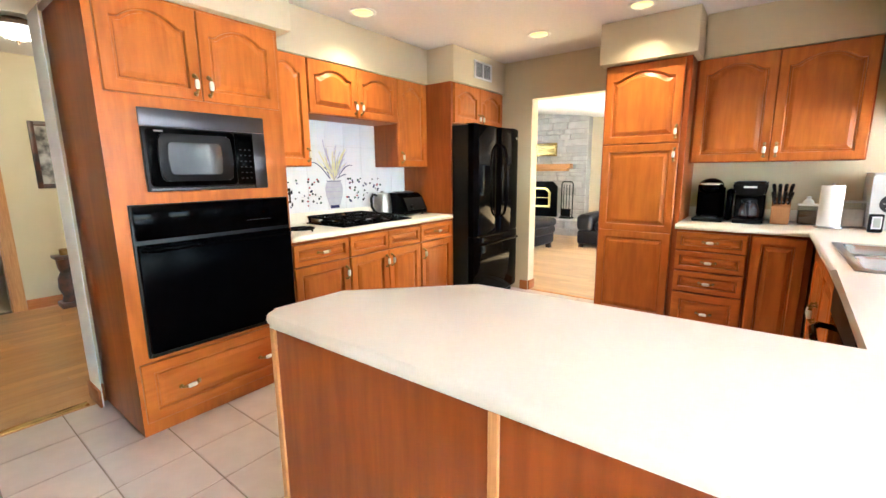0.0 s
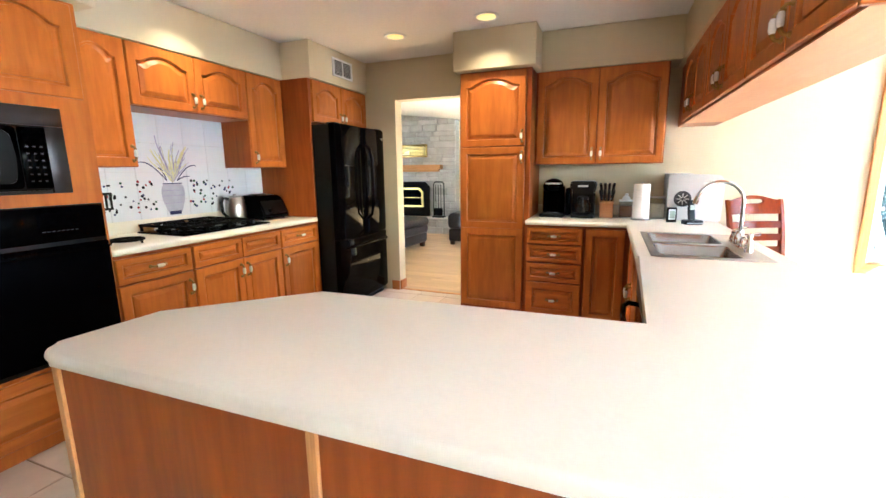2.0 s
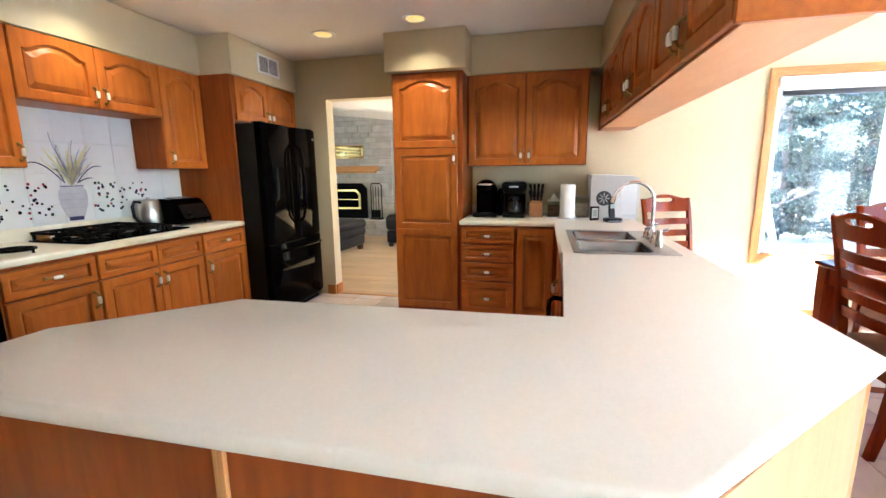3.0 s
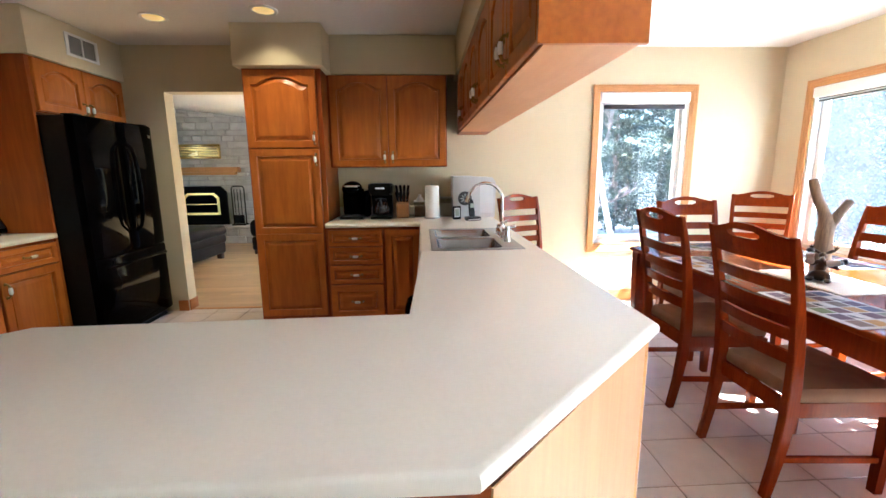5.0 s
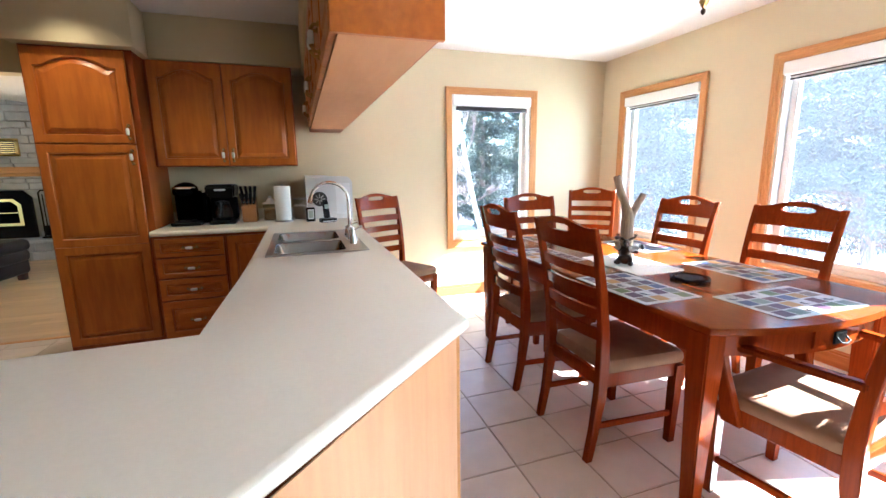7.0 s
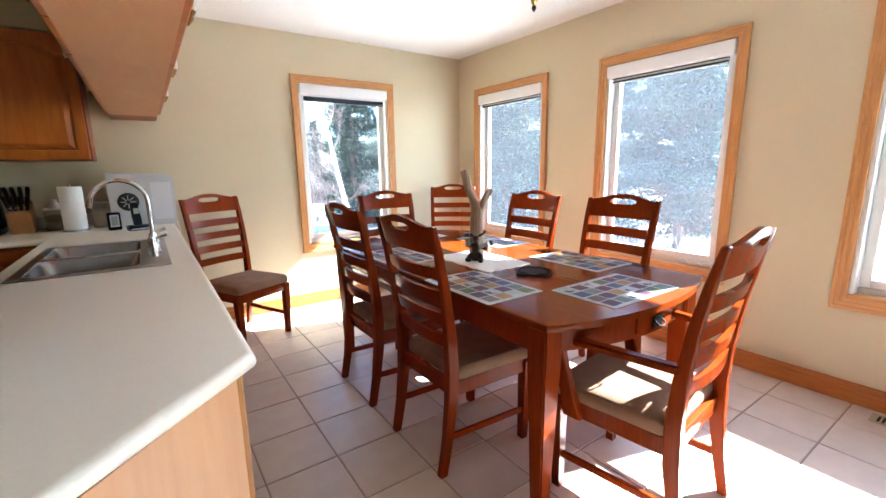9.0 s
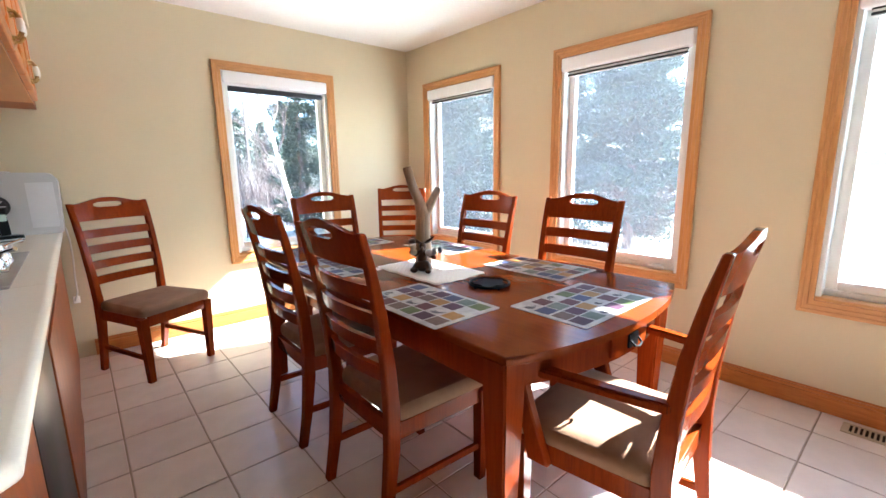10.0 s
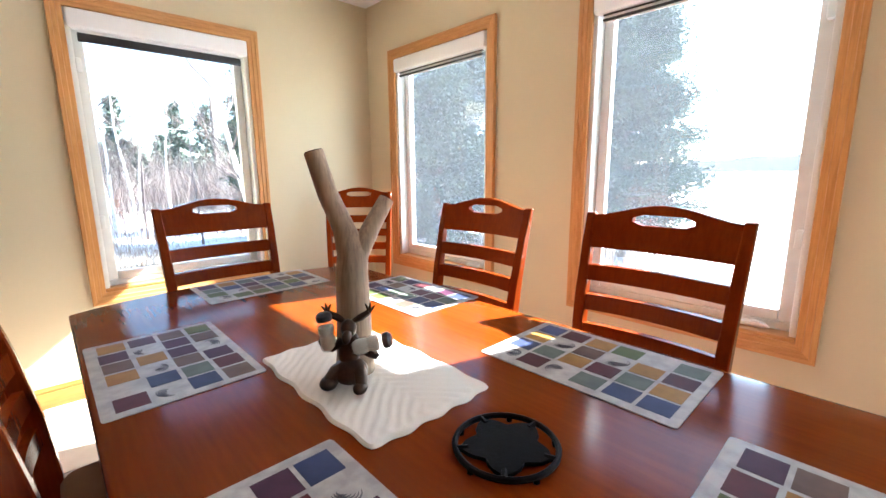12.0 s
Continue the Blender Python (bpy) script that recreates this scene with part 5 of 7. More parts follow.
box(bm, sx0, sy0, 0.0, sx1, bowls[0][1] + 0.002, 0.005, 0.002); box(bm, sx0, bowls[1][3] - 0.002, 0.0, sx1, sy1, 0.005, 0.002); box(bm, sx0, bowls[0][1], 0.0, bowls[0][0] + 0.002, bowls[1][3], 0.005, 0.002); box(bm, bowls[0][2] - 0.002, bowls[0][1], 0.0, sx1, bowls[1][3], 0.005, 0.002); box(bm, bowls[0][0], bowls[0][3] - 0.002, 0.0, bowls[0][2], bowls[1][1] + 0.002, 0.005, 0.002)
for b4 in bowls:
    for cx, cy, sx, sy in ((b4[0], b4[1], 1, 1), (b4[2], b4[1], -1, 1), (b4[2], b4[3], -1, -1), (b4[0], b4[3], 1, -1)):
        pts = [(cx, cy)] + [(cx + sx * 0.055 * (1 - math.sin(a)), cy + sy * 0.055 * (1 - math.cos(a))) for a in np.linspace(0, math.pi / 2, 6)]
        f = bm.faces.new([bm.verts.new((x, y, 0.0046)) for x, y in pts])
bmesh.ops.recalc_face_normals(bm, faces=bm.faces)
part("rim", bm, STEEL, sink)

fa = thing("kitchen_faucet", "chrome gooseneck faucet with side levers", "faucet", pose(0.295, 2.05, CT + 0.0055))
bm = B(); box(bm, -0.028, -0.125, 0.0, 0.028, 0.125, 0.012, 0.006, 3); part("deck_plate", bm, CHROME, fa)
bm = B(); lathe(bm, [(0.026, 0.012), (0.025, 0.05), (0.018, 0.06), (0.015, 0.075), (0.0145, 0.08)], 20)
arc = [(0, 0, 0.08), (0, 0, 0.22)] + [(-0.105 + 0.105 * math.cos(a), 0, 0.225 + 0.105 * math.sin(a)) for a in np.linspace(0.0, 2.75, 14)] + [(-0.208, 0, 0.248)]
tube(bm, arc, [0.0094] * (len(arc) - 1) + [0.0105], 14); part("spout", bm, CHROME, fa)
bm = B(); tube(bm, [(-0.207, 0, 0.252), (-0.217, 0, 0.215)], [0.012, 0.0135], 14); part("aerator", bm, CHROME, fa)
for y in (-0.095, 0.095):
    bm = B(); lathe(bm, [(0.024, 0.012), (0.022, 0.035), (0.016, 0.05), (0.018, 0.062), (0.004, 0.068)], 18, (0, y, 0)); tube(bm, [(0, y, 0.06), (0.03, y * 1.15, 0.075), (0.055, y * 1.3, 0.082)], [0.008, 0.007, 0.009], 10); part("lever", bm, CHROME, fa)
bm = B(); lathe(bm, [(0.02, 0.005), (0.018, 0.02), (0.012, 0.06), (0.014, 0.085), (0.01, 0.095), (0.002, 0.096)], 16, (-0.005, -0.19, -0.005)); part("side_spray", bm, CHROME, fa)

# ---------------------------------------------------------------- things on the north counter
po = thing("pod_coffee_maker", "black pod coffee maker with a chrome-trimmed head", "coffee maker", pose(-0.815, 3.33, CT))
bm = B(); box(bm, -0.105, -0.13, 0.0, 0.105, 0.15, 0.028, 0.012, 3); part("base", bm, BLACKSATIN, po)
bm = B(); slab(bm, rounded([(-0.10, 0.0), (0.10, 0.0), (0.085, 0.15), (-0.085, 0.15)], 0.06, 6), 0.0285, 0.262, 0.02, 3); part("tower", bm, BLACK, po)
bm = B(); bmesh.ops.create_uvsphere(bm, u_segments=28, v_segments=16, radius=1.0, matrix=pose(0, -0.02, 0.268, 8) @ Matrix.Diagonal((0.088, 0.128, 0.062, 1))); part("head", bm, BLACK, po)
bm = B(); tube(bm, [(-0.072, -0.06, 0.285), (-0.06, -0.13, 0.29), (0.0, -0.148, 0.292), (0.06, -0.13, 0.29), (0.072, -0.06, 0.285)], 0.008, 8); part("handle", bm, CHROME, po, "bright chrome lift handle")
bm = B(); box(bm, -0.06, -0.12, 0.0285, 0.06, -0.01, 0.04, 0.006); part("drip_tray", bm, GREYSTEEL, po)
bm = B(); box(bm, 0.107, -0.06, 0.012, 0.15, 0.13, 0.25, 0.018, 3); part("water_tank", bm, DARKGLASS, po)

cm = thing("drip_coffee_maker", "black drip coffee maker with a glass carafe", "coffee maker", pose(-0.56, 3.33, CT))
bm = B(); box(bm, -0.095, -0.13, 0.0, 0.095, 0.12, 0.03, 0.012, 3); part("base", bm, BLACKSATIN, cm)
bm = B(); box(bm, -0.095, 0.03, 0.0305, 0.095, 0.12, 0.205, 0.012, 3); part("tower", bm, BLACKSATIN, cm)
bm = B(); bar(bm, [(0, 0.0, 0.206), (0, 0.0, 0.235), (0, 0.0, 0.295), (0, 0, 0.31)], [(0.19, 0.23), (0.20, 0.245), (0.215, 0.25), (0.195, 0.23)]); bmesh.ops.bevel(bm, geom=list(bm.edges), offset=0.012, segments=2, affect="EDGES"); part("brew_head", bm, BLACKSATIN, cm)
bm = B(); lathe(bm, [(0.05, 0.0305), (0.066, 0.05), (0.070, 0.09), (0.055, 0.14), (0.045, 0.155)], 22, (0, -0.055, 0)); car = part("carafe", bm, JARGLASS, cm, "clear glass carafe")
bm = B(); lathe(bm, [(0.047, 0.1555), (0.05, 0.175), (0.02, 0.182), (0.002, 0.182)], 20, (0, -0.055, 0)); part("lid", bm, BLACKSATIN, car)
bm = B(); tube(bm, [(0, -0.10, 0.165), (0, -0.145, 0.16), (0, -0.15, 0.10), (0, -0.118, 0.07)], 0.009, 8); part("handle", bm, BLACKSATIN, car)
bm = B(); box(bm, -0.04, -0.127, 0.262, 0.04, -0.1245, 0.276, 0.001, 1); part("badge", bm, SILVERPLASTIC, cm, "small silver badge")

kb = thing("knife_block", "slanted beech knife block full of black-handled knives", "knife block", pose(-0.37, 3.34, CT))
bm = B()
v = [bm.verts.new(p) for p in ((-0.055, -0.06, 0), (0.055, -0.06, 0), (0.055, 0.07, 0), (-0.055, 0.07, 0), (-0.055, -0.085, 0.13), (0.055, -0.085, 0.13), (0.055, 0.045, 0.205), (-0.055, 0.045, 0.205))]
for q in ((3, 2, 1, 0), (4, 5, 6, 7), (0, 1, 5, 4), (1, 2, 6, 5), (2, 3, 7, 6), (3, 0, 4, 7)):
    bm.faces.new([v[k] for k in q])
bmesh.ops.bevel(bm, geom=list(bm.edges), offset=0.005, segments=2, affect="EDGES"); part("block", bm, BLOCKWOOD, kb)
for r in range(2):
    for c in range(4):
        x = -0.038 + 0.025 * c
        y, z = -0.05 + 0.06 * r, 0.155 + 0.034 * r
        ln = 0.075 + 0.02 * ((c * 3 + r) % 3)
        bm = B(); tube(bm, [(x, y, z - 0.01), (x + 0.03 * (c - 1.5) / 3, y - 0.028 * ln / 0.09, z + ln * 0.9), (x + 0.036 * (c - 1.5) / 3, y - 0.034 * ln / 0.09, z + ln * 1.05)], [0.009, 0.012, 0.010], 8); kn = part("knife_handle", bm, BLACKSATIN, kb)
        bm = B(); tube(bm, [(x, y - 0.004, z + 0.006), (x, y - 0.0065, z + 0.013)], 0.0098, 8); part("bolster", bm, STEEL, kn)

for x, h, label in ((-0.215, 0.135, "square glass canister of brown dry food with a white lid"), (0.025, 0.165, "tall square glass canister of pale sugar")):
    ja = thing("glass_canister", label, "canister", pose(x, 3.40, CT), "canisters on the counter")
    bm = B(); box(bm, -0.055, -0.055, 0.0, 0.055, 0.055, h, 0.008, 2); part("jar", bm, JARGLASS, ja)
    bm = B(); box(bm, -0.05, -0.05, 0.005, 0.05, 0.05, h * 0.72, 0.006, 2); part("contents", bm, SUGAR if h > 0.15 else BROWNFOOD, ja, "pale dry food" if h > 0.15 else "brown dry food")
    bm = B(); box(bm, -0.057, -0.057, h + 0.0005, 0.057, 0.057, h + 0.012, 0.004, 2); part("lid", bm, STEEL if h > 0.15 else WHITE, ja)
    if h < 0.15:
        bm = B(); lathe(bm, [(0.035, h + 0.0125), (0.028, h + 0.035), (0.012, h + 0.05), (0.016, h + 0.062), (0.003, h + 0.068)], 18); part("knob", bm, WHITE, ja)

pt = thing("paper_towel_holder", "roll of white paper towel on an upright holder", "paper towel", pose(-0.108, 3.24, CT))
bm = B(); lathe(bm, [(0.075, 0.0), (0.073, 0.010), (0.01, 0.012), (0.002, 0.012)], 24); part("base", bm, STEEL, pt)
bm = B(); lathe(bm, [(0.061, 0.0125), (0.0615, 0.02), (0.0615, 0.278), (0.060, 0.285), (0.022, 0.285), (0.018, 0.27)], 28); part("roll", bm, PAPER, pt, "white paper towel roll")
bm = B(); tube(bm, [(0, 0, 0.012), (0, 0, 0.30)], 0.007, 10); part("rod", bm, STEEL, pt)

ic = thing("ice_maker", "pale grey countertop ice maker with a slanted lid", "ice maker", pose(0.27, 3.40, CT))
bm = B(); slab(bm, rounded([(-0.185, 0.0), (0.185, 0.0), (0.192, 0.31), (0.16, 0.355), (-0.17, 0.362), (-0.192, 0.345)], 0.02, 4), -0.16, 0.15, 0.01, 2); part("body", bm, SILVERPLASTIC, ic, "", pose(0, 0, 0, 90))
bm = B(); lathe(bm, [(0.062, 0.0), (0.06, 0.006), (0.05, 0.008), (0.048, 0.004), (0.002, 0.004)], 26); part("dial", bm, GREYSTEEL, ic, "round dark vent dial", pose(-0.085, -0.1505, 0.17, 90))
for k in range(8):
    bm = B(); box(bm, 0.012, -0.003, 0.0, 0.044, 0.003, 0.0065); part("dial_vane", bm, SILVERPLASTIC, ic, "", pose(-0.085, -0.1555, 0.17, 90, 0, 0) @ pose(0, 0, 0, 0, 0, 45 * k))
bm = B(); box(bm, 0.05, -0.152, 0.04, 0.17, -0.1505, 0.30, 0.0005, 1); part("side_panel", bm, PALEPLASTIC, ic)
bm = B(); box(bm, -0.192, -0.155, 0.352, -0.02, 0.155, 0.366, 0.005); part("lid", bm, SILVERPLASTIC, ic)

cl = thing("kitchen_timer", "small black framed digital clock on a stand", "clock", pose(0.10, 3.10, CT, 0, 0, 12))
bm = B(); box(bm, -0.036, -0.012, 0.0, 0.036, 0.012, 0.115, 0.008, 2); part("case", bm, BLACKSATIN, cl)
bm = B(); box(bm, -0.024, -0.0135, 0.022, 0.024, -0.0125, 0.10, 0.0004, 1); sc = part("screen_rim", bm, PALEPLASTIC, cl)
bm = B(); box(bm, -0.017, -0.0145, 0.032, 0.017, -0.0137, 0.09, 0.0003, 1); part("screen", bm, LCD, sc)

ph = thing("cordless_phone", "black cordless phone standing in its charging base", "phone", pose(0.225, 3.03, CT, 0, 0, 20))
bm = B(); slab(bm, rounded([(-0.065, -0.055), (0.065, -0.055), (0.055, 0.05), (-0.055, 0.05)], 0.02, 4), 0.0, 0.03, 0.01, 2); part("base", bm, BLACKSATIN, ph)
bm = B(); box(bm, -0.06, -0.056, 0.006, 0.06, -0.053, 0.014, 0.001, 1); part("trim", bm, SILVERPLASTIC, ph)
bm = B(); bar(bm, [(0, 0.0, 0.028), (0, 0.016, 0.10), (0, 0.03, 0.175)], [(0.046, 0.028), (0.048, 0.026), (0.04, 0.02)]); bmesh.ops.bevel(bm, geom=list(bm.edges), offset=0.006, segments=2, affect="EDGES"); hs = part("handset", bm, BLACKSATIN, ph)
bm = B(); box(bm, -0.016, -0.004, 0.105, 0.016, 0.0045, 0.14); part("screen", bm, LCD, hs, smooth=False)

cord = thing("power_cord", "white power cord hanging down the counter's end", "cord")
bm = B(); tube(bm, [(0.44, 3.42, 0.95), (0.458, 3.40, 0.93), (0.468, 3.36, 0.86), (0.47, 3.33, 0.75), (0.462, 3.36, 0.62), (0.46, 3.44, 0.50), (0.44, 3.56, 0.42)], 0.005, 8); part("cable", bm, PORCELAIN, cord)
bm = B(); box(bm, 0.425, 3.575, 0.395, 0.465, 3.598, 0.445, 0.006); part("plug", bm, PORCELAIN, cord)

# ---------------------------------------------------------------- things on the dining table
def on_table(x, y, rz=0):
    return pose(x, y, TOP_Z + 0.0005, 0, 0, rz)


def placemat(x, y, rz, seed, label):
    rng = random.Random(seed)
    pm = thing("placemat", label, "placemat", on_table(x, y, rz), "placemats on the dining table")
    w, h = 0.465, 0.305
    bm = B(); slab(bm, rounded([(-w / 2, -h / 2), (w / 2, -h / 2), (w / 2, h / 2), (-w / 2, h / 2)], 0.01, 3), 0.0, 0.002); part("sheet", bm, MATWHITE, pm, "glossy pale printed sheet", smooth=False)
    cols, rows = 6, 4
    for r in range(rows):
        for c in range(cols):
            if (c * 2 + r * 3 + seed + (c * r) // 4) % 5 == 0:
                if rng.random() < 0.9:
                    bm = B(); cx, cy = -w / 2 + 0.0165 + (c + 0.5) * 0.072, -h / 2 + 0.0175 + (r + 0.5) * 0.0675
                    a0, sweep = rng.uniform(0, 6), rng.uniform(1.6, 3.4)
                    for k in range(5):
                        grow, turn = 0.30 + 0.17 * k, a0 + 0.22 * k
                        tube(bm, [(cx + 0.030 * grow * math.cos(turn + a), cy + 0.024 * grow * math.sin(turn + 1.15 * a), 0.0017) for a in np.linspace(0, sweep, 8)], [0.0006, 0.0012, 0.0018, 0.0021, 0.0021, 0.0018, 0.0012, 0.0006], 4)
                    part("motif", bm, MATINK, pm, "grey pen-stroke motif")
                continue
            x0, y0 = -w / 2 + 0.0195 + c * 0.072 + rng.uniform(0, 0.003), -h / 2 + 0.0175 + r * 0.0675 + rng.uniform(0, 0.004)
            bm = B(); box(bm, x0, y0, 0.0021, x0 + 0.063, y0 + 0.058, 0.0026); part("square", bm, MATCOLORS[(c * 2 + r * 3 + rng.randrange(3) + seed) % 7], pm, smooth=False)
    return pm


placemat(1.89, 0.64, 0, 1, "glossy patchwork-print placemat half in the sun")
placemat(1.47, 1.035, 90, 2, "glossy patchwork-print placemat before a chair")
placemat(2.23, 1.095, 90, 3, "glossy patchwork-print placemat before a chair")
placemat(1.49, 1.835, 90, 4, "glossy patchwork-print placemat before a chair")
placemat(1.93, 2.405, 0, 5, "glossy patchwork-print placemat at the far end")
placemat(2.28, 1.88, 90, 6, "glossy patchwork-print placemat half in the sun")

# quilted table mat: scalloped outline, chevron ridges
mat_ob = thing("table_mat", "white quilted table mat with wavy edges", "table mat", on_table(1.806, 1.433, 0))
bm = B()
W2, H2, N = 0.156, 0.245, 60
grid = []
for i in range(N + 1):
    row = []
    for j in range(N + 1):
        u, v = 2 * i / N - 1, 2 * j / N - 1
        x = u * math.sqrt(1 - 0.13 * v ** 10) * W2 * (1 + 0.024 * math.cos(4 * math.pi * v))
        y = v * math.sqrt(1 - 0.09 * u ** 10) * H2 * (1 + 0.016 * math.cos(4 * math.pi * u))
        e = max(abs(u), abs(v))
        z = 0.006 + 0.0014 * math.sin((abs(u) * 34 + v * 52)) * (e < 0.93) - (0.005 if e > 0.985 else 0)
        row.append(bm.verts.new((x, y, z)))
    grid.append(row)
for i in range(N):
    for j in range(N):
        bm.faces.new((grid[i][j], grid[i + 1][j], grid[i + 1][j + 1], grid[i][j + 1]))
rim = [grid[i][0] for i in range(N + 1)] + [grid[N][j] for j in range(1, N + 1)] + [grid[i][N] for i in range(N - 1, -1, -1)] + [grid[0][j] for j in range(N - 1, 0, -1)]
low = [bm.verts.new((v.co.x, v.co.y, 0.0)) for v in rim]
for k in range(len(rim)):
    bm.faces.new((rim[k], low[k], low[(k + 1) % len(rim)], rim[(k + 1) % len(rim)]))
bmesh.ops.recalc_face_normals(bm, faces=bm.faces)
part("cloth", bm, CLOTH, mat_ob)

# forked branch
br = thing("driftwood_branch", "forked grey driftwood branch standing on the table mat", "decoration", pose(1.785, 1.45, TOP_Z + 0.009))
bm = B()
tube(bm, [(0, 0, 0.0), (0.002, 0.0, 0.05), (0.004, 0.002, 0.16), (0.006, 0.006, 0.22), (0.012, 0.008, 0.27), (0.0, 0.022, 0.33), (-0.022, 0.042, 0.40), (-0.040, 0.060, 0.49)], [0.044, 0.041, 0.037, 0.036, 0.034, 0.024, 0.022, 0.021], 18)
part("limb", bm, BARK, br)
bm = B(); tube(bm, [(0.01, 0.006, 0.20), (0.022, 0.0, 0.27), (0.055, -0.004, 0.325), (0.098, -0.006, 0.385)], [0.026, 0.024, 0.0205, 0.018], 16); part("limb", bm, BARK, br)
bm = B(); tube(bm, [(-0.040, 0.060, 0.4895), (-0.0405, 0.0605, 0.492)], 0.0185, 14); part("cut_end", bm, CUTWOOD, br)
bm = B(); tube(bm, [(0.098, -0.006, 0.3848), (0.0995, -0.0062, 0.387)], 0.0155, 14); part("cut_end", bm, CUTWOOD, br)

# bronze moose leaning on the branch, with a glass shaker under each arm
FIG = pose(1.752, 1.392, TOP_Z + 0.009, 0, 0, -43)
bm = B()
for x, y, z, ry, rx, size in ((-0.012, 0.0, 0.030, 0, 0, (0.038, 0.034, 0.029)), (-0.014, 0.010, 0.072, 6, -12, (0.024, 0.022, 0.042)), (-0.012, 0.004, 0.124, 0, 20, (0.017, 0.019, 0.020)),
                                (-0.012, -0.018, 0.114, 0, 30, (0.010, 0.019, 0.010)), (-0.052, -0.026, 0.016, 0, 0, (0.019, 0.023, 0.014)), (0.016, -0.040, 0.013, 0, 0, (0.015, 0.024, 0.012)), (-0.066, 0.006, 0.094, 0, 0, (0.012, 0.012, 0.011))):
    bmesh.ops.create_icosphere(bm, subdivisions=3, radius=1.0, matrix=pose(x, y, z, rx, ry, 0) @ Matrix.Diagonal((*size, 1)))
tube(bm, [(-0.022, 0.0, 0.040), (-0.040, -0.014, 0.034), (-0.052, -0.026, 0.018)], [0.019, 0.016, 0.014], 10)
tube(bm, [(0.004, -0.004, 0.036), (0.014, -0.024, 0.032), (0.018, -0.040, 0.014)], [0.018, 0.015, 0.012], 10)
tube(bm, [(-0.026, 0.004, 0.096), (-0.046, -0.006, 0.084), (-0.066, 0.004, 0.092)], [0.011, 0.009, 0.008], 8)
tube(bm, [(-0.004, 0.004, 0.098), (0.018, -0.008, 0.082), (0.040, -0.020, 0.078), (0.052, -0.022, 0.070)], [0.011, 0.010, 0.011, 0.006], 8)
for sgn in (-1, 1):
    palm = [(-0.012 + sgn * 0.010, 0.008, 0.138), (-0.012 + sgn * 0.026, 0.010, 0.146), (-0.012 + sgn * 0.044, 0.010, 0.158)]
    tube(bm, palm, [0.005, 0.008, 0.006], 7)
    for dx, dz in ((0.012, 0.014), (0.003, 0.020), (-0.008, 0.018)):
        tube(bm, [palm[2], (palm[2][0] + sgn * dx, 0.008, palm[2][2] + dz)], [0.0045, 0.0015], 6)
bmesh.ops.recalc_face_normals(bm, faces=bm.faces)
single("moose_figurine", bm, BRONZE, "dark bronze seated moose figurine on the quilted table mat", "figurine", FIG)
for filling, at in ((SUGAR, FIG @ pose(-0.052, -0.004, 0.080, 0, -7, 0)), (PALEPLASTIC, FIG @ pose(0.002, -0.026, 0.092, 0, 76, 0))):
    sk = thing("glass_shaker", "clear glass shaker with a dark cap under the moose's arm", "shaker", at @ Matrix.Diagonal((1.1, 1.1, 1.12, 1)), "salt and pepper shakers")
    part("jar", lathe(B(), [(0.013, 0.0), (0.0165, 0.006), (0.0165, 0.024), (0.0135, 0.030), (0.0165, 0.036), (0.0165, 0.050), (0.012, 0.057)], 18), JARGLASS, sk, "clear glass jar")
    part("contents", lathe(B(), [(0.0115, 0.002), (0.0145, 0.008), (0.0145, 0.022), (0.0115, 0.030), (0.0145, 0.037), (0.0145, 0.046), (0.004, 0.048)], 14), filling, sk)
    part("cap", lathe(B(), [(0.0135, 0.0572), (0.0150, 0.060), (0.0150, 0.068), (0.010, 0.073), (0.002, 0.074)], 16), GREYSTEEL, sk, "dark metal cap")

co = thing("iron_trivet", "round black iron trivet with a leaf cut-out on the table", "trivet", on_table(1.818, 1.04) @ Matrix.Diagonal((0.92, 0.92, 1, 1)))
bm = B(); tube(bm, [(0.092 * math.cos(a), 0.092 * math.sin(a), 0.010) for a in np.linspace(0, 2 * math.pi, 41)], 0.0055, 8); part("rim", bm, IRON, co)
leaf = [(0.086 * (0.82 + 0.14 * math.cos(5 * a) + 0.04 * math.cos(15 * a)) * math.cos(a), 0.086 * (0.82 + 0.14 * math.cos(5 * a) + 0.04 * math.cos(15 * a)) * math.sin(a)) for a in np.linspace(0, 2 * math.pi, 60, endpoint=False)]
bm = B(); slab(bm, leaf, 0.005, 0.012, 0.002, 1); part("leaf", bm, IRON, co)
for k in range(5):
    a = 2 * math.pi * k / 5
    bm = B(); tube(bm, [(0.07 * math.cos(a), 0.07 * math.sin(a), 0.009), (0.091 * math.cos(a), 0.091 * math.sin(a), 0.010)], 0.006, 6); part("bar", bm, IRON, co)
    bm = B(); tube(bm, [(0.09 * math.cos(a + 0.6), 0.09 * math.sin(a + 0.6), 0.010), (0.092 * math.cos(a + 0.6), 0.092 * math.sin(a + 0.6), 0.0)], 0.006, 6); part("foot", bm, IRON, co)

# ---------------------------------------------------------------- lamps and fittings
for x, y in DOWNLIGHTS:
    dl = thing("recessed_light", "lit recessed ceiling light with a white trim ring", "ceiling light", pose(x, y, CEILING), "recessed ceiling lights")
    bm = B(); lathe(bm, [(0.074, -0.001), (0.098, -0.002), (0.098, -0.006), (0.090, -0.010), (0.074, -0.006)], 32); part("trim_ring", bm, WHITE, dl)
    bm = B(); lathe(bm, [(0.072, -0.0064), (0.068, -0.009), (0.03, -0.0105), (0.002, -0.0105)], 28); part("bulb", bm, BULB, dl, "glowing warm bulb face")

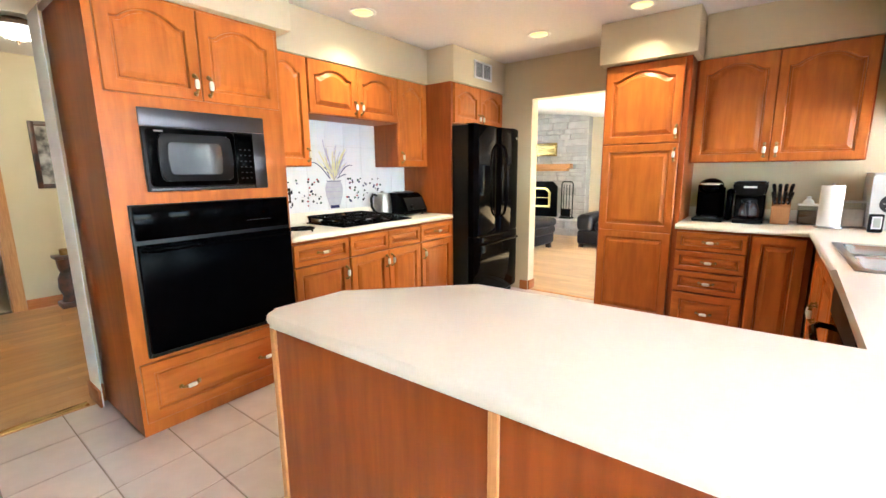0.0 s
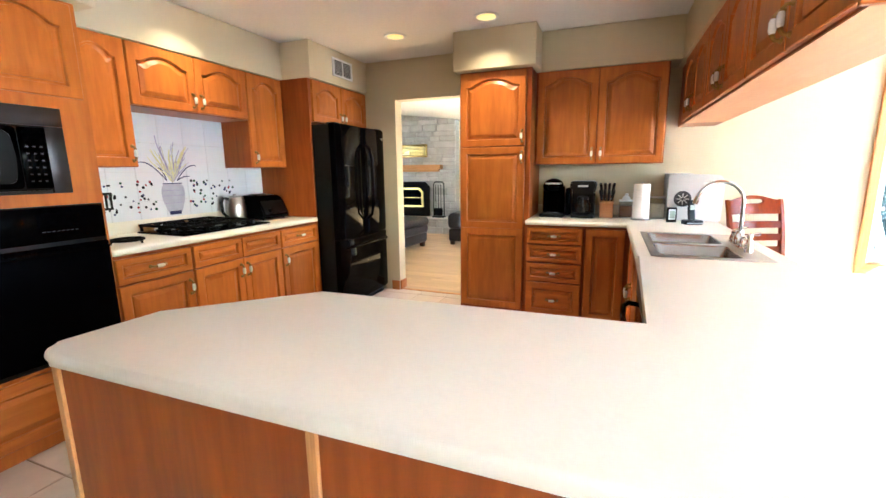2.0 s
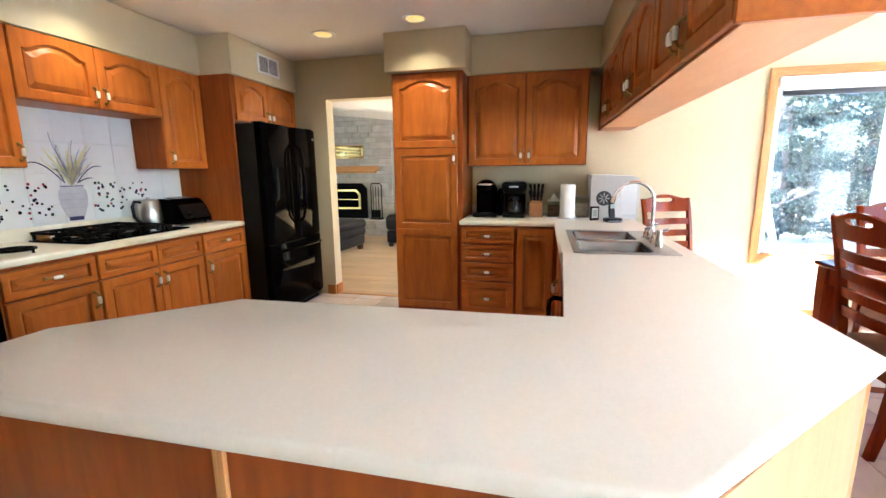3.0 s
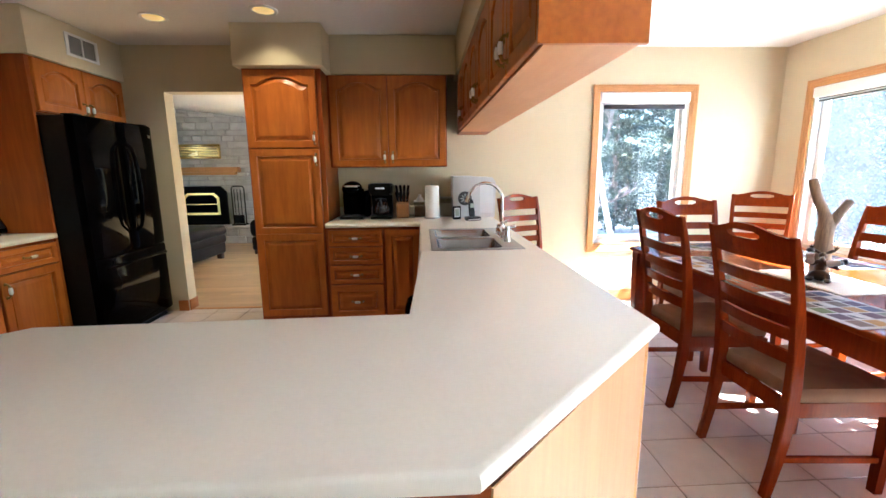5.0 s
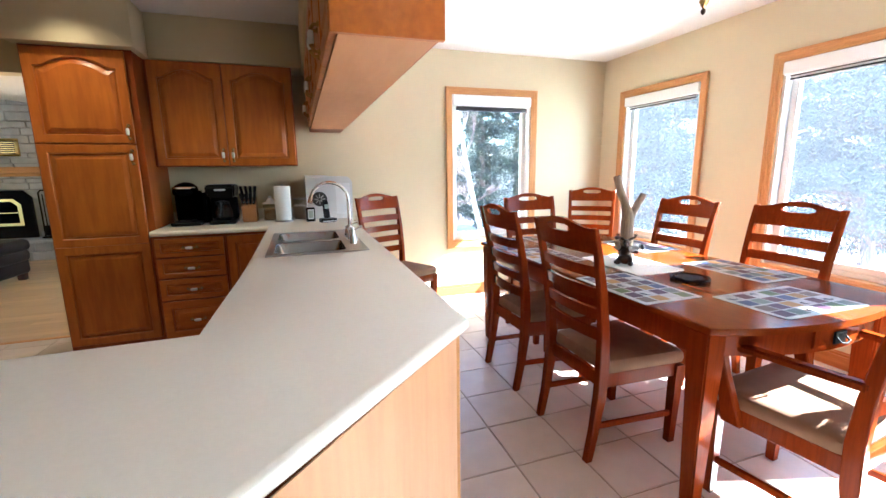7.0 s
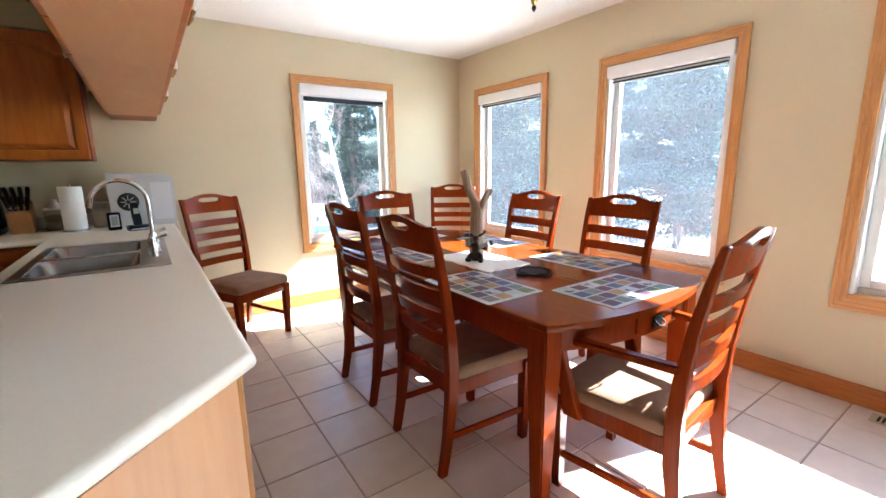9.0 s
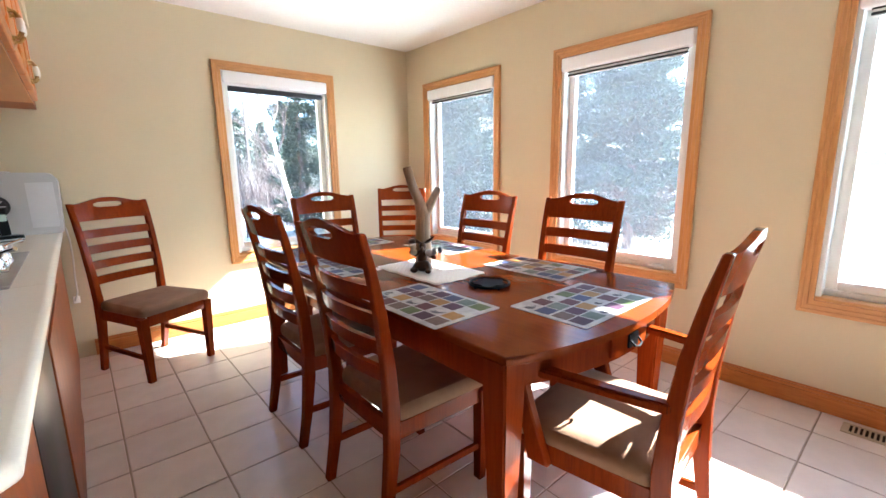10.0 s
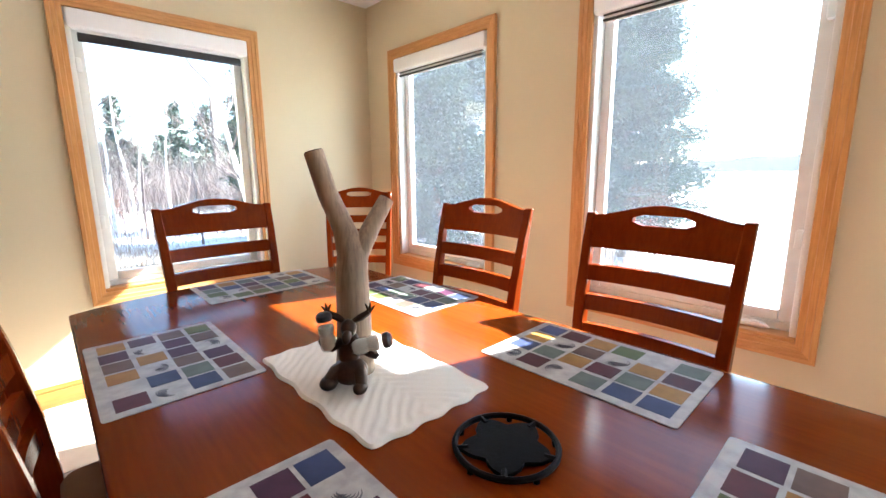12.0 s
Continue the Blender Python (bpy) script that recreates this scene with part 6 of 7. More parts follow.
hl = thing("hall_ceiling_light", "lit alabaster bowl ceiling light with a bronze finial", "ceiling light", pose(-4.95, 0.12, CEILING) @ Matrix.Diagonal((0.84, 0.84, 1.0, 1)))
bm = B(); lathe(bm, [(0.09, -0.001), (0.09, -0.02), (0.165, -0.030), (0.172, -0.048), (0.172, -0.062), (0.155, -0.062)], 32); part("canopy", bm, BRONZE, hl)
bm = B(); lathe(bm, [(0.152, -0.0625), (0.145, -0.09), (0.115, -0.122), (0.06, -0.143), (0.012, -0.148)], 32); part("bowl", bm, ALABASTER, hl, "glowing alabaster glass bowl")
bm = B(); lathe(bm, [(0.012, -0.1485), (0.018, -0.158), (0.010, -0.168), (0.003, -0.18)], 14); part("finial", bm, BRONZE, hl)

pd = thing("ceiling_pendant", "brass ceiling fixture hanging over the dining table", "ceiling light", pose(2.14, 1.39, CEILING))
bm = B(); lathe(bm, [(0.065, -0.001), (0.06, -0.02), (0.02, -0.035), (0.009, -0.04), (0.009, -0.20), (0.022, -0.215), (0.026, -0.24), (0.018, -0.262), (0.024, -0.272), (0.012, -0.30), (0.003, -0.312)], 20); part("stem", bm, GOLD, pd)
bm = B(); lathe(bm, [(0.010, -0.3125), (0.013, -0.325), (0.006, -0.338), (0.002, -0.342)], 14); part("finial", bm, BRONZE, pd)

fv = thing("floor_register", "tan metal floor register with dark slots by the wall", "vent", pose(3.195, -0.15, 0.0))
bm = B(); box(bm, -0.055, -0.15, 0.0, 0.055, 0.15, 0.004, 0.0015, 1); part("plate", bm, REGISTER, fv)
for k in range(14):
    bm = B(); box(bm, -0.034, -0.128 + 0.0185 * k, 0.0042, 0.034, -0.118 + 0.0185 * k, 0.0046); part("slot", bm, IRON, fv, smooth=False)

# hall: picture and dark carved post
pc = thing("framed_picture", "dark framed art print on the hall wall", "picture", pose(-6.198, 0.52, 1.52))
bm = B(); w2, h2 = 0.24, 0.325
box(bm, 0.0, -w2, -h2, 0.022, -w2 + 0.045, h2, 0.004); box(bm, 0.0, w2 - 0.045, -h2, 0.022, w2, h2, 0.004); box(bm, 0.0, -w2 + 0.045, -h2, 0.022, w2 - 0.045, -h2 + 0.045, 0.004); box(bm, 0.0, -w2 + 0.045, h2 - 0.045, 0.022, w2 - 0.045, h2, 0.004)
part("frame", bm, DARKWOOD, pc); bm = B(); box(bm, 0.0, -w2 + 0.04, -h2 + 0.04, 0.010, w2 - 0.04, h2 - 0.04); part("print", bm, ART, pc, smooth=False)
dp = thing("carved_stand", "dark carved wooden stand against the hall wall", "stand", pose(-6.02, 0.36, 0.0))
bm = B(); box(bm, -0.10, -0.10, 0.0, 0.10, 0.10, 0.06, 0.01); part("foot", bm, DARKWOOD, dp)
bm = B(); lathe(bm, [(0.08, 0.0605), (0.065, 0.12), (0.09, 0.20), (0.085, 0.30), (0.06, 0.36), (0.075, 0.42), (0.08, 0.50)], 14); part("post", bm, DARKWOOD, dp)
bm = B(); box(bm, -0.095, -0.095, 0.5005, 0.095, 0.095, 0.535, 0.008); part("top", bm, DARKWOOD, dp)
cdl = thing("candle_jar", "small amber candle jar on the carved stand", "candle", pose(-6.02, 0.36, 0.536))
bm = B(); lathe(bm, [(0.04, 0.0), (0.042, 0.06), (0.036, 0.06), (0.034, 0.01), (0.002, 0.01)], 16); part("jar", bm, BRASS, cdl)

# ---------------------------------------------------------------- living room
FY = 8.18
fp = thing("fireplace", "grey ledge-stone fireplace with a raised hearth", "fireplace", pose(0, 0, 0), kind="structure")
bm = B(); box(bm, -6.9, FY + 0.03, 0.0, -3.48, LY1 - 0.002, 2.86); part("core", bm, MORTAR, fp, smooth=False)
bm = B(); box(bm, -6.9, FY - 0.42, 0.0, -2.7, FY + 0.03, 0.27); part("hearth_core", bm, MORTAR, fp, smooth=False)
bm = B(); box(bm, -6.92, FY - 0.45, 0.271, -2.68, FY + 0.028, 0.325, 0.012); part("hearth_slab", bm, STONE, fp, "pale stone hearth slab")
bm = B(); box(bm, -6.0, FY - 0.16, 1.36, -3.78, FY + 0.029, 1.455, 0.008); box(bm, -5.95, FY - 0.12, 1.305, -3.84, FY + 0.028, 1.3595, 0.008); part("mantel", bm, TRIMH, fp, "golden oak mantel shelf")

sv = thing("fireplace_insert", "black fireplace insert with a brass-trimmed glass door", "fireplace insert", pose(-4.55, FY - 0.02, 0.327))
def octagon(hw, h0, h1, cut):
    return [(-hw, h0), (hw, h0), (hw, h1 - cut), (hw - cut, h1), (-hw + cut, h1), (-hw, h1 - cut)]
bm = B(); slab(bm, octagon(0.48, 0.0, 0.76, 0.11), 0.0, 0.06, 0.008, 2); part("surround", bm, IRON, sv, "black steel surround", pose(0, 0, 0, 90))
bm = B()
o, i2 = octagon(0.35, 0.20, 0.63, 0.09), octagon(0.30, 0.245, 0.59, 0.07)
lo = [[bm.verts.new((x, z, t)) for x, z in ring] for ring, t in ((o, 0.06), (o, 0.085), (i2, 0.085), (i2, 0.06))]
for p, q in zip(lo, lo[1:]):
    for k in range(6):
        bm.faces.new((p[k], p[(k + 1) % 6], q[(k + 1) % 6], q[k]))
bmesh.ops.recalc_face_normals(bm, faces=bm.faces)
part("door_trim", bm, GOLD, sv, "polished brass trim", pose(0, 0, 0, 90))
bm = B(); slab(bm, i2, 0.061, 0.066); part("door_glass", bm, DARKGLASS, sv, "dark glass", pose(0, 0, 0, 90), smooth=False)
bm = B(); tube(bm, [(-0.30, -0.078, 0.41), (0.30, -0.078, 0.41)], 0.010, 10); part("door_bar", bm, GOLD, sv)

vt = thing("brass_vent", "brass louvred vent set in the stone", "vent", pose(-4.6, FY - 0.012, 1.62))
bm = B(); box(bm, -0.48, -0.03, 0.0, 0.48, -0.005, 0.04, 0.004); box(bm, -0.48, -0.03, 0.235, 0.48, -0.005, 0.275, 0.004); box(bm, -0.48, -0.03, 0.04, -0.43, -0.005, 0.235, 0.004); box(bm, 0.43, -0.03, 0.04, 0.48, -0.005, 0.235, 0.004); part("frame", bm, GOLD, vt)
bm = B(); box(bm, -0.43, -0.008, 0.04, 0.43, -0.004, 0.235); part("backing", bm, IRON, vt, smooth=False)
for k in range(6):
    bm = B(); box(bm, -0.43, -0.024, 0.052 + 0.031 * k, 0.43, -0.012, 0.066 + 0.031 * k, 0.002, 1); part("slat", bm, GOLD, vt)

tl = thing("fireplace_tools", "black iron fireplace tool set on the hearth", "fireplace tools", pose(-3.80, FY - 0.18, 0.326))
bm = B(); box(bm, -0.13, -0.09, 0.0, 0.13, 0.09, 0.025, 0.006); part("base", bm, IRON, tl)
bm = B(); tube(bm, [(-0.12, 0, 0.02), (-0.12, 0, 0.72), (-0.09, 0, 0.76), (0.09, 0, 0.76), (0.12, 0, 0.72), (0.12, 0, 0.02)], 0.012, 8); part("frame", bm, IRON, tl)
for x in (-0.06, 0.0, 0.06):
    bm = B(); tube(bm, [(x, -0.03, 0.70), (x, -0.03, 0.2)], 0.008, 8); box(bm, x - 0.035, -0.05, 0.04, x + 0.035, -0.012, 0.2, 0.01); part("tool", bm, IRON, tl)

ot = thing("ottoman", "black leather ottoman with a pillowed top", "ottoman", pose(-3.83, 5.82, 0.0, 0, 0, -5) @ Matrix.Diagonal((1.12, 1.12, 1.18, 1)))
bm = B(); box(bm, -0.40, -0.47, 0.07, 0.40, 0.47, 0.24, 0.04, 3); part("base", bm, LEATHER, ot)
bm = B(); box(bm, -0.42, -0.49, 0.20, 0.42, 0.49, 0.34, 0.06, 4); part("middle_cushion", bm, LEATHER, ot)
bm = B(); box(bm, -0.43, -0.50, 0.315, 0.43, 0.50, 0.445, 0.06, 4); part("top_cushion", bm, LEATHER, ot)
for x in (-0.34, 0.34):
    for y in (-0.40, 0.40):
        bm = B(); box(bm, x - 0.035, y - 0.035, 0.0, x + 0.035, y + 0.035, 0.075, 0.006); part("foot", bm, DARKWOOD, ot)
so = thing("sofa", "black leather sofa with a rolled arm", "sofa", pose(-2.40, 6.95, 0.0))
bm = B(); box(bm, -0.62, -0.45, 0.07, 0.62, 0.45, 0.30, 0.04, 3); part("base", bm, LEATHER, so)
bm = B(); box(bm, -0.64, -0.48, 0.29, -0.36, 0.46, 0.58, 0.09, 4); part("arm", bm, LEATHER, so)
bm = B(); box(bm, -0.34, -0.46, 0.305, 0.62, 0.44, 0.46, 0.06, 4); part("seat", bm, LEATHER, so)
bm = B(); box(bm, 0.30, -0.48, 0.40, 0.64, 0.46, 0.92, 0.10, 4); part("back", bm, LEATHER, so)
for x in (-0.56, 0.56):
    for y in (-0.38, 0.38):
        bm = B(); box(bm, x - 0.035, y - 0.035, 0.0, x + 0.035, y + 0.035, 0.075, 0.006); part("foot", bm, DARKWOOD, so)

# ---------------------------------------------------------------- outdoors
GROUND = -0.9
bm = B()
rng = random.Random(11)
xs = [-1500, -400, -120, -40, -15, 0, 4, 8, 12, 16, 20, 26, 34, 50, 90, 200, 500, 1500]
ys = [-1500, -400, -120, -40, -15, -5, 0, 4, 8, 12, 16, 20, 26, 34, 50, 90, 200, 500, 1500]
verts = [[bm.verts.new((x, y, GROUND + (rng.uniform(-0.10, 0.10) if abs(x) < 60 and abs(y) < 60 else 0) + (0.25 if 10 < y < 40 and x < 14 else 0))) for y in ys] for x in xs]
for i in range(len(xs) - 1):
    for j in range(len(ys) - 1):
        bm.faces.new((verts[i][j], verts[i + 1][j], verts[i + 1][j + 1], verts[i][j + 1]))
single("ground", bm, SNOW, "snow-covered ground and frozen lake reaching the horizon", "ground", kind="structure")

# outer walls below the floor, down to the ground
bm = B(); box(bm, -8.6, S_Y - 0.13, GROUND - 0.3, 3.45, 3.73, -0.125); box(bm, LX0 - 0.1, 3.735, GROUND - 0.3, LX1 + 0.13, LY1 + 0.1, -0.125)
single("foundation", bm, MORTAR, "grey foundation under the house", "foundation", kind="structure", smooth=False)

# far wooded shore
bm = B(); rng = random.Random(5)
n, R = 160, 420
low, high = [], []
for k in range(n + 1):
    a = radians(-75 + 190 * k / n)
    h = 9 + 4 * math.sin(k * 0.21) + 3 * math.sin(k * 0.077 + 1) + rng.uniform(-1.2, 1.2)
    low.append(bm.verts.new((R * math.cos(a), R * math.sin(a), GROUND - 1)))
    high.append(bm.verts.new(((R + 30) * math.cos(a), (R + 30) * math.sin(a), GROUND + h)))
for k in range(n):
    bm.faces.new((low[k], low[k + 1], high[k + 1], high[k]))
single("backdrop", bm, FARSHORE, "low wooded hills on the far shore of the lake", "hills", kind="structure")


def quads(name, centers, us, vs, material, parent, label=""):
    """Many small leaf quads in one mesh."""
    c, u, v = (np.asarray(a, float) for a in (centers, us, vs))
    pts = np.stack([c - u - v, c + u - v * 0.6, c + u * 0.4 + v, c - u * 0.7 + v * 0.7], 1).reshape(-1, 3)
    me = bpy.data.meshes.new(name)
    me.from_pydata(pts.tolist(), [], np.arange(len(pts)).reshape(-1, 4).tolist())
    me.materials.append(material)
    return part(name, me, None, parent, label)


def conifer(x, y, height, radius, seed, branches=260, per=70, leaf=0.042, material=None, label="tall bushy evergreen tree in the snow"):
    r = np.random.RandomState(seed)
    tree = thing("evergreen_tree", label, "tree", pose(x, y, GROUND), "evergreen trees")
    bm = B()
    tube(bm, [(0, 0, -0.1), (0.03, 0.02, height * 0.4), (0.0, 0.03, height * 0.75), (0, 0, height * 0.98)], [0.02 * height, 0.014 * height, 0.007 * height, 0.002 * height], 8)
    cs, us, vs = [], [], []
    for k in range(branches):
        t = (k + r.rand()) / branches
        z = height * (0.06 + 0.94 * t)
        reach = radius * ((1 - t) ** 0.75) * (0.72 + 0.45 * r.rand()) * min(1, 0.55 + 3 * t) + 0.05
        a = r.rand() * 2 * math.pi
        d = np.array([math.cos(a), math.sin(a), 0])
        lift = r.uniform(-0.25, 0.30) * reach
        if k % 5 == 0 and per > 10:
            tube(bm, [(0, 0, z - 0.1), tuple(d * reach * 0.5 + np.array([0, 0, z + lift * 0.6])), tuple(d * reach * 0.9 + np.array([0, 0, z + lift * 0.5]))], [0.028, 0.016, 0.005], 5)
        s = r.rand(per) ** 0.6
        p = d[None] * (reach * s)[:, None]
        p[:, 2] = z + lift * np.sin(s * 2.2)
        p += r.normal(0, 1, (per, 3)) * np.array([0.11, 0.11, 0.08]) * (0.4 + s)[:, None] * min(1.6, radius / 1.6)
        cs.append(p)
        size = leaf * (0.6 + 0.8 * r.rand(per))[:, None]
        n1 = r.normal(0, 1, (per, 3)) + d * 1.2
        n1 /= np.linalg.norm(n1, axis=1)[:, None]
        n2 = np.cross(n1, r.normal(0, 1, (per, 3)))
        n2 /= np.linalg.norm(n2, axis=1)[:, None]
        us.append(n1 * size * 1.25)
        vs.append(n2 * size * 0.55)
    part("trunk", bm, TRUNK, tree)
    quads("crown", np.concatenate(cs), np.concatenate(us), np.concatenate(vs), material or NEEDLES, tree)
    return tree


conifer(11.9, 5.25, 7.4, 1.95, 1, 180, 850, 0.036)
conifer(8.6, 8.5, 5.4, 1.55, 2, 140, 560, 0.036)
conifer(11.2, 10.2, 7.2, 1.9, 3, 140, 300)
conifer(7.7, 12.6, 7.6, 2.0, 4, 140, 300)
conifer(5.95, 12.9, 6.4, 1.15, 5, 130, 240)
conifer(12.5, 8.0, 7.8, 1.8, 6, 140, 280)
conifer(9.8, 15.5, 8.5, 2.2, 7, 120, 240)
rng = random.Random(21)
for k in range(15):
    u = -0.10 + 0.50 * k / 14 + rng.uniform(-0.015, 0.015)
    d = rng.uniform(36, 52)
    conifer(1.2 + u * d, d, rng.uniform(4.2, 7.4), rng.uniform(1.3, 2.2), 30 + k, 90, 12, 0.2, FARNEEDLES, "distant evergreen tree at the edge of the clearing")


def bare_tree(x, y, height, seed, lean=(0, 0), material=None, label="", girth=0.05):
    r = random.Random(seed)
    tree = thing("bare_tree", label or "leafless birch tree with fine pale branches", "tree", pose(x, y, GROUND), "bare trees")
    trunk, limbs = B(), B()
    pts, p, d = [Vector((0, 0, -0.1))], Vector((0, 0, 0)), Vector((lean[0], lean[1], 1)).normalized()
    n = 9
    for k in range(n):
        p = p + d * height / n
        d = (d + Vector((r.uniform(-0.08, 0.08), r.uniform(-0.08, 0.08), 0.03))).normalized()
        pts.append(p.copy())
    tube(trunk, pts, [girth * (1 - 0.9 * k / n) + 0.004 for k in range(n + 1)], 8)

    def grow(q, way, length, rad, depth):
        out = [q.copy()]
        for _ in range(4):
            q = q + way * length / 4
            way = (way + Vector((r.uniform(-0.2, 0.2), r.uniform(-0.2, 0.2), r.uniform(-0.02, 0.16)))).normalized()
            out.append(q.copy())
        tube(limbs, out, [rad * (1 - 0.2 * k) for k in range(5)], 4, False)
        if depth:
            for _ in range(4):
                s = out[r.choice((1, 2, 3))]
                w = (way + Vector((r.uniform(-0.9, 0.9), r.uniform(-0.9, 0.9), r.uniform(-0.1, 0.6)))).normalized()
                grow(s.copy(), w, length * r.uniform(0.4, 0.65), rad * 0.55, depth - 1)
    for k in range(16):
        s = pts[2 + k % (n - 2)]
        a = r.uniform(0, 6.28)
        up = r.uniform(0.4, 1.1)
        grow(s.copy(), Vector((math.cos(a), math.sin(a), up)).normalized(), height * r.uniform(0.14, 0.30), girth * 0.32, 2)
    part("trunk", trunk, material or BIRCH, tree)
    part("branches", limbs, TWIG, tree, "fine brown twigs", smooth=False)
    return tree


bare_tree(5.1, 10.9, 6.0, 1, (-0.20, 0.0), label="leaning white birch trunk before the dark evergreens", girth=0.085)
for k, (x, y, h) in enumerate(((2.9, 17.5, 6.2), (3.7, 19.5, 6.8), (2.3, 21.0, 5.4), (5.2, 21.5, 6.0), (4.5, 24.0, 6.6), (1.9, 16.0, 5.2), (1.2, 19.0, 6.0), (3.3, 23.0, 6.4))):
    bare_tree(x, y, h, 50 + k, girth=0.06)
for k, (x, y, h) in enumerate(((4.4, 13.6, 3.6), (3.5, 16.0, 3.2), (6.4, 17.0, 4.6), (7.2, 20.0, 5.0), (8.6, 22.0, 5.4), (5.8, 14.8, 3.4), (9.8, 24.0, 5.6))):
    bare_tree(x, y, h, 80 + k, material=TWIG, label="leafless brown shrub with tangled twigs", girth=0.035)

# dry brush and grass poking through the snow
r = np.random.RandomState(9)
def brush(name, count, x0, x1, y0, y1, lo, hi, width, material, label):
    xs_, ys_ = r.uniform(x0, x1, count), r.uniform(y0, y1, count)
    keep = (np.sin(xs_ * 0.9) + np.sin(ys_ * 0.7 + xs_ * 0.3) + r.normal(0, 0.7, count)) > -0.3
    xs_, ys_ = xs_[keep], ys_[keep]
    n = len(xs_)
    h = r.uniform(lo, hi, n)
    a = r.uniform(0, 6.28, n)
    base = np.stack([xs_, ys_, np.full(n, GROUND + 0.1)], 1)
    tip = base + np.stack([np.cos(a) * h * 0.3, np.sin(a) * h * 0.3, h], 1)
    side = np.stack([np.cos(a + 1.57), np.sin(a + 1.57), np.zeros(n)], 1) * width
    pts = np.stack([base - side, base + side, tip], 1).reshape(-1, 3)
    me = bpy.data.meshes.new(name)
    me.from_pydata(pts.tolist(), [], np.arange(len(pts)).reshape(-1, 3).tolist())
    me.materials.append(material)
    tagged(new(name, me), label, "grass", kind="stuff")
brush("dry_brush", 9000, -3, 16, 14.5, 34, 0.4, 1.5, 0.012, TWIG, "tangled leafless brush at the edge of the clearing")
brush("scrub", 26000, -4, 24, 23, 38, 0.8, 3.6, 0.014, TWIG, "tall grey-brown scrub before the distant woods")
brush("dry_grass", 24000, -1, 8, 8.5, 16, 0.10, 0.36, 0.014, DRYGRASS, "frosted dry grass poking through the snow near the house")
brush("dry_grass", 7000, -2, 12, 9.0, 20, 0.12, 0.4, 0.010, DRYGRASS, "dry brown grass poking through the snow")
brush("dry_grass", 3000, 8, 14, 3.0, 9, 0.15, 0.6, 0.014, DRYGRASS, "rusty dry undergrowth beneath the evergreens")

po_ = thing("utility_pole", "weathered wooden utility pole carrying two wires", "utility pole", pose(10.4, 33.0, GROUND))
bm = B(); tube(bm, [(0, 0, 0), (0, 0, 7.2)], [0.13, 0.09], 10); part("pole", bm, TRUNK, po_)
for z in (5.0, 6.9):
    bm = B(); tube(bm, [(-60, 8, z + 0.6), (-30, 4, z - 0.3), (0, 0, z), (30, -4, z - 0.3), (60, -8, z + 0.6)], 0.02, 5); part("wire", bm, BIRCH, po_)
gb = thing("garden_bench", "dark garden bench out in the snow", "bench", pose(3.1, 23.0, GROUND + 0.15))
bm = B(); box(bm, -0.6, -0.2, 0.42, 0.6, 0.2, 0.47, 0.01); part("seat", bm, DARKWOOD, gb)
bm = B(); box(bm, -0.6, 0.18, 0.6, 0.6, 0.22, 0.95, 0.01); part("backrest", bm, DARKWOOD, gb)
for x in (-0.55, 0.55):
    bm = B(); box(bm, x - 0.04, -0.2, 0.0, x + 0.04, 0.22, 0.42, 0.01); part("leg", bm, DARKWOOD, gb)

# ---------------------------------------------------------------- pieces: backsplash and its painted mural
BX = -3.477
back = thing("backsplash", "white glazed tile backsplash with a painted vase of flowers", "backsplash", kind="structure")
bm = B(); box(bm, BX, 0.897, 0.917, BX + 0.004, 2.648, 1.745); part("grout", bm, GROUTPALE, back, smooth=False)
TW, TH = 0.2075, 0.2075
def piece_mesh(name, w, d, h, material, ch=0.003):
    """A flat piece, upward from z 0 to h, with chamfered rim, centred."""
    bm = B()
    lo = [bm.verts.new((sx * w / 2, sy * d / 2, 0)) for sx, sy in ((-1, -1), (1, -1), (1, 1), (-1, 1))]
    mid = [bm.verts.new((sx * w / 2, sy * d / 2, h - ch)) for sx, sy in ((-1, -1), (1, -1), (1, 1), (-1, 1))]
    hi = [bm.verts.new((sx * (w / 2 - ch), sy * (d / 2 - ch), h)) for sx, sy in ((-1, -1), (1, -1), (1, 1), (-1, 1))]
    for a, b in ((lo, mid), (mid, hi)):
        for k in range(4):
            bm.faces.new((a[k], a[(k + 1) % 4], b[(k + 1) % 4], b[k]))
    bm.faces.new(hi)
    return mesh(name, bm, material, smooth=False)
tile_me = piece_mesh("tile", TW - 0.002, TH - 0.002, 0.007, TILEWHITE, 0.0012)
for j in range(4):
    for i in range(9):
        y, z = 0.897 + (i + 0.5) * TW * 0.94, 0.84 + (j + 0.5) * TH + 0.078
        if z + TH / 2 > 1.75:
            continue
        part("tile", tile_me, None, back, "", pose(BX + 0.003, y, z, 0, 90, 0) @ Matrix.Diagonal((1, 0.94, 1, 1)))
def paint(name, outline, material, label="", lift=0.0105):
    bm = B(); slab(bm, outline, 0.0, 0.0006)
    bmesh.ops.recalc_face_normals(bm, faces=bm.faces)
    return part(name, bm, material, back, label, Matrix(((0, 0, 1, BX + lift), (1, 0, 0, 0), (0, 1, 0, 0), (0, 0, 0, 1))), smooth=False)
VY = 1.745
half = [(0.045, 1.012), (0.062, 1.05), (0.088, 1.12), (0.094, 1.18), (0.088, 1.22), (0.07, 1.243), (0.078, 1.252)]
paint("painted_vase", [(VY + w, z) for w, z in half] + [(VY - w, z) for w, z in half[::-1]], FAINT, "grey-blue painted vase")
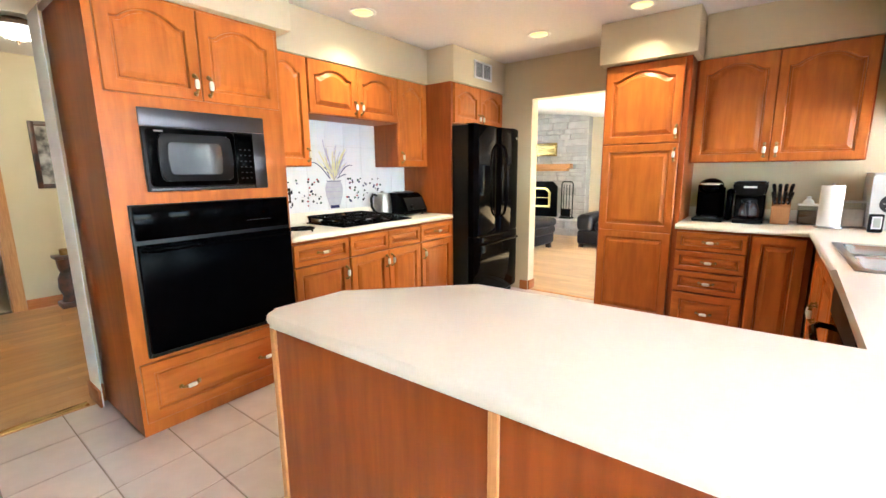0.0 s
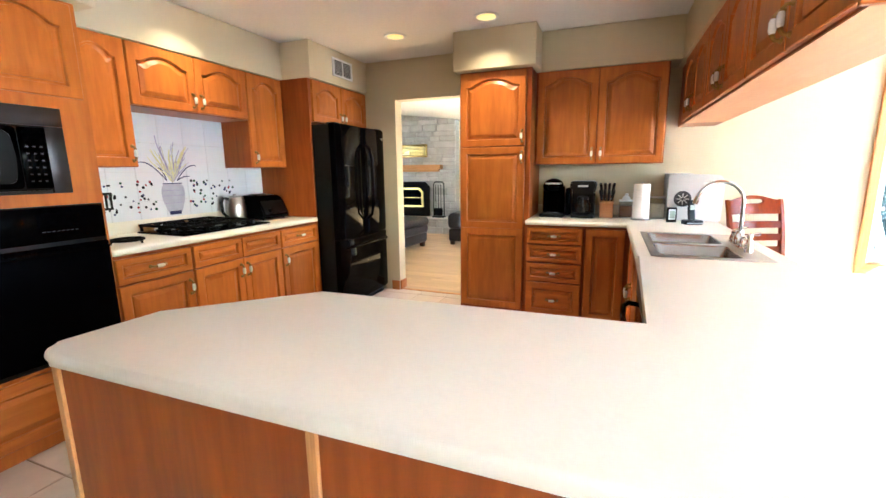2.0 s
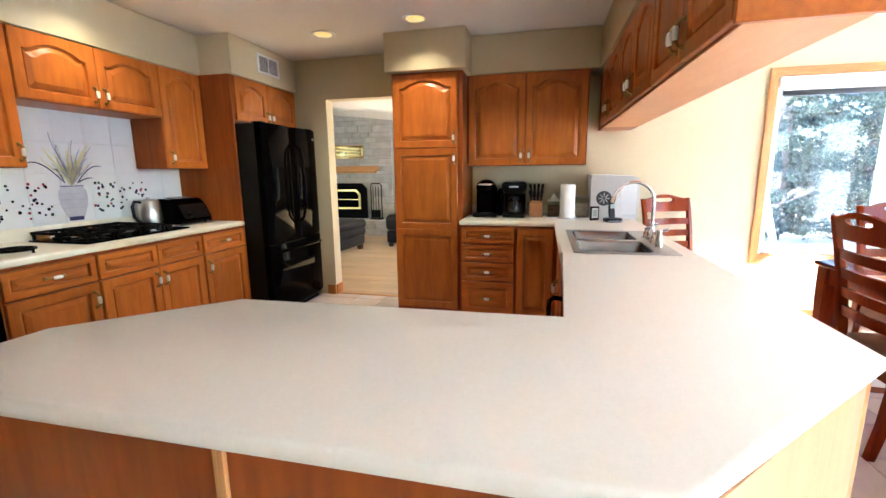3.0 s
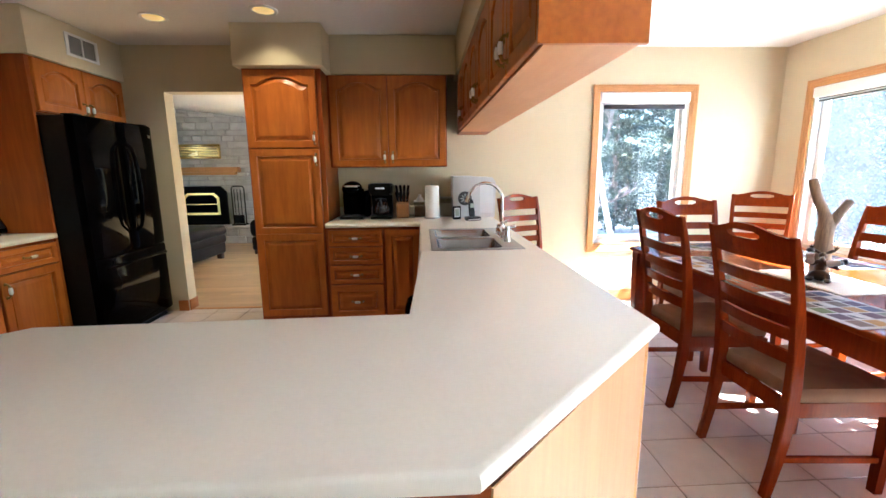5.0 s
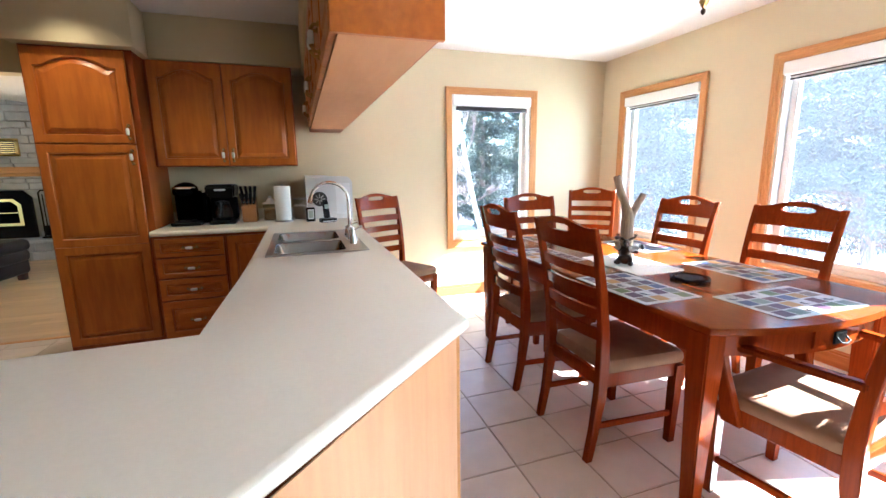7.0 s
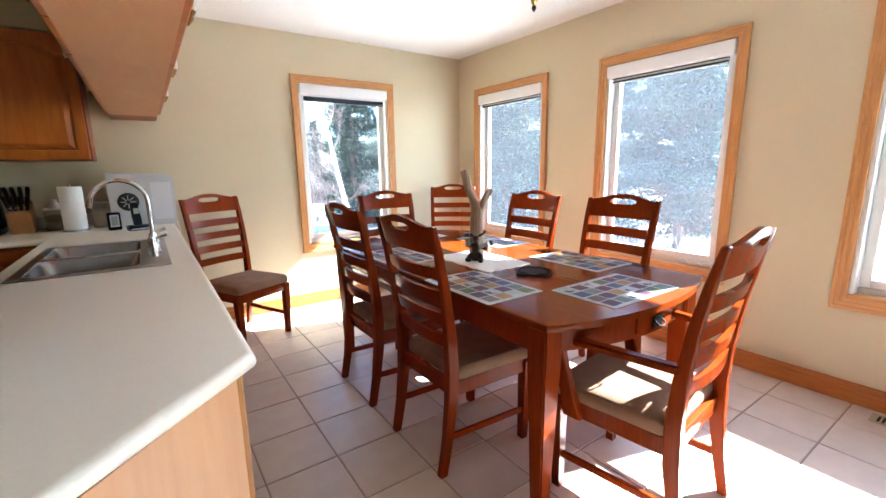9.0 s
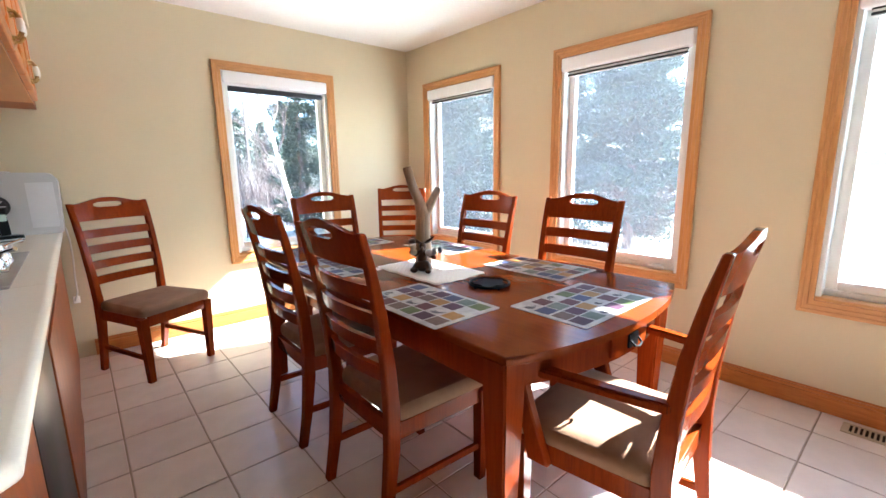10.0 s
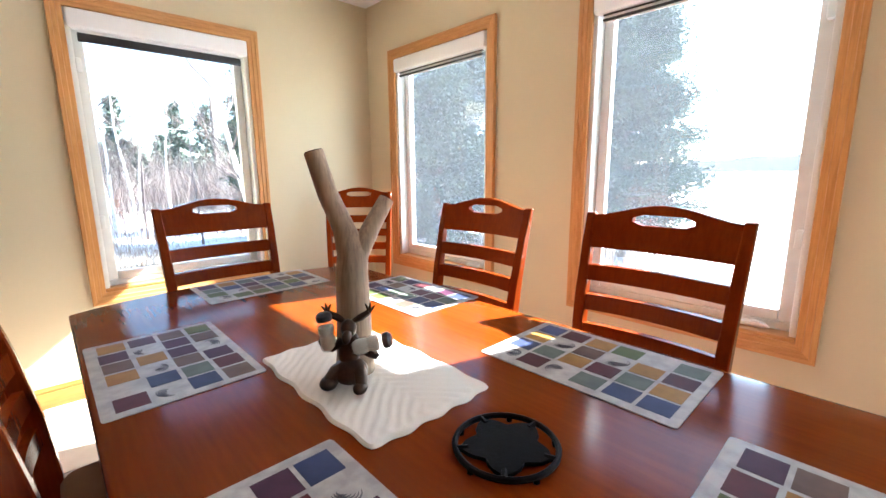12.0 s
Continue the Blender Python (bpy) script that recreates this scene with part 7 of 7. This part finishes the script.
for z, w, t in ((1.014, 0.046, 0.026), (1.10, 0.081, 0.004), (1.155, 0.092, 0.005), (1.195, 0.092, 0.004), (1.246, 0.076, 0.006)):
    paint("vase_band", [(VY - w, z), (VY + w, z), (VY + w * 1.01, z + t), (VY - w * 1.01, z + t)], NAVY if t > 0.02 or z > 1.24 else LILAC, lift=0.0112)
def stroke(pts, width, material):
    pts = [Vector(p) for p in pts]
    left, right = [], []
    for k, p in enumerate(pts):
        d = (pts[min(k + 1, len(pts) - 1)] - pts[max(k - 1, 0)]).normalized()
        w = width * (0.35 + 0.65 * math.sin(math.pi * (0.12 + 0.8 * k / (len(pts) - 1))))
        left.append(tuple(p + Vector((-d.y, d.x)) * w)); right.append(tuple(p - Vector((-d.y, d.x)) * w))
    paint("painted_stem", right + left[::-1], material, lift=0.0108)
rng = random.Random(4)
for dy, z1, m, w in ((-0.09, 1.60, LILAC, 0.010), (-0.06, 1.52, LILAC, 0.012), (-0.03, 1.42, LILAC, 0.016), (0.05, 1.56, LILAC, 0.009), (0.09, 1.50, LILAC, 0.008), (0.17, 1.52, LILAC, 0.007), (0.13, 1.44, LILAC, 0.010), (-0.13, 1.50, STRAW, 0.012), (-0.07, 1.46, STRAW, 0.014), (0.01, 1.50, STRAW, 0.016), (0.07, 1.46, STRAW, 0.014), (0.12, 1.50, STRAW, 0.011), (0.0, 1.40, STRAW, 0.02), (-0.16, 1.44, STRAW, 0.008)):
    stroke([(VY + dy * s + 0.012 * math.sin(6 * s), 1.255 + (z1 - 1.255) * s) for s in np.linspace(0, 1, 8)], w * 0.5, m)
for k in range(22):
    dy, z1 = rng.uniform(-0.17, 0.17), rng.uniform(1.38, 1.56)
    stroke([(VY + dy * s ** 1.3 + 0.01 * math.sin(5 * s + k), 1.255 + (z1 - 1.255) * s) for s in np.linspace(0.1, 1, 7)], rng.uniform(0.002, 0.0055), STRAW if k % 3 else LILAC)
for side, dy, z1 in ((-1, 0.25, 1.40), (1, 0.22, 1.38), (1, 0.15, 1.30), (-1, 0.10, 1.36)):
    stroke([(VY + side * (0.04 + (dy - 0.04) * s), 1.27 + (z1 - 1.27) * math.sin(s * 1.9) / 0.95) for s in np.linspace(0, 1, 8)], 0.004, NAVY)
for k in range(96):
    side = -1 if k % 2 else 1
    y = VY + side * rng.uniform(0.13, 0.56)
    far = abs(y - VY)
    z = 1.05 + rng.random() * (0.22 - 0.10 * max(0, far - 0.3)) + (0.05 * (far - 0.13) if side > 0 else 0)
    rad = rng.uniform(0.007, 0.0115)
    paint("painted_spot", [(y + rad * math.cos(a), z + rad * math.sin(a)) for a in np.linspace(0, 2 * math.pi, 8, endpoint=False)], rng.choice((GLAZEGREEN, GLAZERED, GLAZEBLACK, GLAZEBLACK, NAVY)), lift=0.0106 + 0.0001 * (k % 5))

# ---------------------------------------------------------------- pieces: fireplace stones
rng = random.Random(8)
def stones(y, x0, x1, z0, z1, low, high, wide, skip=None):
    z = z0
    while z < z1 - 0.03:
        h = min(rng.uniform(low, high), z1 - z)
        x = x0
        while x < x1 - 0.02:
            w = min(rng.uniform(*wide), x1 - x)
            if x1 - x - w < 0.06:
                w = x1 - x
            if not (skip and skip(x, x + w, z, z + h)):
                bm = B(); dep = rng.uniform(0.025, 0.05)
                v = [bm.verts.new((x + a * w + (0.006 if a == 0 else -0.006) + rng.uniform(-0.004, 0.004), y - (dep if t else -0.01) + rng.uniform(-0.006, 0.006), z + b * h + (0.005 if b == 0 else -0.005) + rng.uniform(-0.004, 0.004))) for t in (0, 1) for a, b in ((0, 0), (1, 0), (1, 1), (0, 1))]
                for q in ((4, 5, 6, 7), (0, 1, 5, 4), (1, 2, 6, 5), (2, 3, 7, 6), (3, 0, 4, 7)):
                    bm.faces.new([v[k] for k in q])
                bmesh.ops.bevel(bm, geom=[e for e in bm.edges if all(p in v[4:] for p in e.verts)], offset=0.008, segments=1, affect="EDGES")
                bmesh.ops.recalc_face_normals(bm, faces=bm.faces)
                part("stone", bm, STONE, fp, smooth=False)
            x += w
        z += h
def gone(xa, xb, za, zb):
    return (xb > -5.04 and xa < -4.06 and zb < 1.02) or (xb > -5.9 and xa < -3.88 and za > 1.29 and zb < 1.47)
stones(FY + 0.03, -5.6, -3.48, 0.33, 2.70, 0.07, 0.15, (0.16, 0.5), gone)
stones(FY - 0.42, -5.2, -2.7, 0.0, 0.27, 0.11, 0.15, (0.2, 0.5))

# ---------------------------------------------------------------- pieces: hall planks and living room boards
rng = random.Random(3)
pw = 0.083
k = 0
x = -6.19
while x < -3.52:
    y = -1.9 - rng.uniform(0, 0.8)
    while y < 1.2:
        ln = rng.uniform(0.7, 1.5)
        part("plank", piece_mesh("plank", pw - 0.0012, ln - 0.002, 0.006, PLANK, 0.0012), None, hall_floor, "", pose(x + pw / 2, y + ln / 2, -0.001))
        y += ln
    x += pw
bm = B()
y = 3.666
while y < LY1 - 0.3:
    x = LX0 - rng.uniform(0, 0.9)
    while x < LX1:
        ln = rng.uniform(0.6, 1.4)
        a, b = max(x, LX0), min(x + ln, LX1)
        if b - a > 0.02:
            box(bm, a + 0.0007, y + 0.0007, 0.0005, b - 0.0007, y + pw - 0.0007, 0.006)
        x += ln
    y += pw
tagged(part("boards", bm, PLANKX, living_floor, "pale oak boards", smooth=False), kind="stuff")

# ---------------------------------------------------------------- pieces: floor tiles
P = 0.3095
floor_tile = piece_mesh("tile", P - 0.007, P - 0.007, 0.008, TILE, 0.002)
rest = B()
y_lines = [-0.223 + P * k for k in range(-18, 13)]
fields = [([-2.848 + P * k for k in range(-3, 21)], -3.8, 3.5)]
for lines, xa, xb in fields:
    for x in lines:
        cut0, cut1 = max(x, xa), min(x + P, xb)
        if cut1 - cut0 < 0.03:
            continue
        for y in y_lines:
            if y + P < S_Y or y > 3.64:
                continue
            cx, cy = (cut0 + cut1) / 2, y + P / 2
            seen = (cx > 0.35 and cy > -0.75) or (cx < -1.2 and cy > -1.3) or (-1.4 < cx < -0.1 and cy > 0.6)
            if seen:
                part("tile", floor_tile, None, floor, "", pose(cx, cy, -0.008) @ Matrix.Diagonal(((cut1 - cut0) / P, 1, 1, 1)))
            else:
                box(rest, cut0 + 0.0035, y + 0.0035, -0.008, cut1 - 0.0035, y + P - 0.0035, 0.0)
tagged(part("tiles", rest, TILE, floor, "beige square tiles", smooth=False), kind="stuff")
